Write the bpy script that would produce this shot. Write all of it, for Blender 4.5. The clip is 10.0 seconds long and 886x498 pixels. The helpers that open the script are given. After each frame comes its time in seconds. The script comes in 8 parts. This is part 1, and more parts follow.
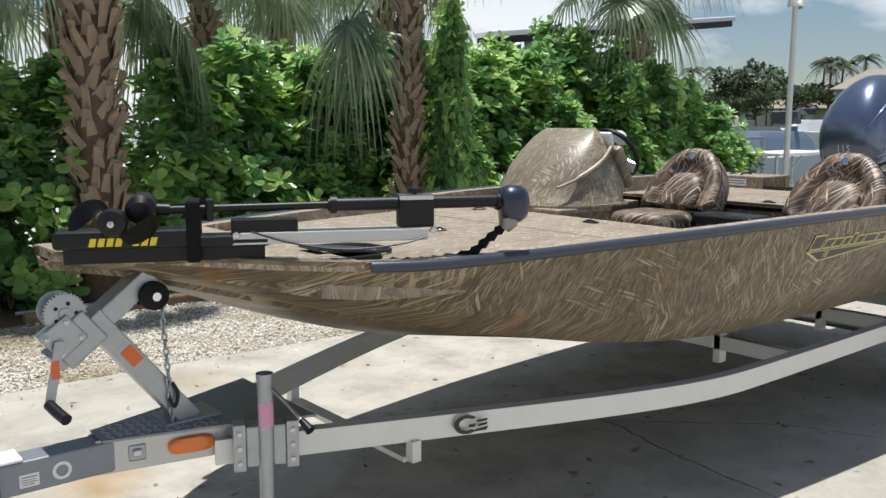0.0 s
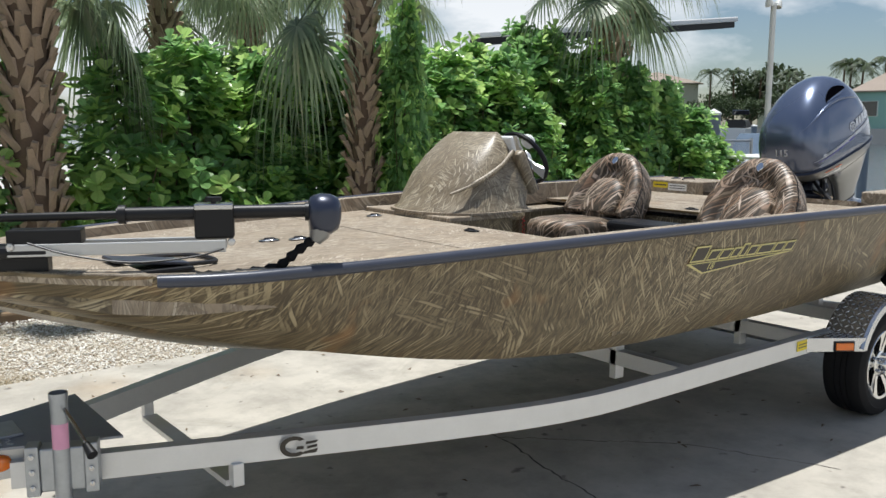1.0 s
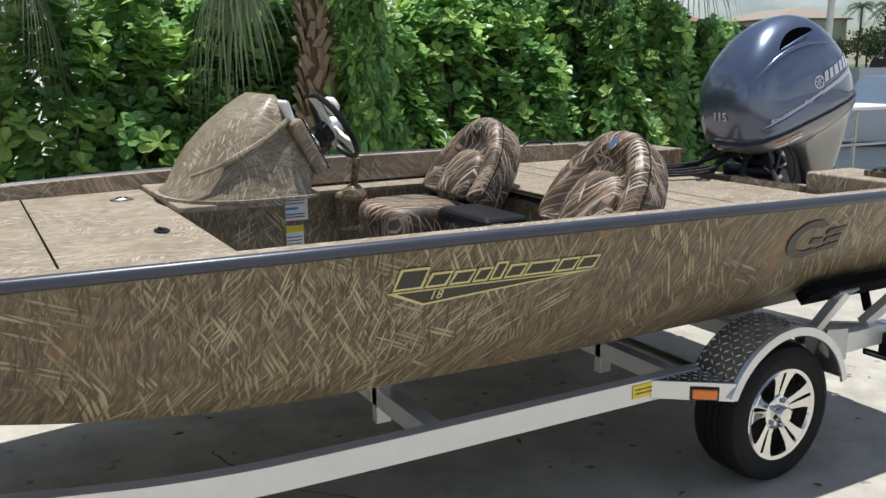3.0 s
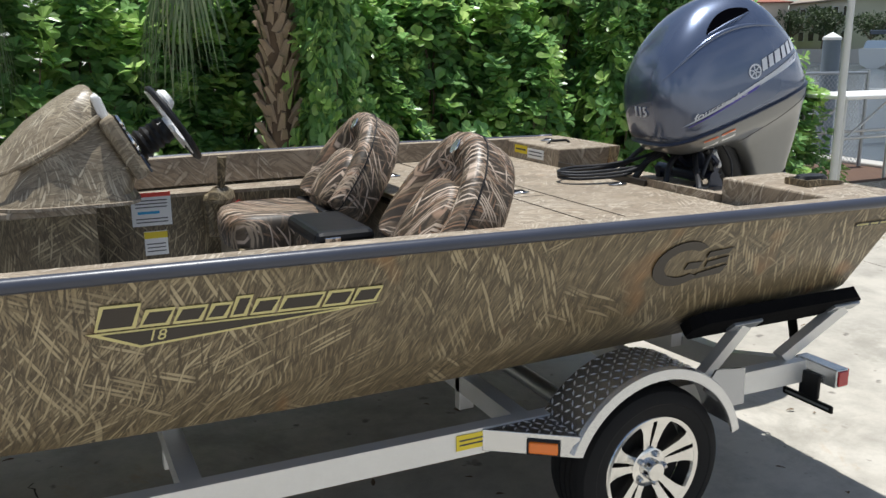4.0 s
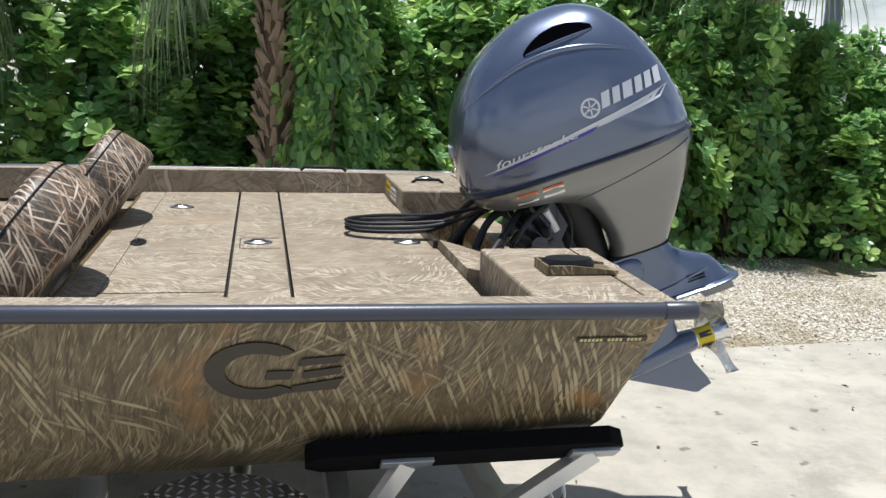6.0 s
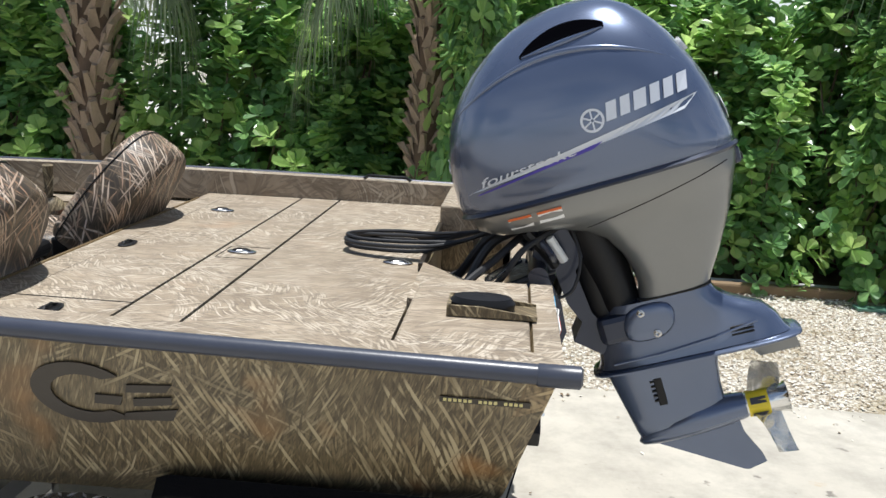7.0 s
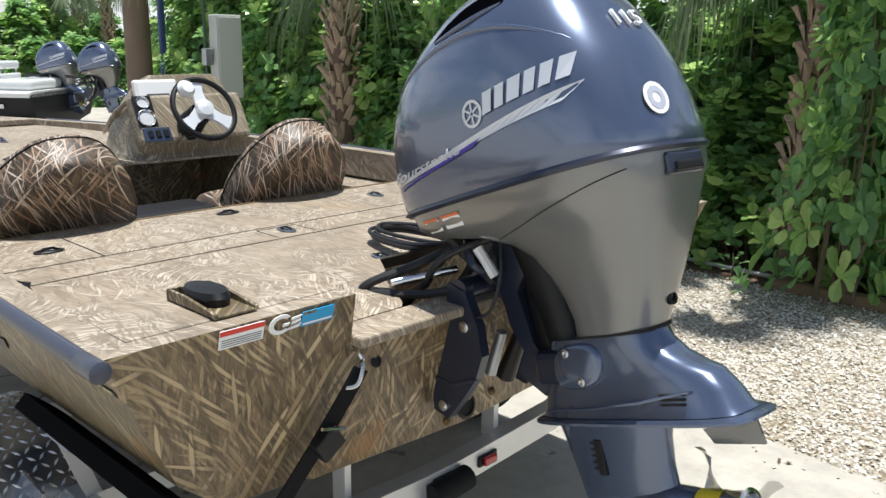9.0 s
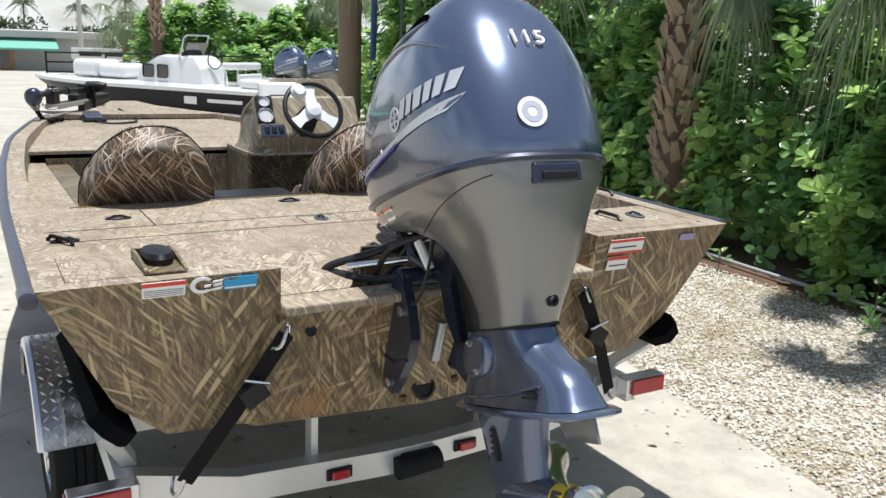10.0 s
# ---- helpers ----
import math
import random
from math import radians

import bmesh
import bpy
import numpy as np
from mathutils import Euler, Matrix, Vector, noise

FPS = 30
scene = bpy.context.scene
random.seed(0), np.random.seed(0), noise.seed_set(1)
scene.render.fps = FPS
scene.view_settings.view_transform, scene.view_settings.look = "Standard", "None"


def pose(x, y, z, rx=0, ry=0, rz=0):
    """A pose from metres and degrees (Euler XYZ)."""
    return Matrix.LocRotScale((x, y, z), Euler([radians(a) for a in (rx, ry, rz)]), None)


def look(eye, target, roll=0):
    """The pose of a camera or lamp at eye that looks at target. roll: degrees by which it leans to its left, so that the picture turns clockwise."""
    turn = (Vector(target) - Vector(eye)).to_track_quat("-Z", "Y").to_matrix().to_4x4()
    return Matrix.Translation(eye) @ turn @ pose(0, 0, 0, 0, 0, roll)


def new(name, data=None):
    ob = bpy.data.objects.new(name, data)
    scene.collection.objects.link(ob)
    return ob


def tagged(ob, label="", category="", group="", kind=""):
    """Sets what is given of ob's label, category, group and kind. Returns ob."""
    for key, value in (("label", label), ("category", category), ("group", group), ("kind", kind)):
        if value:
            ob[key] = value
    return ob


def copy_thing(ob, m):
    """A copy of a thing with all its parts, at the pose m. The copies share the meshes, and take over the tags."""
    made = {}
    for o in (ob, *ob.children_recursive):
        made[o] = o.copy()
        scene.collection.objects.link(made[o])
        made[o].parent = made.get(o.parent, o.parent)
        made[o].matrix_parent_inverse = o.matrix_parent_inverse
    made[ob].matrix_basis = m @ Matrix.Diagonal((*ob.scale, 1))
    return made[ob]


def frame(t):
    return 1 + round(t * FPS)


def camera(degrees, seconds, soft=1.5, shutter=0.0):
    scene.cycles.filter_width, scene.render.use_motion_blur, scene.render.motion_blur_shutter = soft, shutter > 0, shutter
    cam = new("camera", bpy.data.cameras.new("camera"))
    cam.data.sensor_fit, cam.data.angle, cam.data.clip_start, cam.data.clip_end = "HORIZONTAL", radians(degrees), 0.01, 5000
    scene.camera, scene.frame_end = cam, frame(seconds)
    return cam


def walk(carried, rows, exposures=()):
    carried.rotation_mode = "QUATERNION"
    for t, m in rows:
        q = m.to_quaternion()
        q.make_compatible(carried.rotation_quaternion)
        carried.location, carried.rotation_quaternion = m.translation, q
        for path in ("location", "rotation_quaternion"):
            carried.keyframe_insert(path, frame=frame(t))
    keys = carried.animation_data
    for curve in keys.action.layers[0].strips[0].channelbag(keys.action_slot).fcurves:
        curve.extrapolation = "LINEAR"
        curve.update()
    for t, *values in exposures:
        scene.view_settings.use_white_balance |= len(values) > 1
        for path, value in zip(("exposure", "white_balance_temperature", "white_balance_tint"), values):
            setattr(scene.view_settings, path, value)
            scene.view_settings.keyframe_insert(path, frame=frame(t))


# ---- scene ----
cam = camera(55.1, 10.0)
PATH = [
    (0, (-6.202, -2.76, 1.525), (-4.935, -1.241, 1.231), 0.1),
    (0.5, (-5.942, -2.89, 1.533), (-4.687, -1.36, 1.244), 0.3),
    (1, (-5.583, -3.035, 1.537), (-4.35, -1.487, 1.246), 0.2),
    (1.5, (-5.16, -3.149, 1.548), (-3.981, -1.56, 1.255), 0.7),
    (2, (-4.67, -3.124, 1.553), (-3.541, -1.505, 1.232), 0.6),
    (2.2, (-4.478, -3.121, 1.559), (-3.378, -1.483, 1.229), 0.3),
    (3.3, (-3.42, -3.089, 1.632), (-2.491, -1.376, 1.181), -0.4),
    (3.5, (-3.221, -3.075, 1.626), (-2.318, -1.349, 1.173), -0.8),
    (4, (-2.739, -3.08, 1.639), (-1.902, -1.323, 1.176), -0.2),
    (4.5, (-2.283, -3.029, 1.626), (-1.528, -1.238, 1.155), 0.8),
    (5, (-1.803, -3.018, 1.637), (-1.145, -1.191, 1.161), 1.1),
    (5.5, (-1.363, -2.981, 1.657), (-0.8, -1.114, 1.215), 2.0),
    (5.7, (-1.194, -2.933, 1.646), (-0.674, -1.051, 1.211), 2.2),
    (6.8, (-0.253, -2.715, 1.679), (-0.269, -0.76, 1.257), 3.0),
    (7, (-0.102, -2.631, 1.669), (-0.249, -0.684, 1.238), 2.9),
    (7.5, (0.29, -2.419, 1.688), (-0.197, -0.525, 1.265), 1.5),
    (8, (0.708, -2.2, 1.7), (-0.094, -0.424, 1.252), 1.3),
    (8.5, (1.05, -1.949, 1.686), (-0.047, -0.344, 1.215), 1.3),
    (9, (1.447, -1.751, 1.706), (0.106, -0.349, 1.22), 0.9),
    (9.5, (1.83, -1.543, 1.732), (0.304, -0.35, 1.236), 2.2),
    (10, (2.121, -1.275, 1.736), (0.444, -0.295, 1.261), 2.3),
]
walk(cam, [(t, look(eye, target, roll)) for t, eye, target, roll in PATH], [(0, 0.05, 6400, 8), (5.5, 0.10, 6400, 8), (8.0, 0.33, 6400, 8), (10.0, 0.30, 6400, 8)])

# world, sun and exposure
world = bpy.data.worlds.new("sky")
scene.world = world
world.use_nodes = True
wn, wl = world.node_tree.nodes, world.node_tree.links
wn.clear()
w_out = wn.new("ShaderNodeOutputWorld")
w_bg = wn.new("ShaderNodeBackground")
w_sky = wn.new("ShaderNodeTexSky")
w_sky.sky_type, w_sky.sun_disc = "NISHITA", False
w_sky.sun_elevation, w_sky.sun_rotation = radians(85.5), radians(22.6)
w_sky.altitude, w_sky.air_density, w_sky.dust_density, w_sky.ozone_density = 0, 1.0, 0.6, 2.0
w_bg.inputs["Strength"].default_value = 0.080
w_tc = wn.new("ShaderNodeTexCoord")
w_map = wn.new("ShaderNodeMapping")
w_map.inputs["Scale"].default_value = (1, 1, 2.6)
w_noise = wn.new("ShaderNodeTexNoise")
w_noise.inputs["Scale"].default_value, w_noise.inputs["Detail"].default_value = 3.2, 9
w_noise.inputs["Roughness"].default_value = 0.55
w_ramp = wn.new("ShaderNodeValToRGB")
w_ramp.color_ramp.elements[0].position, w_ramp.color_ramp.elements[1].position = 0.39, 0.55
w_mix = wn.new("ShaderNodeMix")
w_mix.data_type = "RGBA"
w_mix.inputs["B"].default_value = (11.2, 11.4, 11.8, 1)
wl.new(w_tc.outputs["Generated"], w_map.inputs["Vector"])
wl.new(w_map.outputs["Vector"], w_noise.inputs["Vector"])
wl.new(w_noise.outputs["Fac"], w_ramp.inputs["Fac"])
w_sep = wn.new("ShaderNodeSeparateXYZ")
wl.new(w_tc.outputs["Generated"], w_sep.inputs[0])
w_low = wn.new("ShaderNodeMapRange")
w_low.inputs["From Min"].default_value, w_low.inputs["From Max"].default_value = 0.10, 0.55
w_low.inputs["To Min"].default_value, w_low.inputs["To Max"].default_value = 1.0, 0.1
wl.new(w_sep.outputs["Z"], w_low.inputs["Value"])
w_mul = wn.new("ShaderNodeMath")
w_mul.operation = "MULTIPLY"
wl.new(w_ramp.outputs["Color"], w_mul.inputs[0])
wl.new(w_low.outputs["Result"], w_mul.inputs[1])
wl.new(w_mul.outputs[0], w_mix.inputs["Factor"])
wl.new(w_sky.outputs["Color"], w_mix.inputs["A"])
wl.new(w_mix.outputs["Result"], w_bg.inputs["Color"])
wl.new(w_bg.outputs["Background"], w_out.inputs["Surface"])

sun = new("sun", bpy.data.lights.new("sun", "SUN"))
sun.data.energy, sun.data.angle, sun.data.color = 5.0, radians(0.6), (1.0, 0.98, 0.955)
sun.matrix_world = look((0.3, 0.72, 10), (0, 0, 0))


# ---- materials ----
def blank(name):
    m = bpy.data.materials.new(name)
    m.use_nodes = True
    n, l = m.node_tree.nodes, m.node_tree.links
    b = n["Principled BSDF"]
    tc = n.new("ShaderNodeTexCoord")
    return m, n, l, b, tc


def noise_tex(n, l, vec, scale, detail=6, rough=0.6, dist=0.0):
    t = n.new("ShaderNodeTexNoise")
    t.inputs["Scale"].default_value, t.inputs["Detail"].default_value = scale, detail
    t.inputs["Roughness"].default_value, t.inputs["Distortion"].default_value = rough, dist
    l.new(vec, t.inputs["Vector"])
    return t.outputs["Fac"]


def ramp(n, l, fac, *stops):
    r = n.new("ShaderNodeValToRGB")
    els = r.color_ramp.elements
    while len(els) < len(stops):
        els.new(0.5)
    for e, (p, c) in zip(els, stops):
        e.position = p
        e.color = (c, c, c, 1) if isinstance(c, (int, float)) else (*c, 1)
    l.new(fac, r.inputs["Fac"])
    return r.outputs["Color"]


def mixc(n, l, fac, a, b, mode="MIX"):
    m = n.new("ShaderNodeMix")
    m.data_type, m.blend_type = "RGBA", mode
    for key, v in (("Factor", fac), ("A", a), ("B", b)):
        if isinstance(v, (int, float)):
            m.inputs[key].default_value = v
        elif isinstance(v, tuple):
            m.inputs[key].default_value = (*v, 1)
        else:
            l.new(v, m.inputs[key])
    return m.outputs["Result"]


def maths(n, l, op, a, b=0.0):
    m = n.new("ShaderNodeMath")
    m.operation = op
    for i, v in enumerate((a, b)):
        if isinstance(v, (int, float)):
            m.inputs[i].default_value = v
        else:
            l.new(v, m.inputs[i])
    return m.outputs[0]


def bump(n, l, b, height, strength=0.3, dist=0.01):
    k = n.new("ShaderNodeBump")
    k.inputs["Strength"].default_value, k.inputs["Distance"].default_value = strength, dist
    l.new(height, k.inputs["Height"])
    l.new(k.outputs["Normal"], b.inputs["Normal"])


def plain(name, col, rough=0.5, metal=0.0, vary=0.15, scale=9.0, bumps=0.1, coat=0.0, fine=60.0, rvary=0.12, gloss=0.5):
    """A worn one-colour surface: tone changes at two scales, uneven gloss and fine relief."""
    m, n, l, b, tc = blank(name)
    big = noise_tex(n, l, tc.outputs["Object"], scale, 5)
    small = noise_tex(n, l, tc.outputs["Object"], fine, 4)
    dark = tuple(c * (1 - vary) for c in col)
    light = tuple(min(1, c * (1 + vary)) for c in col)
    c1 = mixc(n, l, big, dark, light)
    c2 = mixc(n, l, maths(n, l, "MULTIPLY", small, 0.5), c1, dark)
    l.new(c2, b.inputs["Base Color"])
    l.new(maths(n, l, "ADD", maths(n, l, "MULTIPLY", big, rvary), rough - rvary / 2), b.inputs["Roughness"])
    b.inputs["Metallic"].default_value = metal
    b.inputs["Specular IOR Level"].default_value = gloss
    b.inputs["Coat Weight"].default_value = coat
    b.inputs["Coat Roughness"].default_value = 0.06
    if bumps:
        bump(n, l, b, small, bumps, 0.004)
    return m


def blades(n, l, uv, vec, turn, across, along, cut, seed, wide=0.40, clump=0.0, part_of=0.5):
    """One layer of long thin leaf shapes lying one way, strewn evenly or in clumps. Returns their mask, the dark rim round them and a random tone."""
    rot = n.new("ShaderNodeMapping")
    rot.inputs["Rotation"].default_value = (0, 0, radians(turn))
    rot.inputs["Location"].default_value = (seed, seed * 0.7, 0)
    l.new(uv, rot.inputs["Vector"])
    sc = n.new("ShaderNodeMapping")
    sc.inputs["Scale"].default_value = (across, along, 1)
    l.new(rot.outputs["Vector"], sc.inputs["Vector"])
    v = n.new("ShaderNodeTexVoronoi")
    v.voronoi_dimensions = "2D"
    v.inputs["Scale"].default_value = 1.0
    l.new(sc.outputs["Vector"], v.inputs["Vector"])
    sep = n.new("ShaderNodeSeparateColor")
    l.new(v.outputs["Color"], sep.inputs["Color"])
    inside = ramp(n, l, v.outputs["Distance"], (wide * 0.75, 1.0), (wide * 1.15, 0.0))
    rim = ramp(n, l, v.outputs["Distance"], (wide * 1.1, 1.0), (wide * 1.9, 0.0))
    pick = maths(n, l, "LESS_THAN", sep.outputs["Red"], cut)
    if clump:
        shift = n.new("ShaderNodeMapping")
        shift.inputs["Location"].default_value = (seed * 3.7, seed * 1.9, seed * 2.3)
        l.new(vec, shift.inputs["Vector"])
        cl = noise_tex(n, l, shift.outputs["Vector"], clump, 2, 0.5)
        pick = maths(n, l, "MULTIPLY", pick, ramp(n, l, cl, (part_of - 0.03, 0.0), (part_of + 0.05, 1.0)))
    return maths(n, l, "MULTIPLY", inside, pick), maths(n, l, "MULTIPLY", rim, pick), sep.outputs["Green"]


def flat_print(n, l, vec, cu, cw, bend):
    """Lays the print on the cloth: two flat coordinates, each a blend of x, y and z, bent a little."""
    sep = n.new("ShaderNodeSeparateXYZ")
    l.new(vec, sep.inputs[0])
    com = n.new("ShaderNodeCombineXYZ")
    for k, cs in enumerate((cu, cw)):
        tot = None
        for c, o in zip(cs, ("X", "Y", "Z")):
            if c:
                q = maths(n, l, "MULTIPLY", sep.outputs[o], c)
                tot = q if tot is None else maths(n, l, "ADD", tot, q)
        l.new(tot, com.inputs[k])
    warp = n.new("ShaderNodeTexNoise")
    warp.inputs["Scale"].default_value, warp.inputs["Detail"].default_value = 3.4, 1
    l.new(vec, warp.inputs["Vector"])
    off = n.new("ShaderNodeVectorMath")
    off.operation = "MULTIPLY_ADD"
    l.new(warp.outputs["Color"], off.inputs[0])
    off.inputs[1].default_value = (bend, bend, 0)
    l.new(com.outputs[0], off.inputs[2])
    return off.outputs[0]


def camo(name, lay, tint=(1, 1, 1), rough=0.5, size=1.0, ground=1.0, strong=0.75, rusty=0.6):
    """Printed marsh-grass camouflage: lay 'side' runs the blades upright, 'deck' strews them flat, 'seat' piles straw."""
    m, n, l, b, tc = blank(name)
    vec = tc.outputs["Object"]
    big = noise_tex(n, l, vec, 2.6 / size, 4)
    mid = noise_tex(n, l, vec, 11 / size, 6, 0.65)
    t = lambda c: tuple(a * k for a, k in zip(c, tint))
    g = lambda c: tuple(a * k * ground for a, k in zip(c, tint))
    col = ramp(n, l, big, (0.32, g((0.12, 0.09, 0.055))), (0.52, g((0.185, 0.143, 0.09))), (0.70, g((0.235, 0.188, 0.125))))
    col = mixc(n, l, ramp(n, l, mid, (0.42, 0.0), (0.68, 0.6)), col, g((0.10, 0.074, 0.045)))
    rust = noise_tex(n, l, vec, 2.4 / size, 2)
    pale, tan, brown, black = t((0.50, 0.42, 0.295)), t((0.335, 0.268, 0.172)), t((0.165, 0.122, 0.075)), t((0.038, 0.028, 0.018))
    ra = radians
    # turn, across, along, share, seed, tones from and to, width, clump scale, clump threshold
    if lay == "side":
        uv = flat_print(n, l, vec, (1, 0.8, 0), (0, 0.2, 1), 0.036)
        layers = [(4, 110, 14, 0.75, 0.0, brown, tan, 0.42, 0, 0),
                  (-7, 100, 13, 0.55, 27.7, black, brown, 0.42, 0, 0),
                  (14, 90, 9, 0.6, 31.3, black, tan, 0.40, 2.6, 0.47),
                  (-20, 78, 7, 0.65, 3.1, brown, tan, 0.40, 3.4, 0.50),
                  (34, 52, 3.4, 0.55, 5.7, brown, pale, 0.36, 2.2, 0.52),
                  (-40, 52, 3.2, 0.55, 8.3, tan, pale, 0.36, 2.4, 0.53),
                  (62, 50, 3.0, 0.5, 12.9, tan, pale, 0.34, 2.2, 0.56),
                  (-68, 50, 3.0, 0.45, 19.9, brown, pale, 0.34, 2.0, 0.58),
                  (8, 60, 4.0, 0.24, 15.1, tan, pale, 0.32, 3.0, 0.48),
                  (-14, 80, 9.0, 0.18, 21.1, black, brown, 0.40, 0, 0)]
    elif lay == "deck":
        uv = flat_print(n, l, vec, (1, 0, 0.5), (0, 1, 0.5), 0.17)
        layers = [(80, 130, 8, 0.6, 0.0, brown, tan, 0.42, 0, 0),
                  (20, 75, 7, 0.6, 3.1, tan, pale, 0.40, 3.6, 0.54),
                  (120, 75, 7, 0.6, 5.7, tan, pale, 0.40, 3.6, 0.54),
                  (-35, 75, 7, 0.6, 8.3, tan, pale, 0.40, 3.4, 0.56),
                  (60, 60, 6, 0.2, 12.9, tan, pale, 0.36, 0, 0),
                  (100, 80, 8, 0.15, 17.3, brown, brown, 0.38, 0, 0)]
    else:
        uv = flat_print(n, l, vec, (0.8, 1, 0.25), (-0.5, 0, 1), 0.025)
        straw, orange = t((0.80, 0.70, 0.57)), t((0.36, 0.215, 0.125))
        layers = [(12, 90, 6, 0.7, 0.0, black, brown, 0.42, 0, 0),
                  (52, 90, 5.5, 0.40, 3.1, black, brown, 0.42, 0, 0),
                  (-38, 82, 5.0, 0.30, 27.1, brown, orange, 0.38, 0, 0),
                  (-50, 86, 5.0, 0.26, 5.7, brown, straw, 0.36, 0, 0),
                  (28, 84, 4.6, 0.36, 8.3, orange, straw, 0.34, 3.0, 0.44),
                  (-14, 84, 4.6, 0.36, 12.9, orange, straw, 0.34, 3.4, 0.44),
                  (64, 88, 5.0, 0.26, 23.1, orange, straw, 0.34, 3.2, 0.48),
                  (6, 84, 4.4, 0.20, 17.9, tan, straw, 0.32, 0, 0)]
    for turn, across, along, cut, seed, lo, hi, wide, clump, thr in layers:
        mask, rim, tone = blades(n, l, uv, vec, turn, across / size, along / size, cut, seed, wide, clump, thr)
        col = mixc(n, l, maths(n, l, "MULTIPLY", rim, strong * 0.8), col, mixc(n, l, 0.85, col, black))
        shade = mixc(n, l, tone, lo, hi)
        col = mixc(n, l, maths(n, l, "MULTIPLY", mask, strong), col, shade)
    col = mixc(n, l, ramp(n, l, rust, (0.64, 0.0), (0.76, rusty)), col, t((0.30, 0.145, 0.055)))
    tone2 = noise_tex(n, l, vec, 1.3, 3)
    col = mixc(n, l, ramp(n, l, tone2, (0.35, 0.0), (0.70, 0.30)), col, t((0.15, 0.12, 0.078)))
    l.new(col, b.inputs["Base Color"])
    fine = noise_tex(n, l, vec, 140, 3)
    l.new(maths(n, l, "ADD", maths(n, l, "MULTIPLY", mid, 0.2), rough - 0.1), b.inputs["Roughness"])
    bump(n, l, b, fine, 0.12, 0.002)
    return m


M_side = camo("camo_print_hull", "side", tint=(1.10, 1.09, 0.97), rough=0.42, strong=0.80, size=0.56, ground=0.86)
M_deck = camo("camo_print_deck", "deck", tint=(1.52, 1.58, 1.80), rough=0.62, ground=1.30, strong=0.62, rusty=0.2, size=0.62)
# larger print on the transom; its paler tint also paints in ground bounce
M_transom = camo("camo_print_transom_brightened", "side", tint=(1.30, 1.19, 0.98), rough=0.42, strong=0.80, size=0.80, ground=1.05, rusty=0.8)
M_console = camo("camo_print_console", "deck", tint=(1.30, 1.36, 1.45), rough=0.42, strong=0.75, ground=1.2, size=0.55, rusty=0.1)
M_seat = camo("camo_vinyl_seat", "seat", tint=(0.86, 0.80, 0.78), rough=0.5, ground=0.16, strong=0.97, rusty=0.15, size=0.85)
M_rail = plain("rub_rail_vinyl", (0.05, 0.056, 0.078), 0.34, vary=0.2)
M_black = plain("black_plastic", (0.009, 0.009, 0.010), 0.42, vary=0.3, gloss=0.32)
M_rubber = plain("tyre_rubber", (0.014, 0.014, 0.015), 0.75, vary=0.3, bumps=0.3, gloss=0.2)
M_carpet = plain("black_bunk_carpet", (0.007, 0.007, 0.008), 0.95, vary=0.3, bumps=0.6, fine=300, gloss=0.05)
M_alu = plain("trailer_aluminium", (0.72, 0.72, 0.71), 0.40, metal=0.5, vary=0.12, bumps=0.12, fine=120)
M_galv = plain("galvanised_steel", (0.42, 0.44, 0.46), 0.42, metal=0.8, vary=0.25, scale=25, bumps=0.15)
M_white = plain("white_plastic", (0.78, 0.78, 0.76), 0.4, vary=0.06)
M_amber = plain("amber_lens", (0.85, 0.20, 0.02), 0.18, vary=0.1, coat=0.5)
M_red = plain("red_lens", (0.42, 0.015, 0.02), 0.18, vary=0.2, coat=0.5)
M_blue = plain("metallic_blue_paint", (0.112, 0.143, 0.222), 0.26, metal=0.6, vary=0.06, bumps=0.02, coat=1.0, rvary=0.05)
M_pewter = plain("metallic_pewter_paint", (0.215, 0.217, 0.212), 0.30, metal=0.5, vary=0.06, bumps=0.02, coat=0.7, rvary=0.05)
M_chrome = plain("polished_metal", (0.75, 0.75, 0.74), 0.14, metal=1.0, vary=0.1, bumps=0.0)
M_yellow = plain("yellow_sticker", (0.80, 0.62, 0.03), 0.4, vary=0.06)
M_orange = plain("orange_sticker", (0.75, 0.16, 0.04), 0.4, vary=0.06)
M_cyan = plain("blue_sticker", (0.02, 0.33, 0.62), 0.4, vary=0.06)


# ---- building helpers ----
def thing(name, at, label, category, group="", kind=""):
    ob = new(name)
    ob.empty_display_size = 0.1
    ob.matrix_basis = Matrix.Translation(at)
    return tagged(ob, label, category, group, kind)


def part(name, bm, material, parent=None, label="", smooth=False):
    """Links a bmesh, given in world metres, as one mesh object."""
    me = bpy.data.meshes.new(name)
    bm.normal_update()
    bm.to_mesh(me)
    bm.free()
    me.materials.append(material)
    if smooth:
        me.polygons.foreach_set("use_smooth", [True] * len(me.polygons))
        me.set_sharp_from_angle(angle=radians(smooth if smooth is not True else 38))
    ob = new(name, me)
    if parent:
        ob.parent = parent
        if parent.type == "EMPTY":
            ob.matrix_parent_inverse = parent.matrix_basis.inverted()
    if label:
        tagged(ob, label)
    return ob


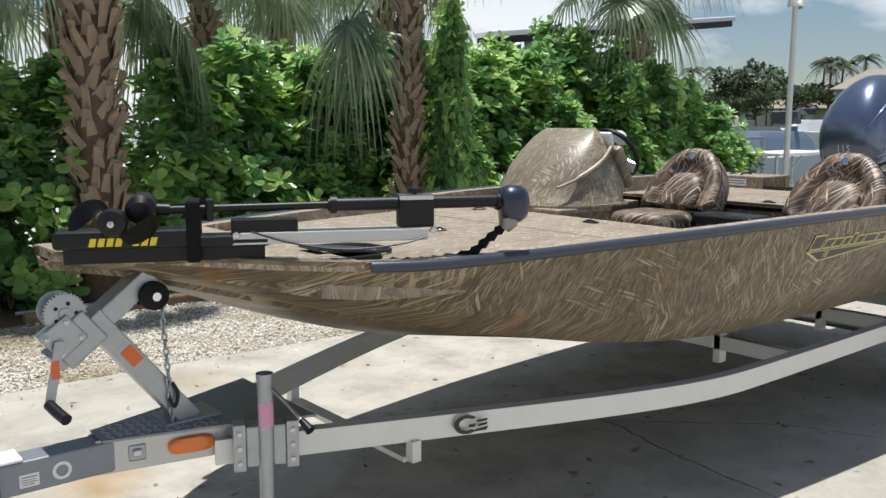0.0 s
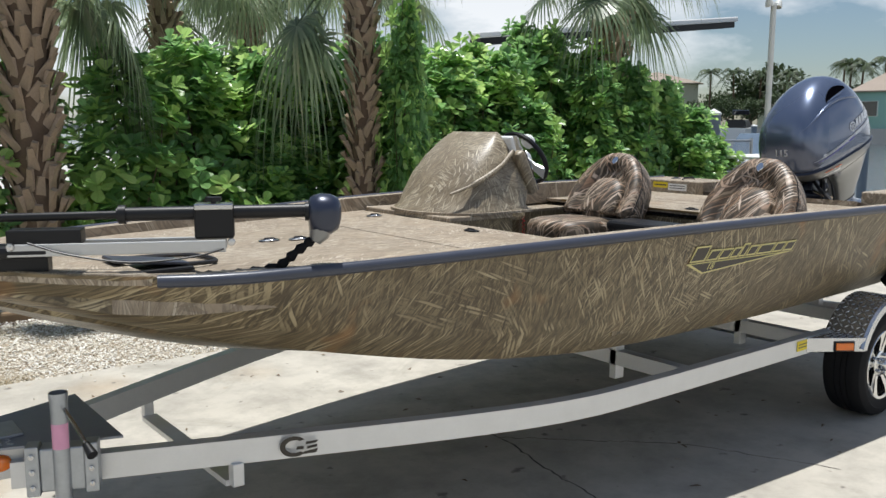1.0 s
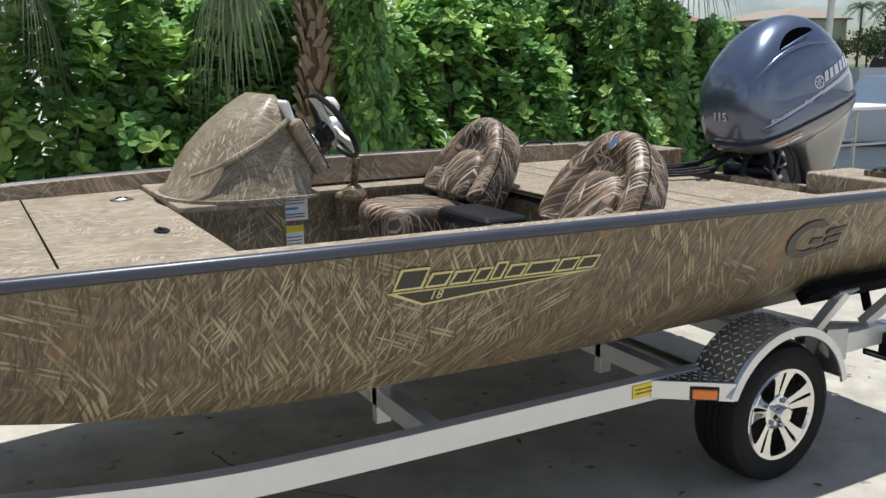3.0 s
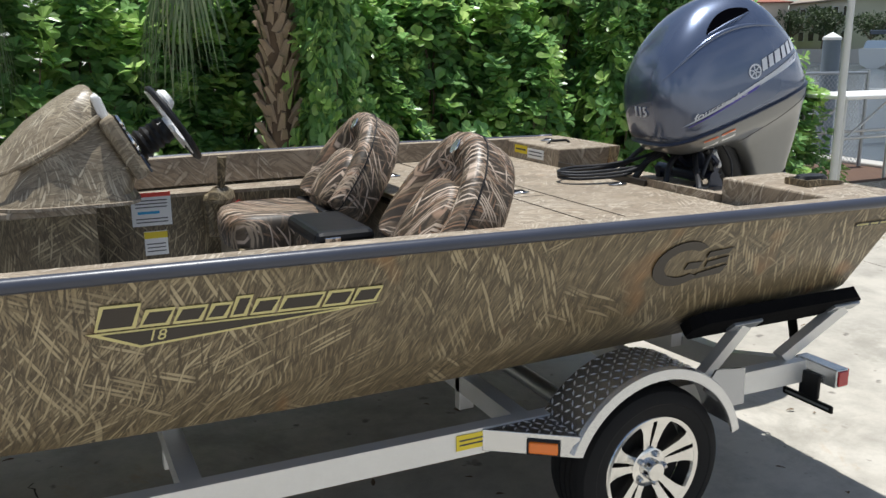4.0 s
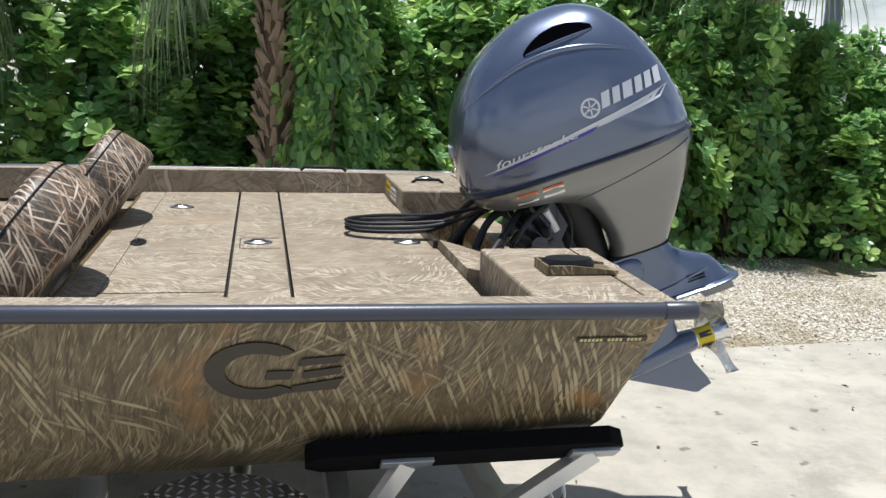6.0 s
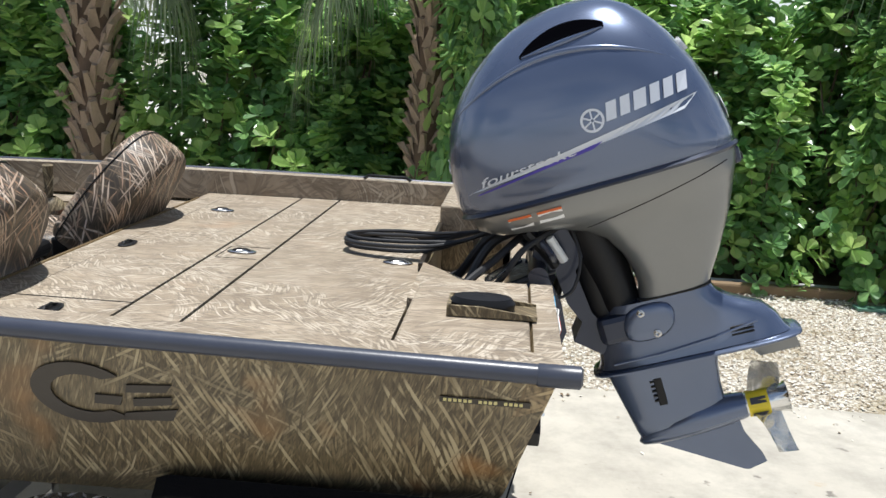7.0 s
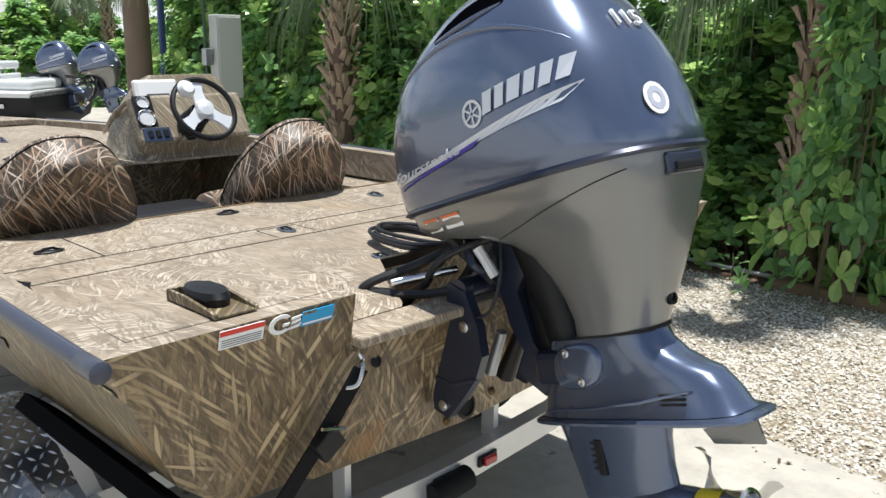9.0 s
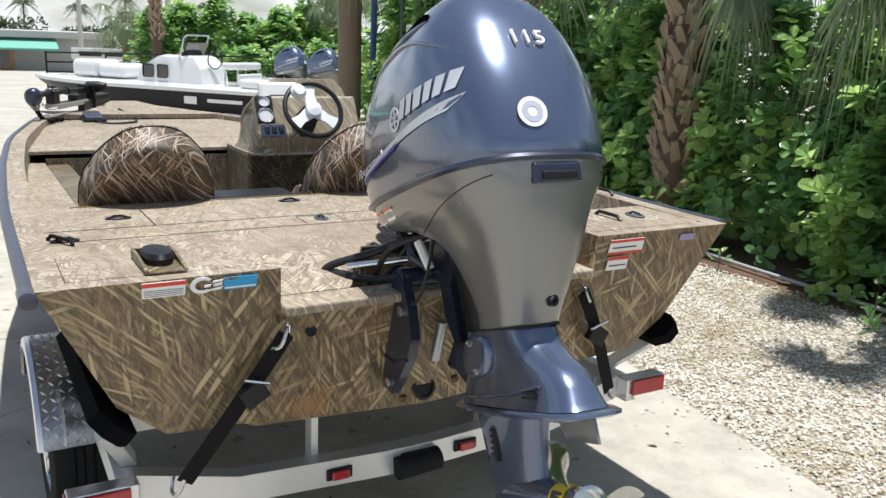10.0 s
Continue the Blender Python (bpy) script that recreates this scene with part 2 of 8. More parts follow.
def box(bm, x0, x1, y0, y1, z0, z1, bevel=0.0, m=None, seg=2):
    r = bmesh.ops.create_cube(bm, size=1)["verts"]
    for v in r:
        v.co = Vector((x0 + (v.co.x + 0.5) * (x1 - x0), y0 + (v.co.y + 0.5) * (y1 - y0), z0 + (v.co.z + 0.5) * (z1 - z0)))
    if bevel:
        es = list({e for v in r for e in v.link_edges})
        out = bmesh.ops.bevel(bm, geom=es, offset=bevel, segments=seg, profile=0.5, affect="EDGES")
        r = list({v for f in out["faces"] for v in f.verts} | {v for v in r if v.is_valid})
    if m is not None:
        bmesh.ops.transform(bm, matrix=m, verts=r)
    return bm


def cube(*a, **k):
    return box(bmesh.new(), *a, **k)


def loft(bm, rings, closed=True, caps=True):
    rows = [[bm.verts.new(p) for p in ring] for ring in rings]
    k = len(rows[0])
    for a, b in zip(rows, rows[1:]):
        for i in range(k if closed else k - 1):
            j = (i + 1) % k
            bm.faces.new((a[i], a[j], b[j], b[i]))
    if caps and closed:
        bm.faces.new(list(reversed(rows[0])))
        bm.faces.new(rows[-1])
    bmesh.ops.recalc_face_normals(bm, faces=bm.faces)
    return bm


def tube(bm, pts, r, n=10, caps=True):
    pts = [Vector(p) for p in pts]
    rings = []
    side = None
    for i, p in enumerate(pts):
        d = (pts[min(i + 1, len(pts) - 1)] - pts[max(i - 1, 0)]).normalized()
        if side is None:
            side = d.orthogonal().normalized()
        side = (side - d * side.dot(d)).normalized()
        up = d.cross(side)
        rr = r[i] if isinstance(r, (list, tuple)) else r
        rings.append([p + (side * math.cos(a) + up * math.sin(a)) * rr for a in (2 * math.pi * k / n for k in range(n))])
    return loft(bm, rings, True, caps)


def curve_pts(pts, n=8):
    """Catmull-Rom through the points."""
    p = [Vector(q) for q in pts]
    p = [2 * p[0] - p[1], *p, 2 * p[-1] - p[-2]]
    out = []
    for i in range(1, len(p) - 2):
        for k in range(n):
            t = k / n
            out.append(0.5 * (2 * p[i] + (p[i + 1] - p[i - 1]) * t + (2 * p[i - 1] - 5 * p[i] + 4 * p[i + 1] - p[i + 2]) * t * t + (3 * p[i] - p[i - 1] - 3 * p[i + 1] + p[i + 2]) * t ** 3))
    return out + [p[-2]]


def prism(bm, outline, frm, to, m=None):
    """Extrudes a 2D outline (u, v) along the third axis w; m places it."""
    a = [bm.verts.new((u, v, frm)) for u, v in outline]
    b = [bm.verts.new((u, v, to)) for u, v in outline]
    k = len(a)
    fs = [bm.faces.new(list(reversed(a))), bm.faces.new(b)]
    for i in range(k):
        fs.append(bm.faces.new((a[i], a[(i + 1) % k], b[(i + 1) % k], b[i])))
    if m is not None:
        bmesh.ops.transform(bm, matrix=m, verts=a + b)
    bmesh.ops.recalc_face_normals(bm, faces=fs)
    return bm


def lathe(bm, profile, m=None, n=32):
    """Turns (radius, height) pairs about the z axis."""
    rings = [[Vector((r * math.cos(a), r * math.sin(a), h)) for a in (2 * math.pi * k / n for k in range(n))] for r, h in profile]
    if m is not None:
        rings = [[m @ p for p in ring] for ring in rings]
    return loft(bm, rings, True, False)


XZ = pose(0, 0, 0, 90, 0, 0)      # prism outline (x, z), extruded towards -y
YZ = Matrix(((0, 0, 1, 0), (1, 0, 0, 0), (0, 1, 0, 0), (0, 0, 0, 1)))  # outline (y, z), extruded along x


# ---- the ground ----
def concrete_mat():
    m, n, l, b, tc = blank("worn_concrete")
    v = tc.outputs["Object"]
    big, mid, fine = noise_tex(n, l, v, 0.55, 5), noise_tex(n, l, v, 3.1, 7, 0.7), noise_tex(n, l, v, 60, 5, 0.7)
    col = ramp(n, l, big, (0.3, (0.42, 0.385, 0.325)), (0.55, (0.525, 0.487, 0.415)), (0.75, (0.585, 0.552, 0.485)))
    col = mixc(n, l, ramp(n, l, mid, (0.42, 0.0), (0.72, 0.85)), col, (0.27, 0.25, 0.215))
    rust = noise_tex(n, l, v, 0.9, 6, 0.75, 0.6)
    col = mixc(n, l, ramp(n, l, rust, (0.63, 0.0), (0.74, 0.7)), col, (0.42, 0.25, 0.09))
    # iron stains left by standing fittings
    wob = n.new("ShaderNodeVectorMath")
    wob.operation = "ADD"
    l.new(v, wob.inputs[0])
    ragged = n.new("ShaderNodeTexNoise")
    ragged.inputs["Scale"].default_value, ragged.inputs["Detail"].default_value = 5.0, 5.0
    l.new(v, ragged.inputs["Vector"])
    shr = n.new("ShaderNodeVectorMath")
    shr.operation = "SCALE"
    shr.inputs["Scale"].default_value = 0.30
    l.new(ragged.outputs["Color"], shr.inputs[0])
    l.new(shr.outputs[0], wob.inputs[1])
    for sx, sy, size, deep in ((-5.13, 0.80, 0.26, 0.8), (-4.16, 1.95, 0.30, 0.3), (-3.3, 1.7, 0.2, 0.22)):
        dist = n.new("ShaderNodeVectorMath")
        dist.operation = "DISTANCE"
        dist.inputs[1].default_value = (sx + 0.15, sy + 0.15, 0.15)
        l.new(wob.outputs[0], dist.inputs[0])
        near = maths(n, l, "DIVIDE", dist.outputs["Value"], size)
        col = mixc(n, l, ramp(n, l, near, (0.1, deep), (1.0, 0.0)), col, (0.36, 0.20, 0.045))
    # old oil and tyre marks under and beside the trailer
    oil = noise_tex(n, l, v, 1.15, 6, 0.72, 0.8)
    col = mixc(n, l, ramp(n, l, oil, (0.54, 0.0), (0.70, 0.55)), col, (0.20, 0.185, 0.15))
    speck = noise_tex(n, l, v, 9, 3, 0.5)
    col = mixc(n, l, ramp(n, l, speck, (0.67, 0.0), (0.73, 0.85)), col, (0.12, 0.105, 0.09))
    col = mixc(n, l, maths(n, l, "MULTIPLY", fine, 0.35), col, (0.33, 0.31, 0.27))
    l.new(col, b.inputs["Base Color"])
    b.inputs["Roughness"].default_value = 0.85
    bump(n, l, b, fine, 0.25, 0.004)
    return m


M_concrete = concrete_mat()
GROUND_END = 7.7   # the quay's edge, beyond which lies the canal

# ---- the boat ----
# stations: x, keel z, chine y, chine z, gunwale y, gunwale z
ST = np.array([
    (0.00, 0.590, 0.830, 0.655, 1.143, 1.132),
    (-1.0, 0.580, 0.850, 0.640, 1.134, 1.141),
    (-2.0, 0.570, 0.855, 0.630, 1.085, 1.145),
    (-3.0, 0.565, 0.815, 0.630, 1.000, 1.135),
    (-3.6, 0.580, 0.735, 0.670, 0.905, 1.120),
    (-4.2, 0.660, 0.610, 0.780, 0.805, 1.105),
    (-4.73, 0.815, 0.450, 0.910, 0.690, 1.095),
    (-5.1, 0.965, 0.215, 1.020, 0.330, 1.112),
    (-5.25, 1.025, 0.130, 1.065, 0.210, 1.124),
    (-5.5, 1.108, 0.060, 1.112, 0.105, 1.142)])


def station(x):
    xs = ST[::-1, 0]
    return [float(np.interp(x, xs, ST[::-1, k])) for k in range(1, 6)]


SX = [0.02] + list(np.linspace(-0.15, -5.5, 48))


def section(x, smooth_w=0.22):
    a = np.mean([station(min(0.0, max(-5.5, x + d))) for d in (-smooth_w, -smooth_w / 2, 0, smooth_w / 2, smooth_w)], axis=0) if -5.2 < x < -0.3 else station(x)
    return a


boat = thing("fishing_boat", (-2.6, 0, 0.57), "aluminium fishing boat with marsh-grass camouflage print on trailer", "boat")
bm = bmesh.new()
rings = []
for x in SX:
    kz, cy, cz, gy, gz = section(x)
    t = max(0.0, (x + 0.6) / 0.6)
    lean = lambda z: x - 0.26 * t * (1.13 - z) if t > 0 else x
    ky, kz2 = cy + 0.42 * (gy - cy), cz + 0.24 * (gz - cz)
    inn = min(0.075, gy * 0.4)
    half = [(gy - inn, gz - min(0.13, 0.5 * (gz - kz))), (gy - inn + 0.003, gz), (gy, gz), (gy - 0.3 * (gy - ky), gz - 0.3 * (gz - kz2)), (ky, kz2), (cy, cz), (cy * 0.74, cz - 0.012), (cy * 0.70, cz - 0.03), (0.03, kz)]
    ring = [(lean(z), -y, z) for y, z in half] + [(lean(z), y, z) for y, z in reversed(half)]
    rings.append(ring)
loft(bm, rings, closed=False)
hull = part("hull", bm, M_side, boat, "pressed aluminium hull in brown camouflage print", smooth=30)
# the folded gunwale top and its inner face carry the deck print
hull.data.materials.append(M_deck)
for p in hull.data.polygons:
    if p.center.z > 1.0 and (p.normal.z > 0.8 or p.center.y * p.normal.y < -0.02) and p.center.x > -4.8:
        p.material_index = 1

# transom with the notch for the outboard
bm = bmesh.new()
kz, cy, cz, gy, gz = station(0)
ky, kz2 = cy + 0.42 * (gy - cy), cz + 0.24 * (gz - cz)
half = [(gy, gz), (gy - 0.3 * (gy - ky), gz - 0.3 * (gz - kz2)), (ky, kz2), (cy, cz), (cy * 0.74, cz - 0.012), (cy * 0.70, cz - 0.03), (0.03, kz)]
outline = [(-y, z) for y, z in half] + [(y, z) for y, z in reversed(half)] + [(0.545, gz), (0.535, 1.015), (-0.535, 1.015), (-0.545, gz)]
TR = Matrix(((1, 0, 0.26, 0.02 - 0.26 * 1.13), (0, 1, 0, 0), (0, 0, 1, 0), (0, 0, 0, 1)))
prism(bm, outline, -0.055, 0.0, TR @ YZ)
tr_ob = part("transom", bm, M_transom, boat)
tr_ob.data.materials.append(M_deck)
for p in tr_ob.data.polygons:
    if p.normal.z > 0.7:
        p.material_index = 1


def gun(x):
    s = section(x)
    return s[3], s[4]


for s in (-1, 1):
    pts = [(x, s * (gun(x)[0] + 0.012), gun(x)[1] - 0.012) for x in np.linspace(-4.73, 0.045, 40)]
    pts[-1] = (0.045, s * (gun(0)[0] + 0.014), gun(0)[1] - 0.012)
    if s > 0:
        pts[-1] = (-0.02, pts[-1][1], pts[-1][2])
    rub = part("rub_rail", tube(bmesh.new(), pts, 0.019, 12), M_rail, boat, "dark blue-grey vinyl rub rail", smooth=True)
    part("rail_end_cap", tube(bmesh.new(), [Vector(pts[-1]) + Vector((dx, 0, 0)) for dx in (-0.075, -0.072, 0.004, 0.008)], [0.019, 0.0215, 0.0215, 0.016], 14), M_rail, rub, "moulded rail end cap", smooth=40)


def deck(name, x0, x1, z, label, step=0.25, y0=None, y1=None, thick=0.018):
    bm = bmesh.new()
    xs = np.linspace(x0, x1, max(2, int(abs(x1 - x0) / step) + 1))
    rings = []
    for x in xs:
        g = gun(x)[0] - 0.068
        a, b = (-g if y0 is None else y0), (g if y1 is None else y1)
        rings.append([(x, a, z), (x, b, z), (x, b, z - thick), (x, a, z - thick)])
    loft(bm, rings)
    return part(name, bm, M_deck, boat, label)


DZ = 1.042
M_dkmark = plain("dark_bronze_decal_and_lip_shade", (0.035, 0.027, 0.02), 0.35, vary=0.3, scale=30)
# near-black colour standing in for shade in gaps, holes and slots
M_gap = plain("hatch_gap_shadow", (0.02, 0.018, 0.016), 0.9, vary=0.2)
M_floor = plain("grey_vinyl_floor", (0.30, 0.31, 0.33), 0.8, vary=0.12, bumps=0.4, fine=200)
M_label = plain("white_label", (0.82, 0.82, 0.80), 0.4, vary=0.04)
M_ink = plain("label_ink", (0.05, 0.05, 0.06), 0.5, vary=0.1)
M_redink = plain("red_label_ink", (0.65, 0.05, 0.03), 0.5, vary=0.1)
M_steel = plain("stainless_steel", (0.55, 0.55, 0.55), 0.25, metal=1.0, vary=0.15, bumps=0.05)

# rear deck in three hatch panels with real gaps, the strip before them and the well edge
deck("rear_deck_panel", -1.44, -1.341, DZ, "front edge strip of the rear casting deck")
deck("rear_hatch", -1.339, -1.026, DZ, "storage hatch in pale camouflage print")
deck("rear_hatch", -1.016, -0.856, DZ, "narrow middle hatch in pale camouflage print")
deck("rear_hatch", -0.846, -0.35, DZ, "aft deck panel in pale camouflage print")
part("edge_trim", cube(-1.443, -1.432, -0.90, 0.90, DZ - 0.01, DZ + 0.004, bevel=0.002), plain("bronze_edge_trim", (0.22, 0.15, 0.07), 0.4, metal=0.5), boat, "bronze edge strip of the rear deck")
# dark sheet below the panels, painted as the shade in their gaps
deck("deck_underlay", -1.43, -0.36, DZ - 0.03, "", y0=-1.0, y1=1.0, thick=0.006)
bpy.data.objects["deck_underlay"].data.materials[0] = M_gap
deck("front_hatch", -3.495, -3.0, 1.062, "front deck hatch in pale camouflage print")
deck("front_deck", -4.72, -3.503, 1.062, "front casting deck in pale camouflage print")
bm = bmesh.new()
rings = []
for x in np.linspace(-4.735, -5.49, 12):
    gy, gz = gun(x)
    rings.append([(x, -gy + 0.006, gz + 0.003), (x, gy - 0.006, gz + 0.003), (x, gy - 0.02, gz - 0.03), (x, -gy + 0.02, gz - 0.03)])
loft(bm, rings)
part("bow_cap", bm, M_deck, boat, "flat bow plate in pale camouflage print")
deck("cockpit_floor", -3.0, -1.42, 0.70, "grey cockpit floor", y0=-0.84, y1=0.84)
bpy.data.objects["cockpit_floor"].data.materials[0] = M_floor
part("console_plinth", cube(-2.998, -2.57, 0.165, 0.90, 1.06, 1.085, bevel=0.006), M_deck, boat, "raised ledge under the helm console")
part("plinth_side", cube(-2.994, -2.575, 0.167, 0.187, 0.72, 1.06), M_side, boat)
part("plinth_side", cube(-2.994, -2.575, 0.825, 0.845, 0.72, 1.06), M_side, boat)
part("deck_front_face", cube(-3.02, -2.995, -0.84, 0.84, 0.70, 1.02), M_side, boat)
part("rear_deck_face", cube(-1.44, -1.415, -0.84, 0.84, 0.70, 0.998), M_side, boat)
for s in (-1, 1):
    a, b = sorted((s * 0.845, s * 0.865))
    part("side_panel", cube(-2.99, -1.44, a, b, 0.70, 0.985), M_side, boat)
    rings = []
    for x in np.linspace(-2.99, -1.445, 7):
        yo = gun(x)[0] - 0.07
        rings.append([(x, s * 0.845, 0.985), (x, s * yo, 0.985), (x, s * yo, 1.0), (x, s * 0.845, 1.0)])
    part("side_ledge", loft(bmesh.new(), rings), M_deck, boat)
    a, b = sorted((s * 0.55, s * 1.068))
    x0 = -0.31 if s < 0 else -0.36
    part("stern_box", cube(x0, -0.04, a, b, 0.99, 1.134, bevel=0.008), M_deck, boat, "raised stern corner locker in camouflage print")
    a, b = sorted((s * 0.548, s * 0.575))
    part("well_side", cube(-0.35, -0.11, a, b, 0.86, 1.0), M_side, boat)
part("port_step", cube(-2.99, -1.46, -0.84, -0.72, 0.70, 0.99, bevel=0.01), M_side, boat)
part("well_shelf", loft(bmesh.new(), [[(x, -0.547, z), (x, y1, z), (x, y1, 0.96), (x, -0.547, 0.96)] for x, y1, z in ((-0.346, -0.145, 1.074), (-0.10, -0.285, 1.026), (-0.086, -0.30, 1.022))]), M_deck, boat, "sloping ledge beside the motor well")
# the lip's dark colour paints the shade on its forward face
part("well_coaming", cube(-0.364, -0.347, -0.140, 0.545, 1.036, 1.070, bevel=0.003), M_dkmark, boat, "raised lip along the motor well, coloured dark for shade")
part("motor_well", cube(-0.36, -0.08, -0.548, 0.548, 0.84, 0.88), M_deck, boat)
part("well_front", cube(-0.362, -0.345, -0.54, 0.54, 0.86, 1.036), M_side, boat)
part("transom_cap", cube(-0.085, 0.028, -0.535, 0.535, 0.995, 1.022, bevel=0.006), M_deck, boat, "bare notch top where the outboard clamps on")


def ring_pull(x, y, z, turn=0, kind="ring"):
    m = pose(x, y, z, 0, 0, turn)
    base = part("deck_fitting", lathe(bmesh.new(), [(0.0, 0), (0.030, 0), (0.032, 0.003), (0.026, 0.006), (0.018, 0.004), (0.016, 0.002), (0.0, 0.002)], m @ pose(0, 0, 0.0012) @ Matrix.Diagonal((1.5, 0.8, 1, 1)), 18), M_steel if kind == "ring" else M_black, boat, "small recessed deck latch", smooth=True)
    part("finger_pull", tube(bmesh.new(), [m @ Vector(p) for p in ((-0.03, 0, 0.005), (-0.015, 0.004, 0.011), (0.015, 0.004, 0.011), (0.03, 0, 0.005))], 0.004, 6), M_black, base)


for x, y, z, k in ((-1.32, -0.04, DZ, "b"), (-0.94, -0.046, DZ, "ring"), (-0.437, -0.05, DZ, "ring"), (-1.18, -0.76, DZ, "b"), (-1.24, 0.634, DZ, "ring"), (-0.87, -0.98, DZ, "b"),
                   (-3.13, -0.16, 1.063, "b"), (-3.13, 0.62, 1.063, "ring"), (-4.0, 0.09, 1.063, "ring"), (-3.88, 0.06, 1.063, "ring"), (-0.2, 0.9, 1.135, "ring")):
    ring_pull(x, y, z, 90 if k == "b" else 0, k)
for x0, x1, y0, y1 in ((-1.0, -0.87, -0.13, -0.127), (-1.0, -0.87, 0.03, 0.033), (-1.0, -0.997, -0.127, 0.03), (-1.34, -1.02, -0.66, -0.655)):
    part("hatch_seam", cube(x0, x1, y0, y1, DZ + 0.0002, DZ + 0.0012), M_gap, boat)
# grab handle on the starboard gunwale and the port cleat
for pts in ([(-0.75, 1.085, 1.143), (-0.73, 1.085, 1.157), (-0.56, 1.085, 1.156), (-0.54, 1.085, 1.142)], [(-0.9, -1.03, 1.045), (-0.89, -1.02, 1.06), (-0.80, -0.97, 1.06), (-0.79, -0.965, 1.045)],
            [(-0.28, 0.78, 1.134), (-0.26, 0.78, 1.148), (-0.16, 0.78, 1.148), (-0.14, 0.78, 1.134)]):
    part("cleat", tube(bmesh.new(), pts, 0.007, 8), M_black, boat, smooth=True)

# stern light housings
for s, x in ((-1, -0.10),):
    y = s * 0.83
    body = part("stern_light_base", cube(x - 0.115, x + 0.075, y - 0.05, y + 0.05, 1.135, 1.141, bevel=0.002), M_side, boat, "low open bracket on the stern locker")
    for y0 in (y - 0.053, y + 0.045):
        part("bracket_side", prism(bmesh.new(), [(x - 0.115, 1.138), (x + 0.075, 1.138), (x + 0.075, 1.146), (x - 0.05, 1.160), (x - 0.115, 1.160)], -y0, -(y0 + 0.008), XZ), M_side, body)
    part("bracket_front", cube(x - 0.12, x - 0.112, y - 0.053, y + 0.053, 1.136, 1.160), M_side, body)
    part("black_cap", lathe(bmesh.new(), [(0, 0), (0.04, 0), (0.042, 0.014), (0.036, 0.024), (0, 0.027)], pose(x - 0.045, y, 1.1415) @ Matrix.Diagonal((1.75, 1.0, 1.2, 1)), 24), M_black, body, "black oval fill cap", smooth=True)

# warning labels, transom stickers and the drain fittings
TX = lambda z: -0.26 * (1.13 - z) + 0.023


def sticker(name, parent, corner, u, v, w, h, material, bars=(), lift=0.0012, label=""):
    """A thin plate with bars on it. corner: lower left; u, v: its unit axes."""
    u, v = Vector(u).normalized(), Vector(v).normalized()
    nrm = u.cross(v)
    m = Matrix.Translation(corner) @ Matrix((u, v, nrm)).transposed().to_4x4()
    base = part(name, cube(0, w, 0, h, -0.001, lift, m=m), material, parent, label)
    for x0, x1, y0, y1, mat in bars:
        part("printed_bar", cube(x0 * w, x1 * w, y0 * h, y1 * h, lift + 0.0002, lift + 0.0009, m=m), mat, base)
    return base


up = (0.26, 0, 1)
lines = [(0.05, 0.95, y, y + 0.03, M_ink) for y in (0.1, 0.22, 0.34, 0.46)]
sticker("warning_label", boat, (TX(1.086) + 0.002, -0.902, 1.086), (0, 1, 0), up, 0.106, 0.043, M_label, [(0.0, 1, 0.72, 1, M_redink)] + lines, label="white warning label with red header on the transom")
sticker("dealer_badge", boat, (TX(1.088) + 0.002, -0.698, 1.088), (0, 1, 0), up, 0.088, 0.036, M_cyan, [(0.04, 0.40, 0.80, 1.0, M_side), (0.04, 0.96, 0.10, 0.22, M_label)], label="cyan dealer sticker on the transom")
sticker("warning_label", boat, (TX(1.06) + 0.002, 0.60, 1.06), (0, 1, 0), up, 0.15, 0.055, M_label, [(0, 1, 0.8, 1, M_redink), (0, 1, 0.0, 0.16, M_redink), (0.1, 0.8, 0.4, 0.5, M_ink)])
sticker("warning_label", boat, (TX(1.0) + 0.002, 0.61, 1.0), (0, 1, 0), up, 0.09, 0.052, M_label, [(0, 1, 0.75, 1, M_redink), (0.1, 0.9, 0.3, 0.4, M_ink)])
sticker("registration_sticker", boat, (TX(1.08) + 0.002, 0.92, 1.085), (0, 1, 0), up, 0.07, 0.025, plain("lilac_sticker", (0.35, 0.28, 0.5), 0.4))
# crest shapes of the maker's mark on the transom, the hull and the trailer rail


def mark(parent, m, size, material, deep=0.002, name="maker_mark"):
    """An abstract emblem, size metres wide: a broad crescent beside slanting bars."""
    arc = lambda cx, cy, rx, ry, a0, a1, n: [(cx + rx * math.cos(a), cy + ry * math.sin(a)) for a in np.linspace(radians(a0), radians(a1), n)]
    crescent = arc(-0.14, 0.0, 0.36, 0.20, 40, 318, 22) + arc(-0.12, 0.0, 0.24, 0.125, 305, 55, 18)
    base = part(name, prism(bmesh.new(), [(x * size, 1.4 * y * size) for x, y in crescent], 0, deep, m), material, parent)
    for bar in ([(-0.08, -0.06), (0.10, -0.06), (0.13, 0.0), (-0.06, 0.0)], [(0.16, 0.03), (0.44, 0.05), (0.49, 0.10), (0.18, 0.08)], [(0.19, -0.06), (0.46, -0.03), (0.47, 0.02), (0.20, -0.01)], [(0.08, -0.16), (0.44, -0.14), (0.49, -0.06), (0.12, -0.11)]):
        part("emblem_bar", prism(bmesh.new(), [(x * size, 1.4 * y * size) for x, y in bar], 0, deep, m), material, base)
    return base


M_gold = plain("gold_decal_outline", (0.62, 0.55, 0.24), 0.4, vary=0.1)
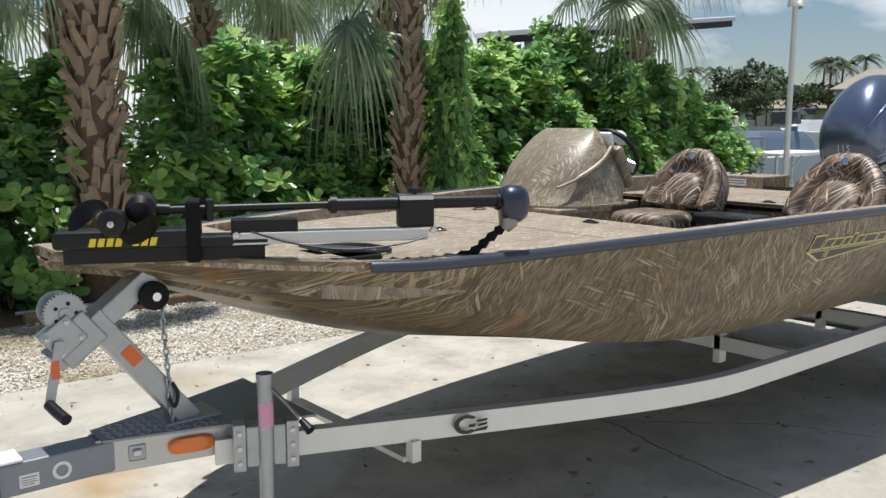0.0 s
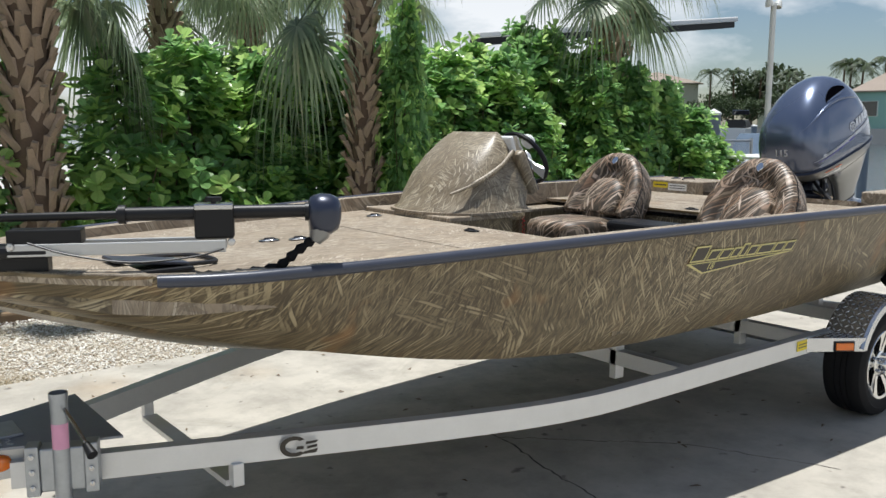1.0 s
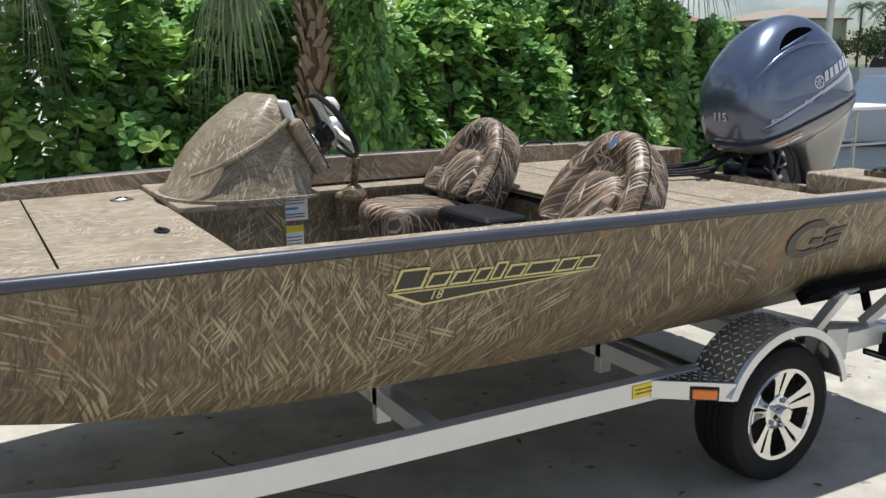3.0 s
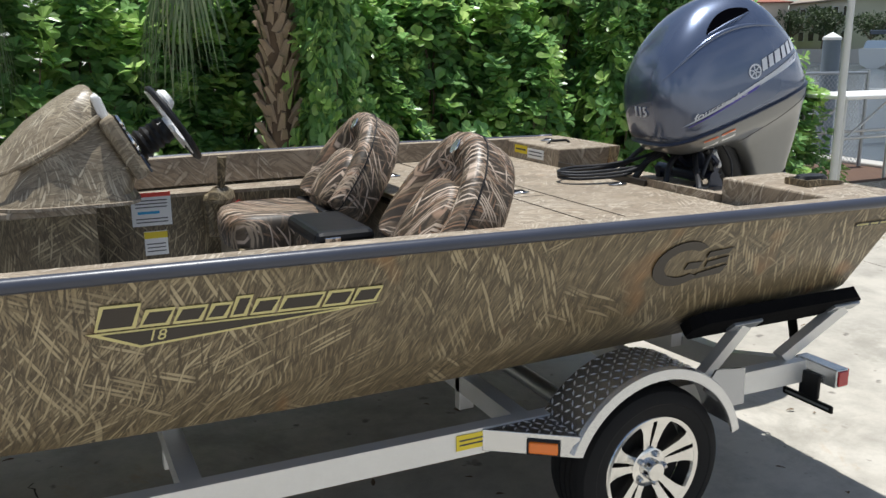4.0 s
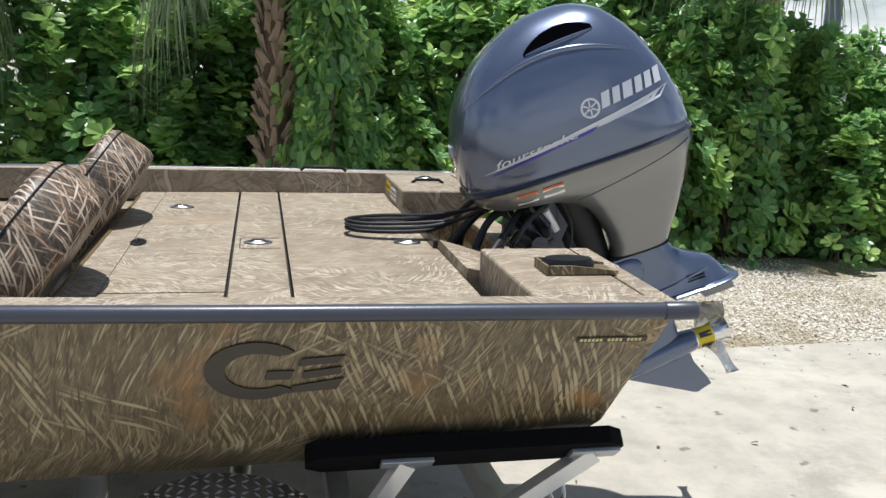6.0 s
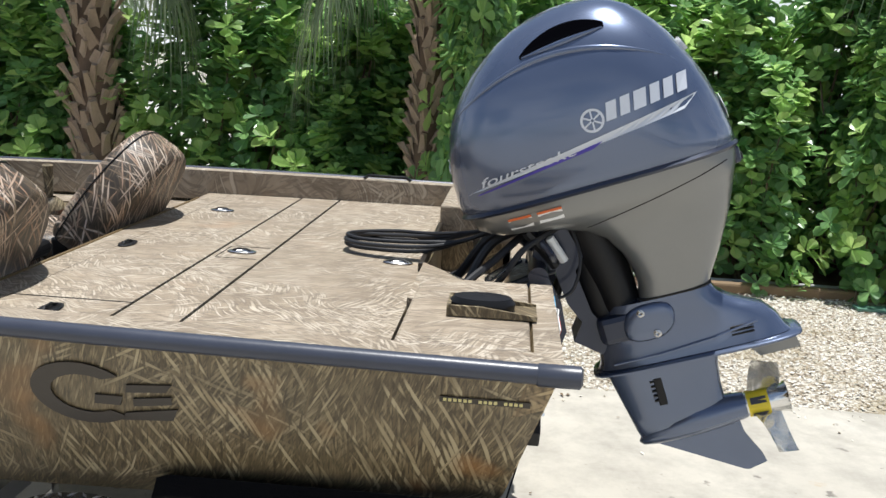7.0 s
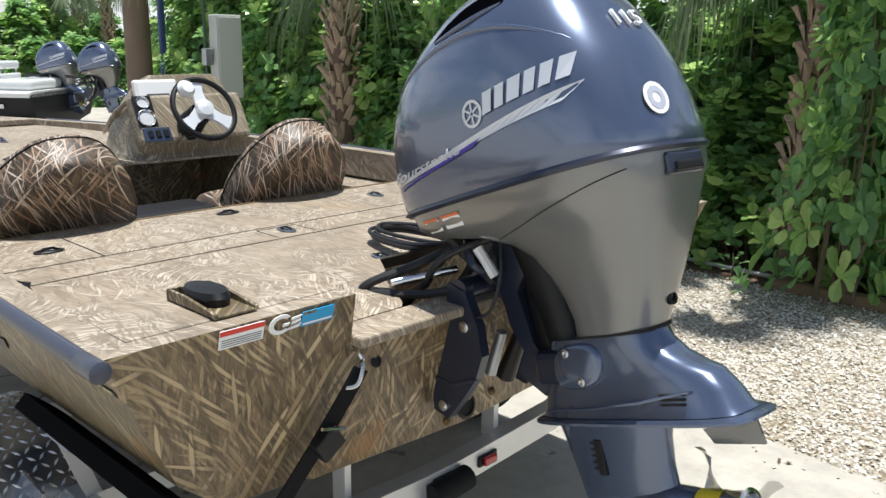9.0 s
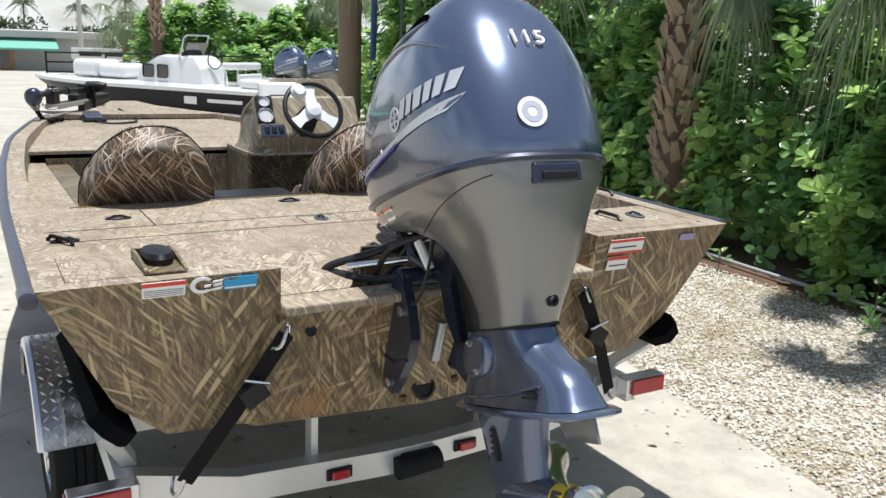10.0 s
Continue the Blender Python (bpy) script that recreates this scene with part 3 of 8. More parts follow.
mark(boat, Matrix.Translation((TX(1.108) + 0.003, -0.742, 1.108)) @ Matrix(((0, 0.25, 1, 0), (1, 0, 0, 0), (0, 0.97, -0.25, 0), (0, 0, 0, 1))), 0.085, M_label)


def hull_side(x, z):
    """A point on the port side of the hull."""
    kz, cy, cz, gy, gz = section(x)
    ky, kz2 = cy + 0.42 * (gy - cy), cz + 0.24 * (gz - cz)
    y = gy - (gz - z) / (gz - kz2) * (gy - ky) if z > kz2 else cy + (z - cz) / (kz2 - cz) * (ky - cy)
    return Vector((x, -y, z))


def side_frame(x, z):
    """A frame on the port side: u aft, v up, w outward."""
    p = hull_side(x, z)
    u = (hull_side(x + 0.2, z) - hull_side(x - 0.2, z)).normalized()
    v = (hull_side(x, z + 0.05) - hull_side(x, z - 0.05)).normalized()
    w = u.cross(v).normalized()
    v = w.cross(u)
    return Matrix.Translation(p + w * 0.002) @ Matrix((u, v, w)).transposed().to_4x4()


mark(boat, side_frame(-0.90, 0.972), 0.31, M_dkmark, 0.003)
# model decal: slanting gold-edged bars over a wedge, with the figures below
sf = side_frame(-2.28, 1.0)
bm, bd = bmesh.new(), bmesh.new()
xs = -0.385
for k, (w, h) in enumerate(((0.094, 0.072), (0.070, 0.050), (0.070, 0.048), (0.052, 0.048), (0.042, 0.062), (0.062, 0.048), (0.108, 0.048), (0.070, 0.048), (0.070, 0.048))):
    y0 = -0.022
    for b2, g, lo in ((bm, 0.0, 0.0), (bd, 0.008, 0.0012)):
        o = [(xs + g, y0 + g), (xs + w - g, y0 + g), (xs + w + 0.018 - g, y0 + h - g), (xs + 0.018 + g, y0 + h - g)]
        prism(b2, o, lo, 0.0014 + lo, sf)
    xs += w + 0.008
wedge = [(-0.405, -0.027), (0.335, -0.027), (-0.283, -0.082)]
prism(bm, wedge, 0.0, 0.0014, sf)
wedge2 = [(-0.370, -0.032), (0.215, -0.032), (-0.281, -0.074)]
prism(bd, wedge2, 0.0012, 0.0026, sf)
decal = part("model_decal", bm, M_gold, boat, "gold-edged model decal drawn as slanting bars")
part("decal_fill", bd, M_dkmark, decal)


def writing(text, m, size, material, parent, name="lettering", depth=0.0008, space=1.0, shear=0.0):
    cu = bpy.data.curves.new(name, "FONT")
    cu.body, cu.size, cu.extrude, cu.align_x, cu.align_y = text, size, depth, "CENTER", "CENTER"
    cu.space_character, cu.shear, cu.resolution_u = space, shear, 3
    cu.materials.append(material)
    ob = new(name, cu)
    ob.parent = parent
    base = parent.matrix_basis.inverted() if parent.type == "EMPTY" else Matrix()
    ob.matrix_parent_inverse = base
    ob.matrix_basis = m
    return ob


writing("18", sf @ pose(-0.245, -0.049, 0.0032), 0.045, M_gold, decal, shear=0.25)
f = side_frame(-0.105, 1.035)
plate = part("maker_plate", cube(-0.105, 0.070, -0.008, 0.008, 0, 0.0015, m=f), M_dkmark, boat, "narrow dark maker's strip")
for k in range(16):
    if k not in (6, 11):
        part("printed_bar", cube(-0.098 + 0.0098 * k, -0.0915 + 0.0098 * k, -0.0042, 0.0042, 0.0017, 0.0024, m=f), M_gold, plate)

# labels inside the cockpit on the starboard panel, facing port
px = (1, 0, 0)
sticker("warning_label", boat, (-2.395, 0.8405, 0.865), px, (0, 0, 1), 0.17, 0.15, M_label, [(0, 1, 0.87, 1, M_redink), (0.15, 0.7, 0.36, 0.44, M_cyan)] + [(0.1, 0.9, y, y + 0.03, M_ink) for y in (0.1, 0.2, 0.55, 0.65, 0.75)], label="white safety label with red header")
sticker("warning_label", boat, (-2.35, 0.8405, 0.73), px, (0, 0, 1), 0.10, 0.11, M_label, [(0, 1, 0.7, 0.98, M_yellow)] + [(0.1, 0.9, y, y + 0.04, M_ink) for y in (0.15, 0.3, 0.45)], label="white safety label with yellow header")
sticker("capacity_label", boat, (-0.363, 0.98, 1.075), (0, -1, 0), (0, 0, 1), 0.13, 0.042, M_yellow, [(0.1, 0.9, 0.4, 0.6, M_ink)], label="yellow capacity label on the stern locker")
sticker("capacity_label", boat, (-0.363, 0.845, 1.06), (0, -1, 0), (0, 0, 1), 0.16, 0.05, M_label, [(0.08, 0.92, 0.65, 0.75, M_ink), (0.08, 0.92, 0.3, 0.4, M_ink)], label="white label on the stern locker")
# transom fittings
M_bronze = plain("bronze_plug", (0.16, 0.10, 0.045), 0.45, metal=0.7, vary=0.3)
TRm = lambda y, z: Matrix.Translation((TX(z) + 0.001, y, z)) @ pose(0, 0, 0, 0, 75.4, 0)
part("drain_hole", lathe(bmesh.new(), [(0, 0), (0.04, 0), (0.042, 0.004), (0.032, 0.007), (0.03, 0.001), (0, 0.001)], TRm(-0.03, 0.655), 24), M_black, boat, smooth=True)
part("pump_outlet", lathe(bmesh.new(), [(0, 0.001), (0.012, 0.001), (0.013, 0.003), (0.016, 0.002), (0.017, 0)], TRm(-0.44, 0.925), 16), M_black, boat, smooth=True)
for y, z in ((-0.10, 0.625), (0.085, 0.665)):
    part("bolt", lathe(bmesh.new(), [(0, 0), (0.014, 0), (0.014, 0.004), (0.007, 0.01), (0, 0.01)], TRm(y, z), 12), M_bronze, boat, "bronze drain plug", smooth=True)
for y in (-0.52, 0.50):
    part("tie_down_eye", tube(bmesh.new(), [TRm(y, 0.955) @ Vector(p) for p in ((-0.025, 0, 0), (-0.02, 0, 0.025), (0, 0, 0.035), (0.02, 0, 0.025), (0.025, 0, 0))], 0.006, 8), M_chrome, boat, "steel stern eye", smooth=True)


# ---- helm console ----
M_gauge = plain("grey_gauge_dial", (0.62, 0.63, 0.64), 0.3, vary=0.3, scale=60)
console = thing("helm_console", (-2.72, 0.49, 1.085), "moulded camouflage helm console with gauges and steering wheel", "console")
prof = [(-3.00, -2.42, 0.345, 1.086), (-2.995, -2.42, 0.345, 1.10), (-2.965, -2.43, 0.33, 1.12), (-2.93, -2.41, 0.325, 1.19), (-2.87, -2.455, 0.305, 1.28), (-2.78, -2.49, 0.27, 1.37), (-2.685, -2.52, 0.235, 1.44), (-2.62, -2.535, 0.20, 1.48), (-2.58, -2.545, 0.175, 1.497)]


def sq(x0, x1, yc, w, z, pf=0.95, n=40):
    out = []
    for k in range(n):
        a = 2 * math.pi * k / n
        c, s = math.cos(a), math.sin(a)
        p = pf if c < 0 else 0.28
        out.append(((x0 + x1) / 2 + (x1 - x0) / 2 * math.copysign(abs(c) ** p, c), yc + w * math.copysign(abs(s) ** (0.9 if c < 0 else 0.3), s), z))
    return out


body = part("console_body", loft(bmesh.new(), [sq(a, b, 0.49, w, z) for a, b, w, z in prof]), M_console, console, smooth=40)
part("console_flange", loft(bmesh.new(), [sq(-3.015, -2.405, 0.49, 0.36, 1.086), sq(-3.015, -2.405, 0.49, 0.36, 1.098)]), M_deck, console, smooth=40)
part("moulded_ridge", tube(bmesh.new(), curve_pts([(-2.93, 0.24, 1.19), (-2.80, 0.205, 1.24), (-2.65, 0.185, 1.32), (-2.53, 0.215, 1.40)]), [0.008] * 8 + [0.014] * 9 + [0.012] * 8, 8), M_console, console, smooth=True)
DM = Matrix.Translation((-2.44, 0.0, 1.30)) @ pose(0, 0, 0, 0, 62, 0)
dash = part("dashboard", cube(-0.12, 0.13, 0.17, 0.78, -0.05, 0.012, bevel=0.02, m=DM), M_console, console)
for (u, y), r in (((-0.075, 0.225), 0.030), ((0.005, 0.225), 0.042)):
    g = part("gauge", lathe(bmesh.new(), [(0, 0.012), (r * 0.85, 0.012), (r, 0.022), (r * 1.08, 0.02), (r * 1.1, 0.008)], DM @ pose(u, y, 0.002), 24), M_chrome, console, "round chrome-ringed gauge", smooth=True)
    part("gauge_face", lathe(bmesh.new(), [(0, 0), (r * 0.84, 0), (r * 0.84, 0.001), (0, 0.001)], DM @ pose(u, y, 0.0145), 24), M_gauge, g)
part("gauge_surround", cube(-0.112, 0.050, 0.177, 0.275, 0.010, 0.0145, bevel=0.003, m=DM), M_black, console, "black instrument surround")
sw = part("switch_panel", cube(0.056, 0.128, 0.185, 0.325, 0.012, 0.018, bevel=0.003, m=DM), plain("blue_switch_panel", (0.03, 0.045, 0.085), 0.35), console, "dark blue rocker switch panel")
for k in range(3):
    part("switch", cube(0.07, 0.11, 0.205 + 0.04 * k, 0.23 + 0.04 * k, 0.018, 0.025, bevel=0.004, m=DM), M_black, sw)
SM = Matrix.Translation((-2.50, 0.33, 1.40)) @ pose(0, 0, 0, 0, 72, 0)
scr = part("fish_finder", cube(-0.085, 0.085, -0.115, 0.115, -0.03, 0.0, bevel=0.012, m=SM), M_white, console, "white covered fish-finder display")
part("screen_frame", cube(-0.07, 0.07, -0.10, 0.10, 0.0, 0.004, bevel=0.002, m=SM), M_label, scr)
part("printed_bar", cube(-0.01, 0.015, -0.06, 0.06, 0.004, 0.005, m=SM), M_ink, scr)
# steering wheel
M_brush = plain("brushed_bright_metal", (0.86, 0.86, 0.85), 0.38, metal=0.55, vary=0.08, bumps=0.05)
ax = Vector((0.85, 0, 0.53)).normalized()
WM = Matrix.Translation((-2.245, 0.43, 1.35)) @ ax.to_track_quat("Z", "Y").to_matrix().to_4x4()
wheel_ob = thing("steering_wheel", (-2.245, 0.43, 1.35), "black steering wheel with three polished spokes", "steering wheel")
part("rim", tube(bmesh.new(), [WM @ Vector((0.158 * math.cos(a), 0.158 * math.sin(a), 0)) for a in np.linspace(0, 2 * math.pi, 41)], 0.0135, 8, False), M_black, wheel_ob, smooth=True)
for a in (90, 215, 325):
    m = WM @ pose(0, 0, -0.01, 0, 0, a)
    part("spoke", loft(bmesh.new(), [[m @ Vector(p) for p in ((x, -w, -0.008), (x, w, -0.008), (x, w, 0.006), (x, -w, 0.006))] for x, w in ((0.03, 0.034), (0.09, 0.026), (0.155, 0.040))]), M_brush, wheel_ob)
part("hub", lathe(bmesh.new(), [(0, -0.03), (0.04, -0.03), (0.046, 0.0), (0.042, 0.02), (0.0, 0.026)], WM, 24), M_brush, wheel_ob, "polished hub cap", smooth=True)
part("power_knob", lathe(bmesh.new(), [(0, -0.01), (0.04, -0.01), (0.044, 0.01), (0.03, 0.03), (0, 0.034)], WM @ pose(-0.07, 0.10, 0.012), 20), M_white, wheel_ob, "white steering knob", smooth=True)
col = [(r, -0.03 - 0.014 * k) for k, r in enumerate((0.05, 0.05, 0.056, 0.048, 0.056, 0.05, 0.06, 0.052, 0.064, 0.055, 0.066, 0.06, 0.07))]
part("bellows", lathe(bmesh.new(), col[::-1], WM, 20), M_black, wheel_ob, "ribbed black column boot", smooth=20)

# throttle lever on the starboard panel
thr = thing("throttle_control", (-2.02, 0.80, 0.9), "side-mount throttle lever in camouflage print", "throttle")
part("control_box", cube(-2.09, -1.95, 0.74, 0.843, 0.80, 1.0, bevel=0.03), M_side, thr)
part("boot", lathe(bmesh.new(), [(0.05, -0.02), (0.062, 0.0), (0.055, 0.03), (0.03, 0.05)], pose(-2.02, 0.735, 0.985), 16), M_side, thr, smooth=True)
part("lever", tube(bmesh.new(), [(-2.02, 0.735, 1.0), (-2.015, 0.73, 1.08), (-2.01, 0.72, 1.17)], [0.016, 0.018, 0.022], 10), M_side, thr, smooth=True)
part("coil_lanyard", tube(bmesh.new(), [(-1.95 + 0.008 * math.cos(a), 0.73 + 0.008 * math.sin(a), 0.97 - 0.004 * a) for a in np.linspace(0, 60, 180)], 0.0025, 5), plain("red_coil_cord", (0.6, 0.02, 0.02), 0.4), thr, "red coiled safety lanyard")


# ---- seats ----
def seat(yc, name_label):
    ob = thing("helm_chair", (-1.8, yc, 0.86), name_label, "chair", "boat chairs")
    u = Vector((0.56, 0, 0.83)).normalized()
    nf = Vector((-u.z, 0, u.x))
    o = Vector((-1.64, yc, 0.975))
    P = lambda y, s, d: o + Vector((0, y, 0)) + u * s + nf * d
    H = 0.44

    # half-width at each height: square foot, sides drawn in to a narrow rounded top
    HW = ((0.0, 0.250), (0.04, 0.268), (0.30, 0.268), (0.50, 0.252), (0.70, 0.212), (0.85, 0.160), (0.95, 0.105), (0.99, 0.060), (1.0, 0.0))
    right = []
    for i in range(17):
        q = i / 16
        hh = q if q < 0.7 else 0.7 + 0.3 * math.sin((q - 0.7) / 0.3 * math.pi / 2)
        right.append((float(np.interp(hh, [h for h, _ in HW], [w for _, w in HW])), hh * H))
    loop = [(w, h) for w, h in right] + [(-w, h) for w, h in reversed(right[:-1])]

    def outline(k, d, sh=0.0):
        return [P(w * k, H / 2 + (h - H / 2) * (0.35 + 0.65 * k) + sh, d) for w, h in loop]
    shell = [(0.70, -0.105, 0), (0.90, -0.100, 0), (0.975, -0.080, 0), (1.0, -0.045, 0), (1.0, 0.020, 0), (0.975, 0.052, 0), (0.92, 0.068, -0.002), (0.84, 0.076, -0.012), (0.76, 0.074, -0.028), (0.68, 0.062, -0.045), (0.62, 0.042, -0.058), (0.57, 0.030, -0.065)]
    part("backrest", loft(bmesh.new(), [outline(*q) for q in shell]), M_seat, ob, "padded horseshoe backrest in camouflage vinyl", smooth=70)
    for d, k in ((0.038, 0.99),):
        ol = outline(k, d)
        part("piping", tube(bmesh.new(), [q + (q - P(0, H / 2, d)) * 0.006 for q in ol + ol[:1]], 0.0026, 6, False), M_black, ob, smooth=True)
    bm = bmesh.new()
    rings = []
    for d, k in ((0.01, 1.0), (0.04, 0.99), (0.060, 0.88), (0.072, 0.6), (0.076, 0.1)):
        rings.append([P(0.14 * k * math.copysign(abs(math.cos(a)) ** 0.75, math.cos(a)), 0.115 + 0.15 * k * math.copysign(abs(math.sin(a)) ** (0.9 if math.sin(a) > 0 else 0.6), math.sin(a)), d) for a in (2 * math.pi * i / 20 for i in range(20))])
    part("centre_pad", loft(bm, rings), M_seat, ob, "round camouflage centre pad", smooth=60)
    part("badge", lathe(bmesh.new(), [(0, 0), (0.02, 0), (0.018, 0.004), (0, 0.004)], Matrix.Translation(P(0, 0.365, 0.077)) @ nf.to_track_quat("Z", "Y").to_matrix().to_4x4() @ Matrix.Diagonal((1, 1.4, 1, 1)), 14), M_chrome, ob, "small silver badge")
    bm = bmesh.new()
    rings = []
    for z, k in ((0.84, 0.85), (0.85, 0.97), (0.90, 1.0), (0.95, 1.0), (0.978, 0.93), (0.990, 0.78), (0.986, 0.5), (0.978, 0.2)):
        rings.append([(-1.875 + 0.215 * k * math.copysign(abs(math.cos(a)) ** 0.6, math.cos(a)), yc + 0.02 + 0.215 * k * math.copysign(abs(math.sin(a)) ** 0.6, math.sin(a)), z) for a in (2 * math.pi * i / 28 for i in range(28))])
    part("cushion", loft(bm, rings), M_seat, ob, "plump camouflage vinyl cushion", smooth=60)
    part("seat_box", cube(-2.06, -1.66, yc - 0.18, yc + 0.21, 0.701, 0.86, bevel=0.01), M_side, ob)
    part("hinge_bracket", cube(-1.72, -1.66, yc - 0.20, yc + 0.20, 0.90, 0.99, bevel=0.01), M_black, ob)
    return ob


seat(-0.575, "camouflage vinyl helm seat with dark bolster on the port side")
seat(0.40, "camouflage vinyl helm seat with dark bolster beside the console")
arm = thing("storage_armrest", (-1.86, -0.21, 0.7), "black lidded storage armrest between the boat seats", "armrest")
part("bin", cube(-1.875, -1.68, -0.25, 0.12, 0.701, 0.95, bevel=0.03), M_seat, arm)
part("lid", cube(-1.89, -1.665, -0.265, 0.135, 0.945, 1.005, bevel=0.028, seg=3), M_black, arm, "black padded lid")
part("latch", cube(-1.86, -1.80, -0.273, -0.262, 0.962, 0.985, bevel=0.003), M_chrome, arm)


# ---- the outboard, built upright and then tilted and turned ----
MO = Matrix.Translation((0, 0.0, 1.1)) @ pose(0, 0, 0, 0, 0, -6) @ pose(0, 0, 0, 0, -20, 0)
motor = thing("outboard_motor", (0.1, 0, 1.0), "blue and pewter four-stroke outboard motor tilted up on the transom", "outboard motor")
M_navy = plain("dark_blue_casting", (0.028, 0.035, 0.060), 0.34, metal=0.4, vary=0.15, bumps=0.05, coat=0.4)
M_hose = plain("black_rubber_hose", (0.012, 0.012, 0.014), 0.5, vary=0.2)
# near-black without gloss: the shade inside the air intake, painted on the cowl
M_void = plain("intake_shade_black", (0.002, 0.002, 0.003), 0.95, vary=0.1, bumps=0)
M_void.node_tree.nodes["Principled BSDF"].inputs["Specular IOR Level"].default_value = 0
M_silver = plain("silver_decal", (0.62, 0.64, 0.68), 0.3, metal=0.3, vary=0.04, bumps=0.0)
M_violet = plain("violet_blue_decal", (0.05, 0.03, 0.33), 0.3, vary=0.04, bumps=0.0)


def ring_y(pts, z, n=44, back=None, yo=0.0):
    """A rounded cross-section from x0 to x1 with half-width w; p and back set how square front and rear are."""
    x0, x1, w, p = pts
    cx, rx = (x0 + x1) / 2, (x1 - x0) / 2
    out = []
    for k in range(n):
        a = 2 * math.pi * k / n
        c, s = math.cos(a), math.sin(a)
        q = p if c < 0 or back is None else back
        out.append(MO @ Vector((cx + rx * math.copysign(abs(c) ** q, c), yo + w * math.copysign(abs(s) ** q, s), z)))
    return out


COWL = [(-0.155, 0.640, 0.232, 0.52, 0.178), (-0.178, 0.648, 0.240, 0.52, 0.188), (-0.183, 0.645, 0.247, 0.52, 0.225), (-0.180, 0.632, 0.250, 0.52, 0.30), (-0.170, 0.614, 0.248, 0.53, 0.37), (-0.150, 0.592, 0.241, 0.54, 0.43), (-0.125, 0.567, 0.230, 0.56, 0.48),
        (-0.088, 0.542, 0.214, 0.58, 0.53), (-0.045, 0.512, 0.192, 0.61, 0.575), (0.0, 0.482, 0.168, 0.64, 0.61), (0.05, 0.45, 0.142, 0.68, 0.643), (0.10, 0.41, 0.11, 0.72, 0.668), (0.16, 0.365, 0.075, 0.78, 0.688), (0.22, 0.315, 0.035, 0.85, 0.698), (0.25, 0.285, 0.012, 0.9, 0.70)]
ROUND = 0.70      # how round the cowl's rear corners are
cw = part("cowl", loft(bmesh.new(), [ring_y(c[:4], c[4], back=max(ROUND, c[3])) for c in COWL]), M_blue, motor, "glossy metallic blue engine cowl", smooth=60)
CA = np.array(COWL)


def cowl_pt(x, z, out=0.002, side=-1):
    """The cowl's surface at the upright place (x, z), on one side."""
    x0, x1, w, p = (float(np.interp(z, CA[:, 4], CA[:, k])) for k in range(4))
    u = min(0.999, abs((x - (x0 + x1) / 2) / ((x1 - x0) / 2)))
    p = p if x < (x0 + x1) / 2 else max(ROUND, p)
    y = w * (1 - u ** (2 / p)) ** (p / 2)
    return MO @ Vector((x, side * (y + out), z))


def cowl_rear(y, z, out=0.002, front=False):
    x0, x1, w, p = (float(np.interp(z, CA[:, 4], CA[:, k])) for k in range(4))
    u = min(0.999, abs(y / w))
    p = p if front else max(ROUND, p)
    dx = (x1 - x0) / 2 * (1 - u ** (2 / p)) ** (p / 2)
    cx = (x0 + x1) / 2
    return MO @ Vector((cx - dx - out if front else cx + dx + out, y, z))


def strip(name, lo, hi, material, parent, side=-1, out=0.002, label=""):
    """A thin decal between two lines of (x, z), laid on the cowl's side."""
    bm = bmesh.new()
    n = 16
    rows = []
    for i in range(n + 1):
        t = i / n
        a = [(1 - t) * lo[0][k] + t * lo[1][k] for k in (0, 1)]
        b = [(1 - t) * hi[0][k] + t * hi[1][k] for k in (0, 1)]
        rows.append((bm.verts.new(cowl_pt(*a, out, side)), bm.verts.new(cowl_pt(*b, out, side))))
    for (a, b), (c, d) in zip(rows, rows[1:]):
        bm.faces.new((a, c, d, b) if side < 0 else (a, b, d, c))
    return part(name, bm, material, parent, label)


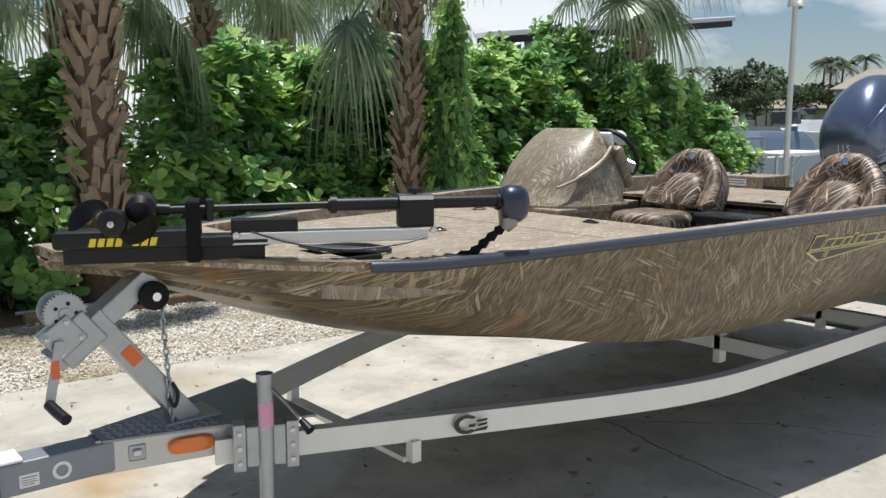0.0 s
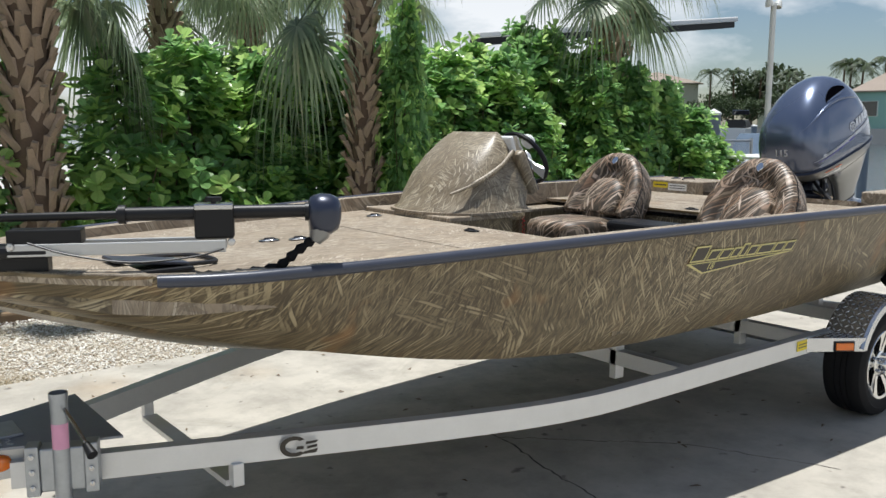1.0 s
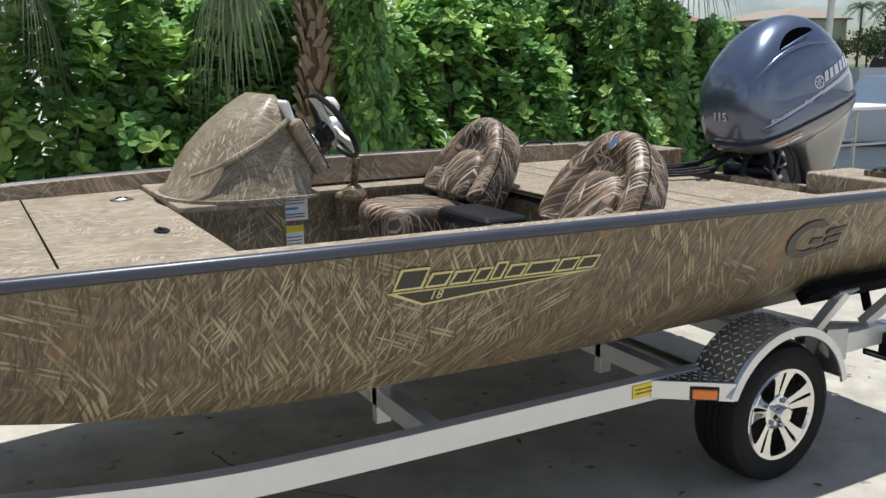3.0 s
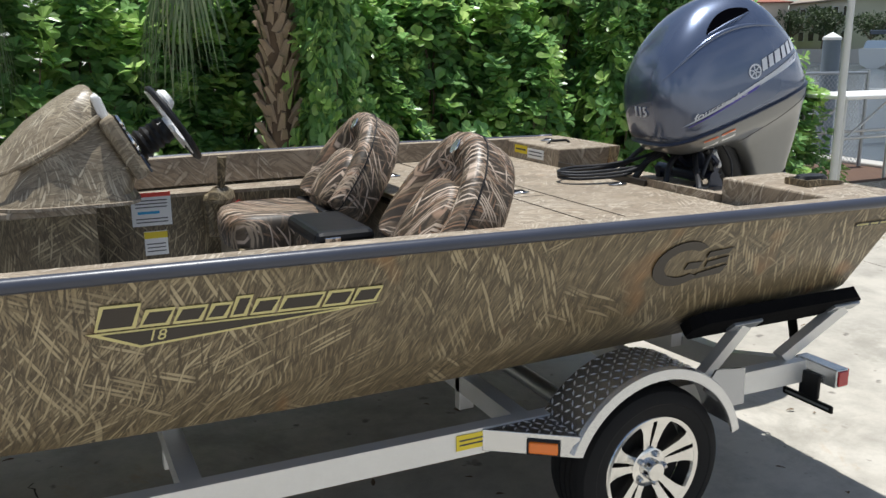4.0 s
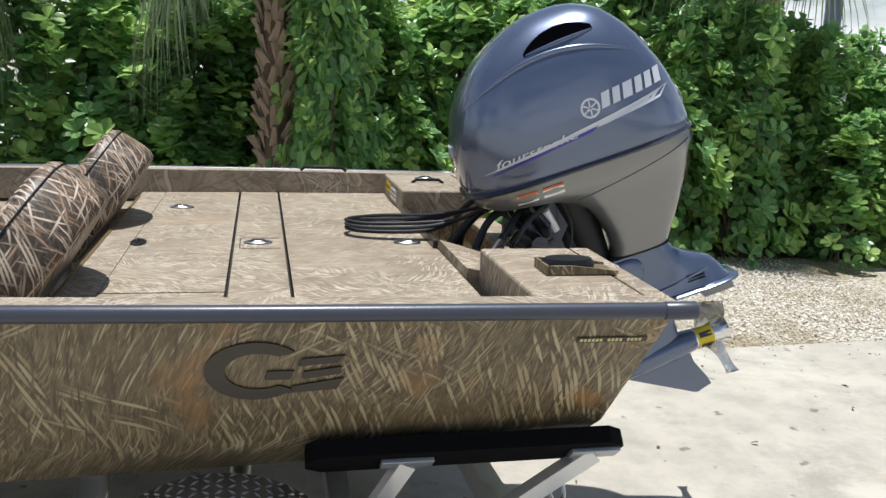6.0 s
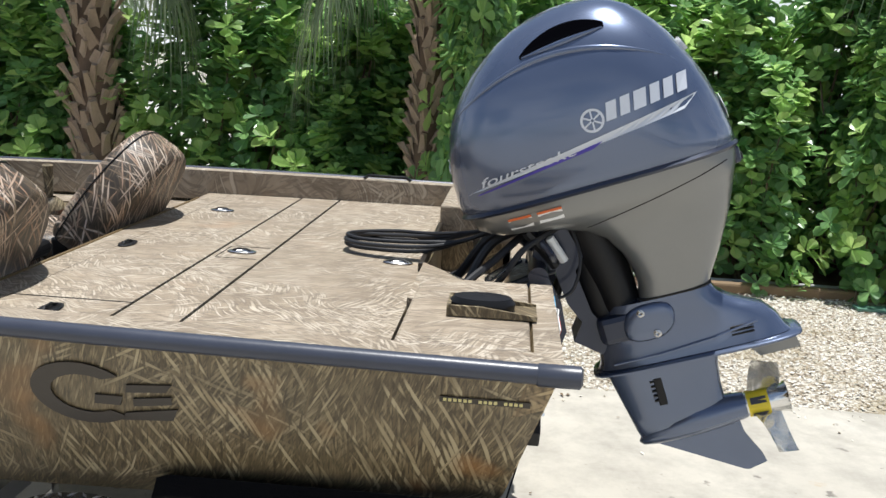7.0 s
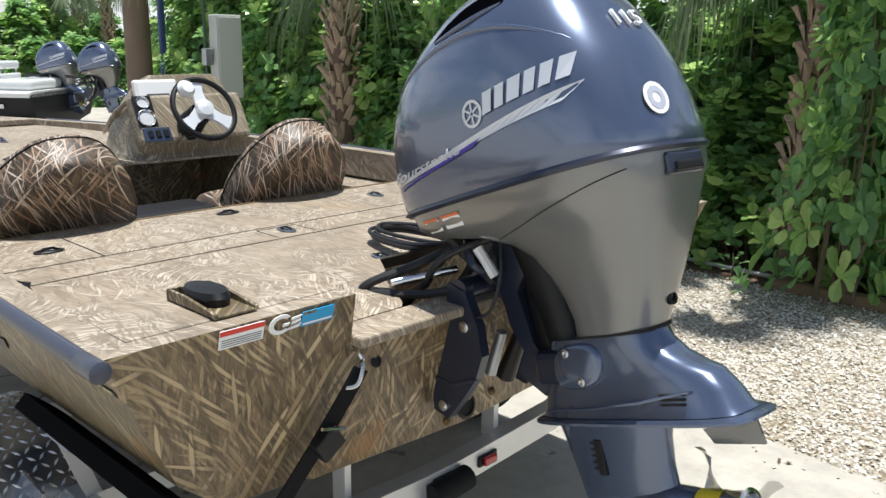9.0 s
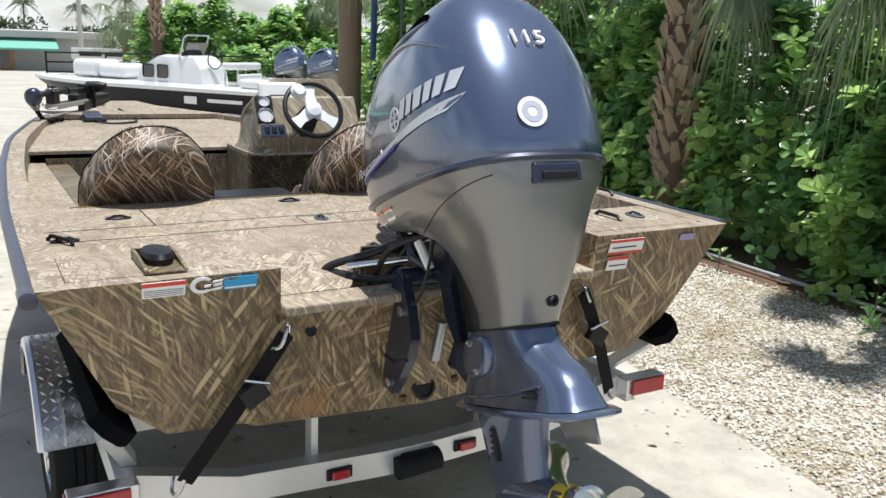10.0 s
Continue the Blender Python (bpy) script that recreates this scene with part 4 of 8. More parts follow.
for side in (-1, 1):
    strip("stripe_decal", ((-0.12, 0.248), (0.52, 0.318)), ((-0.05, 0.262), (0.565, 0.352)), M_silver, cw, side, 0.0035, label="tapering silver side stripe")
    strip("stripe_decal", ((-0.09, 0.240), (0.26, 0.283)), ((-0.09, 0.243), (0.29, 0.298)), M_violet, cw, side, 0.0045, label="violet-blue side stripe")
    # maker's name as plain slanting blocks, and its round emblem
    x = 0.312
    for w in (0.036, 0.034, 0.042, 0.034, 0.034, 0.036):
        q = [(x, 0.342), (x + w - 0.007, 0.342), (x + w + 0.003, 0.391), (x + 0.010, 0.391)]
        q = [(a, b + (a - 0.285) * 0.10) for a, b in q]
        bm = bmesh.new()
        bm.faces.new([bm.verts.new(cowl_pt(a, b, 0.005, side)) for a, b in (q if side < 0 else q[::-1])])
        part("name_block", bm, M_silver, cw, "slanting silver block")
        x += w + 0.004
    c = cowl_pt(0.276, 0.358, 0.0015, side)
    e1, e2 = (cowl_pt(0.286, 0.358, 0.0015, side) - c).normalized(), (cowl_pt(0.276, 0.368, 0.0015, side) - c).normalized()
    em = Matrix.Translation(c) @ Matrix((e1, e2, e1.cross(e2))).transposed().to_4x4()
    if side > 0:
        em = em @ pose(0, 0, 0, 180, 0, 0)
    bm = bmesh.new()
    ro = [(0.033 * math.cos(a), 0.033 * math.sin(a)) for a in np.linspace(0, 2 * math.pi, 25)]
    ri = [(0.026 * math.cos(a), 0.026 * math.sin(a)) for a in np.linspace(2 * math.pi, 0, 25)]
    prism(bm, ro + ri, 0, 0.0015, em)
    ring = part("emblem", bm, M_silver, cw, "round silver emblem")
    for a in (30, 90, 150, 210, 270, 330):
        part("emblem_spoke", cube(0.004, 0.027, -0.0024, 0.0024, 0, 0.0015, m=em @ pose(0, 0, 0, 0, 0, a)), M_silver, ring)
    # air scoop high on the side, and the crease above the flank
    bm = bmesh.new()
    n = 14
    rows = []
    for i in range(n + 1):
        t = i / n
        x = 0.125 + 0.245 * t
        z0 = 0.577 + 0.018 * t
        h = 0.052 * math.sin(math.pi * min(1, (t * 0.93 + 0.02))) ** 0.7
        rows.append([bm.verts.new(cowl_pt(x, z0 + h * k, 0.003 if k in (0, 1) else 0.001, side)) for k in (0, 0.5, 1)])
    for a, b in zip(rows, rows[1:]):
        for k in (0, 1):
            bm.faces.new((a[k], b[k], b[k + 1], a[k + 1]) if side < 0 else (a[k], a[k + 1], b[k + 1], b[k]))
    part("air_scoop", bm, M_void, cw, "black patch painted for the shaded inside of the air intake")
    lip = [cowl_pt(0.13 + 0.235 * t, 0.578 + 0.017 * t, 0.002, side) for t in np.linspace(0, 1, 14)]
    part("scoop_lip", tube(bmesh.new(), lip, [0.002 + 0.006 * math.sin(math.pi * i / 13) for i in range(14)], 8), M_blue, cw, smooth=True)
    crease = [cowl_pt(-0.135 + 0.68 * t, 0.44 + 0.122 * math.sin(math.pi * t) ** 0.8, -0.004, side) for t in np.linspace(0, 1, 28)]
    part("crease", tube(bmesh.new(), crease, [0.002 + 0.009 * math.sin(math.pi * i / 27) for i in range(28)], 10), M_blue, cw, smooth=True)


def on_cowl(y, z, front, out=0.002):
    c = cowl_rear(y, z, out, front)
    e2 = (cowl_rear(y, z + 0.01, out, front) - c).normalized()
    e1 = (cowl_rear(y + 0.01, z, out, front) - c).normalized()
    if front:
        e1 = -e1
    w = e1.cross(e2).normalized()
    return Matrix.Translation(c) @ Matrix((e1, w.cross(e1), w)).transposed().to_4x4()


writing("115", on_cowl(0.0, 0.485, False) @ pose(0, 0, 0.004), 0.062, M_label, cw, depth=0.004, space=1.15)
writing("115", on_cowl(-0.02, 0.332, True) @ pose(0, 0, 0.003), 0.064, M_silver, cw, depth=0.003, space=1.1)
fm = Matrix.Translation(cowl_pt(0.068, 0.281, 0.004)) @ Matrix(((cowl_pt(0.1, 0.3, 0) - cowl_pt(-0.05, 0.278, 0)).normalized(), (cowl_pt(0.03, 0.30, 0) - cowl_pt(0.03, 0.27, 0)).normalized(), -(cowl_pt(0.1, 0.3, 0) - cowl_pt(-0.05, 0.278, 0)).cross(cowl_pt(0.03, 0.27, 0) - cowl_pt(0.03, 0.30, 0)).normalized())).transposed().to_4x4()
writing("fourstroke", fm @ Matrix.Diagonal((1.85, 1, 1, 1)), 0.036, M_silver, cw, shear=0.3)
bmd = lathe(bmesh.new(), [(0, 0), (0.038, 0), (0.038, 0.0016), (0, 0.0016)], on_cowl(-0.045, 0.285, False), 28)
bd = part("rear_badge", bmd, M_label, cw, "round white stern badge")
part("badge_star", lathe(bmesh.new(), [(0.013, 0), (0.028, 0), (0.028, 0.001), (0.013, 0.001)], on_cowl(-0.045, 0.285, False) @ pose(0, 0, 0.0018), 10), plain("pale_badge_print", (0.45, 0.47, 0.55), 0.4), bd)
part("cowl_seal", loft(bmesh.new(), [ring_y((-0.172, 0.650, 0.240, 0.52), 0.170, back=ROUND), ring_y((-0.186, 0.654, 0.248, 0.52), 0.178, back=ROUND), ring_y((-0.176, 0.648, 0.241, 0.52), 0.187, back=ROUND)]), M_navy, motor, smooth=30)

PAN = [(-0.160, 0.642, 0.233, 0.52, 0.171), (-0.150, 0.637, 0.226, 0.52, 0.13), (-0.10, 0.625, 0.205, 0.52, 0.10), (0.06, 0.617, 0.180, 0.5, 0.075), (0.16, 0.605, 0.158, 0.5, 0.04), (0.215, 0.59, 0.142, 0.5, 0.0), (0.250, 0.562, 0.122, 0.5, -0.06),
       (0.268, 0.532, 0.104, 0.52, -0.12), (0.272, 0.503, 0.090, 0.55, -0.17), (0.262, 0.480, 0.082, 0.58, -0.213)]
md = part("midsection", loft(bmesh.new(), [ring_y(c[:4], c[4], back=0.66) for c in PAN]), M_pewter, motor, "pewter grey midsection cover", smooth=60)
PA = np.array(PAN)[::-1]


def pan_pt(x, z, out=0.002, side=-1):
    x0, x1, w, p = (float(np.interp(z, PA[:, 4], PA[:, k])) for k in range(4))
    u = min(0.999, abs((x - (x0 + x1) / 2) / ((x1 - x0) / 2)))
    p = p if x < (x0 + x1) / 2 else 0.66
    return MO @ Vector((x, side * (w * (1 - u ** (2 / p)) ** (p / 2) + out), z))


for side in (-1, 1):
    seam = [pan_pt(x, z, 0.0, side) for x, z in zip(np.linspace(0.18, 0.60, 24), 0.06 + 0.085 * np.linspace(0, 1, 24) ** 1.1)]
    part("panel_seam", tube(bmesh.new(), seam, 0.0016, 6), M_gap, md)
    for x0, x1 in ((-0.03, 0.04), (0.058, 0.13)):
        bm = bmesh.new()
        vs = [bm.verts.new(pan_pt(a, b, 0.003, side)) for a, b in ((x0, 0.115), (x1, 0.115), (x1, 0.150), (x0, 0.150))]
        bm.faces.new(vs if side < 0 else vs[::-1])
        lab = part("caution_label", bm, M_label, md, "small white caution label with orange edge")
        bm = bmesh.new()
        vs = [bm.verts.new(pan_pt(a, b, 0.004, side)) for a, b in ((x0, 0.143), (x1, 0.143), (x1, 0.150), (x0, 0.150))]
        bm.faces.new(vs if side < 0 else vs[::-1])
        part("printed_bar", bm, M_orange, lab)
lt = part("cowl_latch", cube(0.615, 0.648, -0.065, 0.065, 0.115, 0.165, bevel=0.008, m=MO), M_navy, motor, "dark rear cowl latch in a recessed surround")
part("latch_lever", cube(0.640, 0.656, -0.045, 0.05, 0.12, 0.142, bevel=0.005, m=MO), M_black, lt)
part("water_outlet", lathe(bmesh.new(), [(0, 0), (0.016, 0), (0.016, 0.012), (0.009, 0.013), (0.008, 0.004), (0, 0.004)], MO @ pose(0.505, 0.025, -0.155, 0, 90, 0), 16), M_black, motor, smooth=True)
part("case_gasket", loft(bmesh.new(), [ring_y((0.255, 0.484, 0.084, 0.58), -0.217), ring_y((0.255, 0.484, 0.084, 0.58), -0.211)]), M_gap, motor)

LOW = [(0.165, 0.480, 0.080, 0.60, -0.217), (0.150, 0.492, 0.079, 0.60, -0.245), (0.130, 0.525, 0.076, 0.62, -0.275), (0.118, 0.57, 0.074, 0.65, -0.300), (0.108, 0.615, 0.074, 0.65, -0.322), (0.10, 0.645, 0.078, 0.6, -0.36), (0.095, 0.66, 0.084, 0.55, -0.395), (0.085, 0.672, 0.088, 0.52, -0.410)]
lc = part("lower_case", loft(bmesh.new(), [ring_y(c[:4], c[4]) for c in LOW]), M_blue, motor, "blue lower casing", smooth=55)
part("anti_ventilation_plate", loft(bmesh.new(), [ring_y(c[:4], c[4]) for c in ((0.075, 0.69, 0.098, 0.5, -0.412), (0.066, 0.702, 0.106, 0.48, -0.418), (0.066, 0.702, 0.106, 0.48, -0.424), (0.08, 0.69, 0.09, 0.5, -0.430), (0.10, 0.56, 0.06, 0.6, -0.44))]), M_blue, motor, "flat plate above the propeller", smooth=35)
part("trim_tab", loft(bmesh.new(), [[MO @ Vector((x, y, z)) for x, y in ((a, -0.012), (b, -0.004), (b, 0.004), (a, 0.012))] for a, b, z in ((0.53, 0.68, -0.428), (0.57, 0.69, -0.485))]), M_pewter, motor)
leg = [(0.104, 0.458, 0.050, 0.75, -0.432), (0.111, 0.445, 0.045, 0.8, -0.475), (0.124, 0.437, 0.040, 0.8, -0.54), (0.137, 0.437, 0.040, 0.8, -0.60), (0.146, 0.452, 0.040, 0.8, -0.645), (0.156, 0.452, 0.020, 0.8, -0.682)]
part("drive_leg", loft(bmesh.new(), [ring_y(c[:4], c[4]) for c in leg]), M_blue, motor, smooth=55)
# the torpedo: nose low, body rising to the propeller shaft
gear = [(0.146, 0.004, -0.686), (0.158, 0.018, -0.682), (0.20, 0.034, -0.670), (0.27, 0.047, -0.656), (0.34, 0.052, -0.646), (0.42, 0.050, -0.639), (0.475, 0.043, -0.636), (0.490, 0.040, -0.635)]
part("gearcase", loft(bmesh.new(), [[MO @ Vector((x, r * math.cos(a), z + r * math.sin(a))) for a in (2 * math.pi * k / 24 for k in range(24))] for x, r, z in gear]), M_blue, motor, "bullet-shaped gearcase", smooth=55)
bm = bmesh.new()
prism(bm, [(0.155, -0.684), (0.20, -0.702), (0.44, -0.842), (0.455, -0.846), (0.513, -0.830), (0.505, -0.80), (0.468, -0.72), (0.462, -0.668)], -0.006, 0.006, MO @ XZ)
part("skeg", bm, M_blue, motor)
for side in (-1, 1):
    cv = [(0.275 + 0.075 * math.copysign(abs(math.cos(a)) ** 0.8, math.cos(a)) + 0.012 * math.sin(a), -0.282 + 0.055 * math.copysign(abs(math.sin(a)) ** 0.8, math.sin(a))) for a in np.linspace(0, 2 * math.pi, 29)[:-1]]
    q = part("mount_cover", loft(bmesh.new(), [[MO @ Vector((0.275 + (x - 0.275) * k, side * y, -0.282 + (z + 0.282) * k)) for x, z in cv] for k, y in ((1.06, 0.055), (1.06, 0.078), (1.0, 0.088), (0.85, 0.093), (0.4, 0.095), (0.1, 0.095))]), M_blue, motor, "oval mount cover with two bolts", smooth=50)
    for x, z in ((0.258, -0.246), (0.292, -0.318)):
        part("bolt", lathe(bmesh.new(), [(0, 0), (0.012, 0), (0.012, 0.005), (0.006, 0.007), (0, 0.004)], MO @ pose(x, side * 0.093, z, 90 if side < 0 else -90, 0, 0), 14), M_steel, q, smooth=True)
    for k in range(3):
        part("exhaust_slot", cube(0.50, 0.565, min(side * 0.07, side * 0.0815), max(side * 0.07, side * 0.0815), -0.382 + 0.011 * k, -0.377 + 0.011 * k, m=MO), M_gap, lc)
    part("case_rib", tube(bmesh.new(), [MO @ Vector((x, side * y, z)) for x, y, z in ((0.14, 0.079, -0.392), (0.3, 0.089, -0.385), (0.45, 0.087, -0.372), (0.58, 0.077, -0.352))], 0.004, 6), M_blue, lc, smooth=True)
    sl = part("water_intake", cube(0.24, 0.265, min(side * 0.03, side * 0.0475), max(side * 0.03, side * 0.0475), -0.565, -0.475, bevel=0.003, m=MO), M_black, motor, "slotted water intake grille")
    for k in range(5):
        part("intake_slat", cube(0.228, 0.245, min(side * 0.03, side * 0.0475), max(side * 0.03, side * 0.0475), -0.55 + 0.016 * k, -0.545 + 0.016 * k, m=MO), M_gap, sl)
# propeller
prop = part("propeller_hub", loft(bmesh.new(), [[MO @ Vector((x, r * math.cos(a), -0.635 + r * math.sin(a))) for a in (2 * math.pi * k / 24 for k in range(24))] for x, r in ((0.489, 0.036), (0.50, 0.039), (0.57, 0.040), (0.605, 0.043), (0.618, 0.050), (0.620, 0.041), (0.59, 0.034), (0.59, 0.005))]), M_chrome, motor, "polished stainless propeller hub", smooth=40)
part("yellow_band", loft(bmesh.new(), [[MO @ Vector((x, r * math.cos(a), -0.635 + r * math.sin(a))) for a in (2 * math.pi * k / 24 for k in range(24))] for x, r in ((0.496, 0.0402), (0.560, 0.0412))], caps=False), M_yellow, prop, "yellow and black hub band")
bm = bmesh.new()
for k in range(3):
    a = radians(150 + 70 * k)
    ring = [MO @ Vector((x, 0.0420 * math.cos(a + d), -0.635 + 0.0420 * math.sin(a + d))) for x, d in ((0.505, -0.25), (0.552, -0.25), (0.552, 0.25), (0.505, 0.25))]
    bm.faces.new([bm.verts.new(p) for p in ring])
part("band_print", bm, M_ink, prop)
for k in range(3):
    bm = bmesh.new()
    rows = []
    for i in range(9):
        t = i / 8
        r = 0.036 + 0.128 * t
        a0 = radians(100 + 120 * k)
        wdt = 0.75 * math.sin(math.pi * min(1.0, 0.16 + t * 0.8)) ** 0.8
        row = []
        for j in range(7):
            u = j / 6 - 0.5
            ang = a0 + u * wdt * 1.25 + 0.25 * t
            row.append(bm.verts.new(MO @ Vector((0.545 + u * 0.085 * (1 - 0.3 * t) + 0.03 * t, r * math.cos(ang), -0.635 + r * math.sin(ang)))))
        rows.append(row)
    for a, b in zip(rows, rows[1:]):
        for j in range(6):
            bm.faces.new((a[j], a[j + 1], b[j + 1], b[j]))
    bmesh.ops.solidify(bm, geom=bm.faces[:], thickness=0.004)
    part("propeller_blade", bm, M_chrome, prop, smooth=50)

# clamp brackets on the transom, swivel bracket, tilt ram, hoses
for y in (-0.185, 0.155):
    o = [(-0.03, 1.075), (0.03, 1.06), (0.075, 0.98), (0.095, 0.90), (0.075, 0.83), (0.03, 0.76), (-0.02, 0.69), (-0.075, 0.70), (-0.085, 0.80), (-0.04, 0.95)]
    br = part("clamp_bracket", prism(bmesh.new(), o, -y, -(y + 0.03), XZ), M_navy, motor, "dark cast clamp bracket bolted to the transom")
    for x, z in ((-0.035, 0.725), (0.035, 0.97)):
        part("bolt", lathe(bmesh.new(), [(0, 0), (0.016, 0), (0.016, 0.008), (0.008, 0.012), (0, 0.012)], pose(x, y - 0.0005 if y < 0 else y + 0.0305, z, 90 if y < 0 else -90, 0, 0), 12), M_steel, br, smooth=True)
    part("bracket_rib", tube(bmesh.new(), [(-0.075, y if y < 0 else y + 0.03, 0.80), (0.0, y if y < 0 else y + 0.03, 0.795), (0.075, y if y < 0 else y + 0.03, 0.835)], 0.007, 6), M_navy, br)
o = [(0.0, 1.20), (0.12, 1.225), (0.17, 1.20), (0.115, 1.06), (0.175, 0.935), (0.245, 0.865), (0.225, 0.80), (0.13, 0.835), (0.15, 0.90), (0.10, 0.955), (0.055, 1.05), (-0.02, 1.10)]
sw = part("swivel_bracket", prism(bmesh.new(), o, -0.07, 0.075, XZ), M_navy, motor, "curved swivel bracket")
part("swivel_tube", tube(bmesh.new(), curve_pts([(0.10, 0.0, 1.24), (0.15, 0, 1.12), (0.2, 0, 0.98), (0.25, -0.005, 0.86)], 5), [0.07] * 16, 16), M_black, motor, smooth=True)
# added dark filler, standing in for the shaded cavity before the midsection
part("exhaust_housing", tube(bmesh.new(), [MO @ Vector(p) for p in ((0.16, 0, 0.07), (0.185, 0, -0.05), (0.20, 0, -0.16), (0.205, 0, -0.25))], [0.085, 0.075, 0.066, 0.06], 18), M_black, motor, "added black filler for the shaded cavity inside the leg", smooth=True)
part("lower_yoke", cube(0.12, 0.27, -0.085, 0.08, -0.33, -0.24, bevel=0.02, m=MO), M_navy, motor)
part("tilt_ram", tube(bmesh.new(), [(0.0, 0.03, 0.76), (0.05, 0.03, 0.90), (0.10, 0.02, 1.08)], [0.030, 0.022, 0.014], 12), M_black, motor, smooth=True)
part("tilt_motor", tube(bmesh.new(), [(0.02, -0.06, 0.80), (0.055, -0.06, 0.93)], [0.017, 0.015], 12), M_galv, motor, "dull metal tilt cylinder", smooth=True)
part("tilt_stop", cube(0.09, 0.19, 0.05, 0.085, 0.735, 0.765, bevel=0.008, m=pose(0, 0, 0, 0, 12, 0)), M_black, motor)
part("anode", tube(bmesh.new(), [(0.025, -0.135, 1.172), (0.076, -0.120, 1.102)], 0.014, 8), M_white, motor, "pale anode bar")
part("steering_rod", tube(bmesh.new(), [(-0.147, -0.280, 1.068), (-0.11, -0.21, 1.080), (-0.06, -0.12, 1.095)], 0.012, 10), M_chrome, motor, "chrome steering link", smooth=True)
part("steering_cylinder", tube(bmesh.new(), [(0.0, -0.18, 1.06), (0.0, 0.20, 1.06)], 0.03, 14), M_navy, motor, smooth=True)
rnd = random.Random(5)
for pts, r in (([(0.02, -0.05, 1.2), (-0.05, -0.10, 1.17), (-0.13, -0.20, 1.11), (-0.20, -0.30, 1.065), (-0.218, -0.325, 1.038), (-0.18, -0.30, 1.036), (-0.08, -0.22, 1.04), (0.0, -0.14, 1.06)], 0.012),
               ([(0.08, -0.11, 1.22), (0.12, -0.15, 1.12), (0.10, -0.17, 1.02), (0.03, -0.17, 1.0), (0.0, -0.17, 1.05), (0.05, -0.17, 1.08)], 0.005),
               ([(0.0, 0.05, 1.2), (-0.15, 0.1, 1.12), (-0.25, 0.12, 0.98), (-0.32, 0.1, 0.93)], 0.016),
               ([(0.02, -0.02, 1.2), (-0.14, -0.05, 1.13), (-0.22, -0.10, 1.0), (-0.3, -0.12, 0.92)], 0.014),
               ([(0.05, -0.10, 1.2), (-0.05, -0.18, 1.14), (-0.12, -0.20, 1.04), (-0.22, -0.18, 0.95)], 0.01),
               ([(0.05, 0.0, 1.22), (-0.1, 0.12, 1.2), (-0.2, 0.2, 1.1), (-0.2, 0.3, 0.98), (-0.3, 0.3, 0.92)], 0.012)):
    part("hose", tube(bmesh.new(), curve_pts(pts, 7), r, 8), M_hose, motor, "black rubber hose", smooth=True)
for k in range(7):
    y = -0.16 + 0.05 * k
    part("engine_linkage", tube(bmesh.new(), curve_pts([(-0.06 + rnd.uniform(-.05, .05), y, 1.19), (-0.02 + rnd.uniform(-.06, .06), y + rnd.uniform(-.05, .05), 1.13), (0.05, y * 0.6, 1.08)], 4), rnd.uniform(0.007, 0.016), 7), M_navy if k % 2 else M_black, motor, smooth=True)
# coiled battery leads lying on the rear deck
for k, (r, z) in enumerate(((0.0, 1.066), (0.012, 1.078), (-0.012, 1.082), (0.022, 1.090))):
    loop = [(-0.05, 0.0, 1.19 + 0.01 * k), (-0.22, 0.02, 1.12), (-0.36, 0.0 + r, z + 0.01), (-0.55, 0.03 + r, z), (-0.63, 0.09 + r, z), (-0.60, 0.17, z), (-0.48, 0.20 + r, z), (-0.34, 0.17, z + 0.01), (-0.18, 0.12, 1.13), (-0.02, 0.06, 1.19)]
    part("cable_loop", tube(bmesh.new(), curve_pts(loop, 7), 0.0068, 8), M_hose, motor, "coiled black cable", smooth=True)


# ---- the trailer ----
trailer = thing("boat_trailer", (-2.6, 0, 0.0), "single-axle aluminium boat trailer with diamond-plate fenders", "trailer")


def beam(path, z0, z1, w=0.05, flange=0.008, web=0.007):
    """An I-section bent along a level path."""
    bm = bmesh.new()
    pts = curve_pts([(x, y, 0) for x, y in path], 7)
    prof = [(-w / 2, z0), (w / 2, z0), (w / 2, z0 + flange), (web / 2, z0 + flange), (web / 2, z1 - flange), (w / 2, z1 - flange), (w / 2, z1), (-w / 2, z1)]
    prof += [(-w / 2, z1 - 0.0005), (-w / 2, z0 + 0.0005)]
    rings = []
    for i, p in enumerate(pts):
        d = (pts[min(i + 1, len(pts) - 1)] - pts[max(i - 1, 0)]).normalized()
        nrm = Vector((-d.y, d.x, 0))
        rings.append([p + nrm * u + Vector((0, 0, z)) for u, z in prof])
    return loft(bm, rings)


for s in (-1, 1):
    # the nose stands a hand's width to port of the boat's middle
    path = [(-5.06, s * 0.12 - 0.09), (-4.22, s * 0.50 - 0.035), (-3.62, s * 0.745 - 0.01), (-3.2, s * 0.865), (-2.75, s * 0.895), (-1.6, s * 0.91), (-0.16, s * 0.93)]
    part("frame_rail", beam(path, 0.405, 0.490, 0.05), M_alu, trailer, "white-weathered aluminium side rail")
mark(trailer, Matrix.Translation(Vector((-4.225, -0.532, 0.452)) + Vector((-0.42, -0.907, 0)).normalized() * 0.046) @ Matrix(((0.907, 0, -0.42, 0), (-0.42, 0, -0.907, 0), (0, 1, 0, 0), (0, 0, 0, 1))), 0.13, M_dkmark)
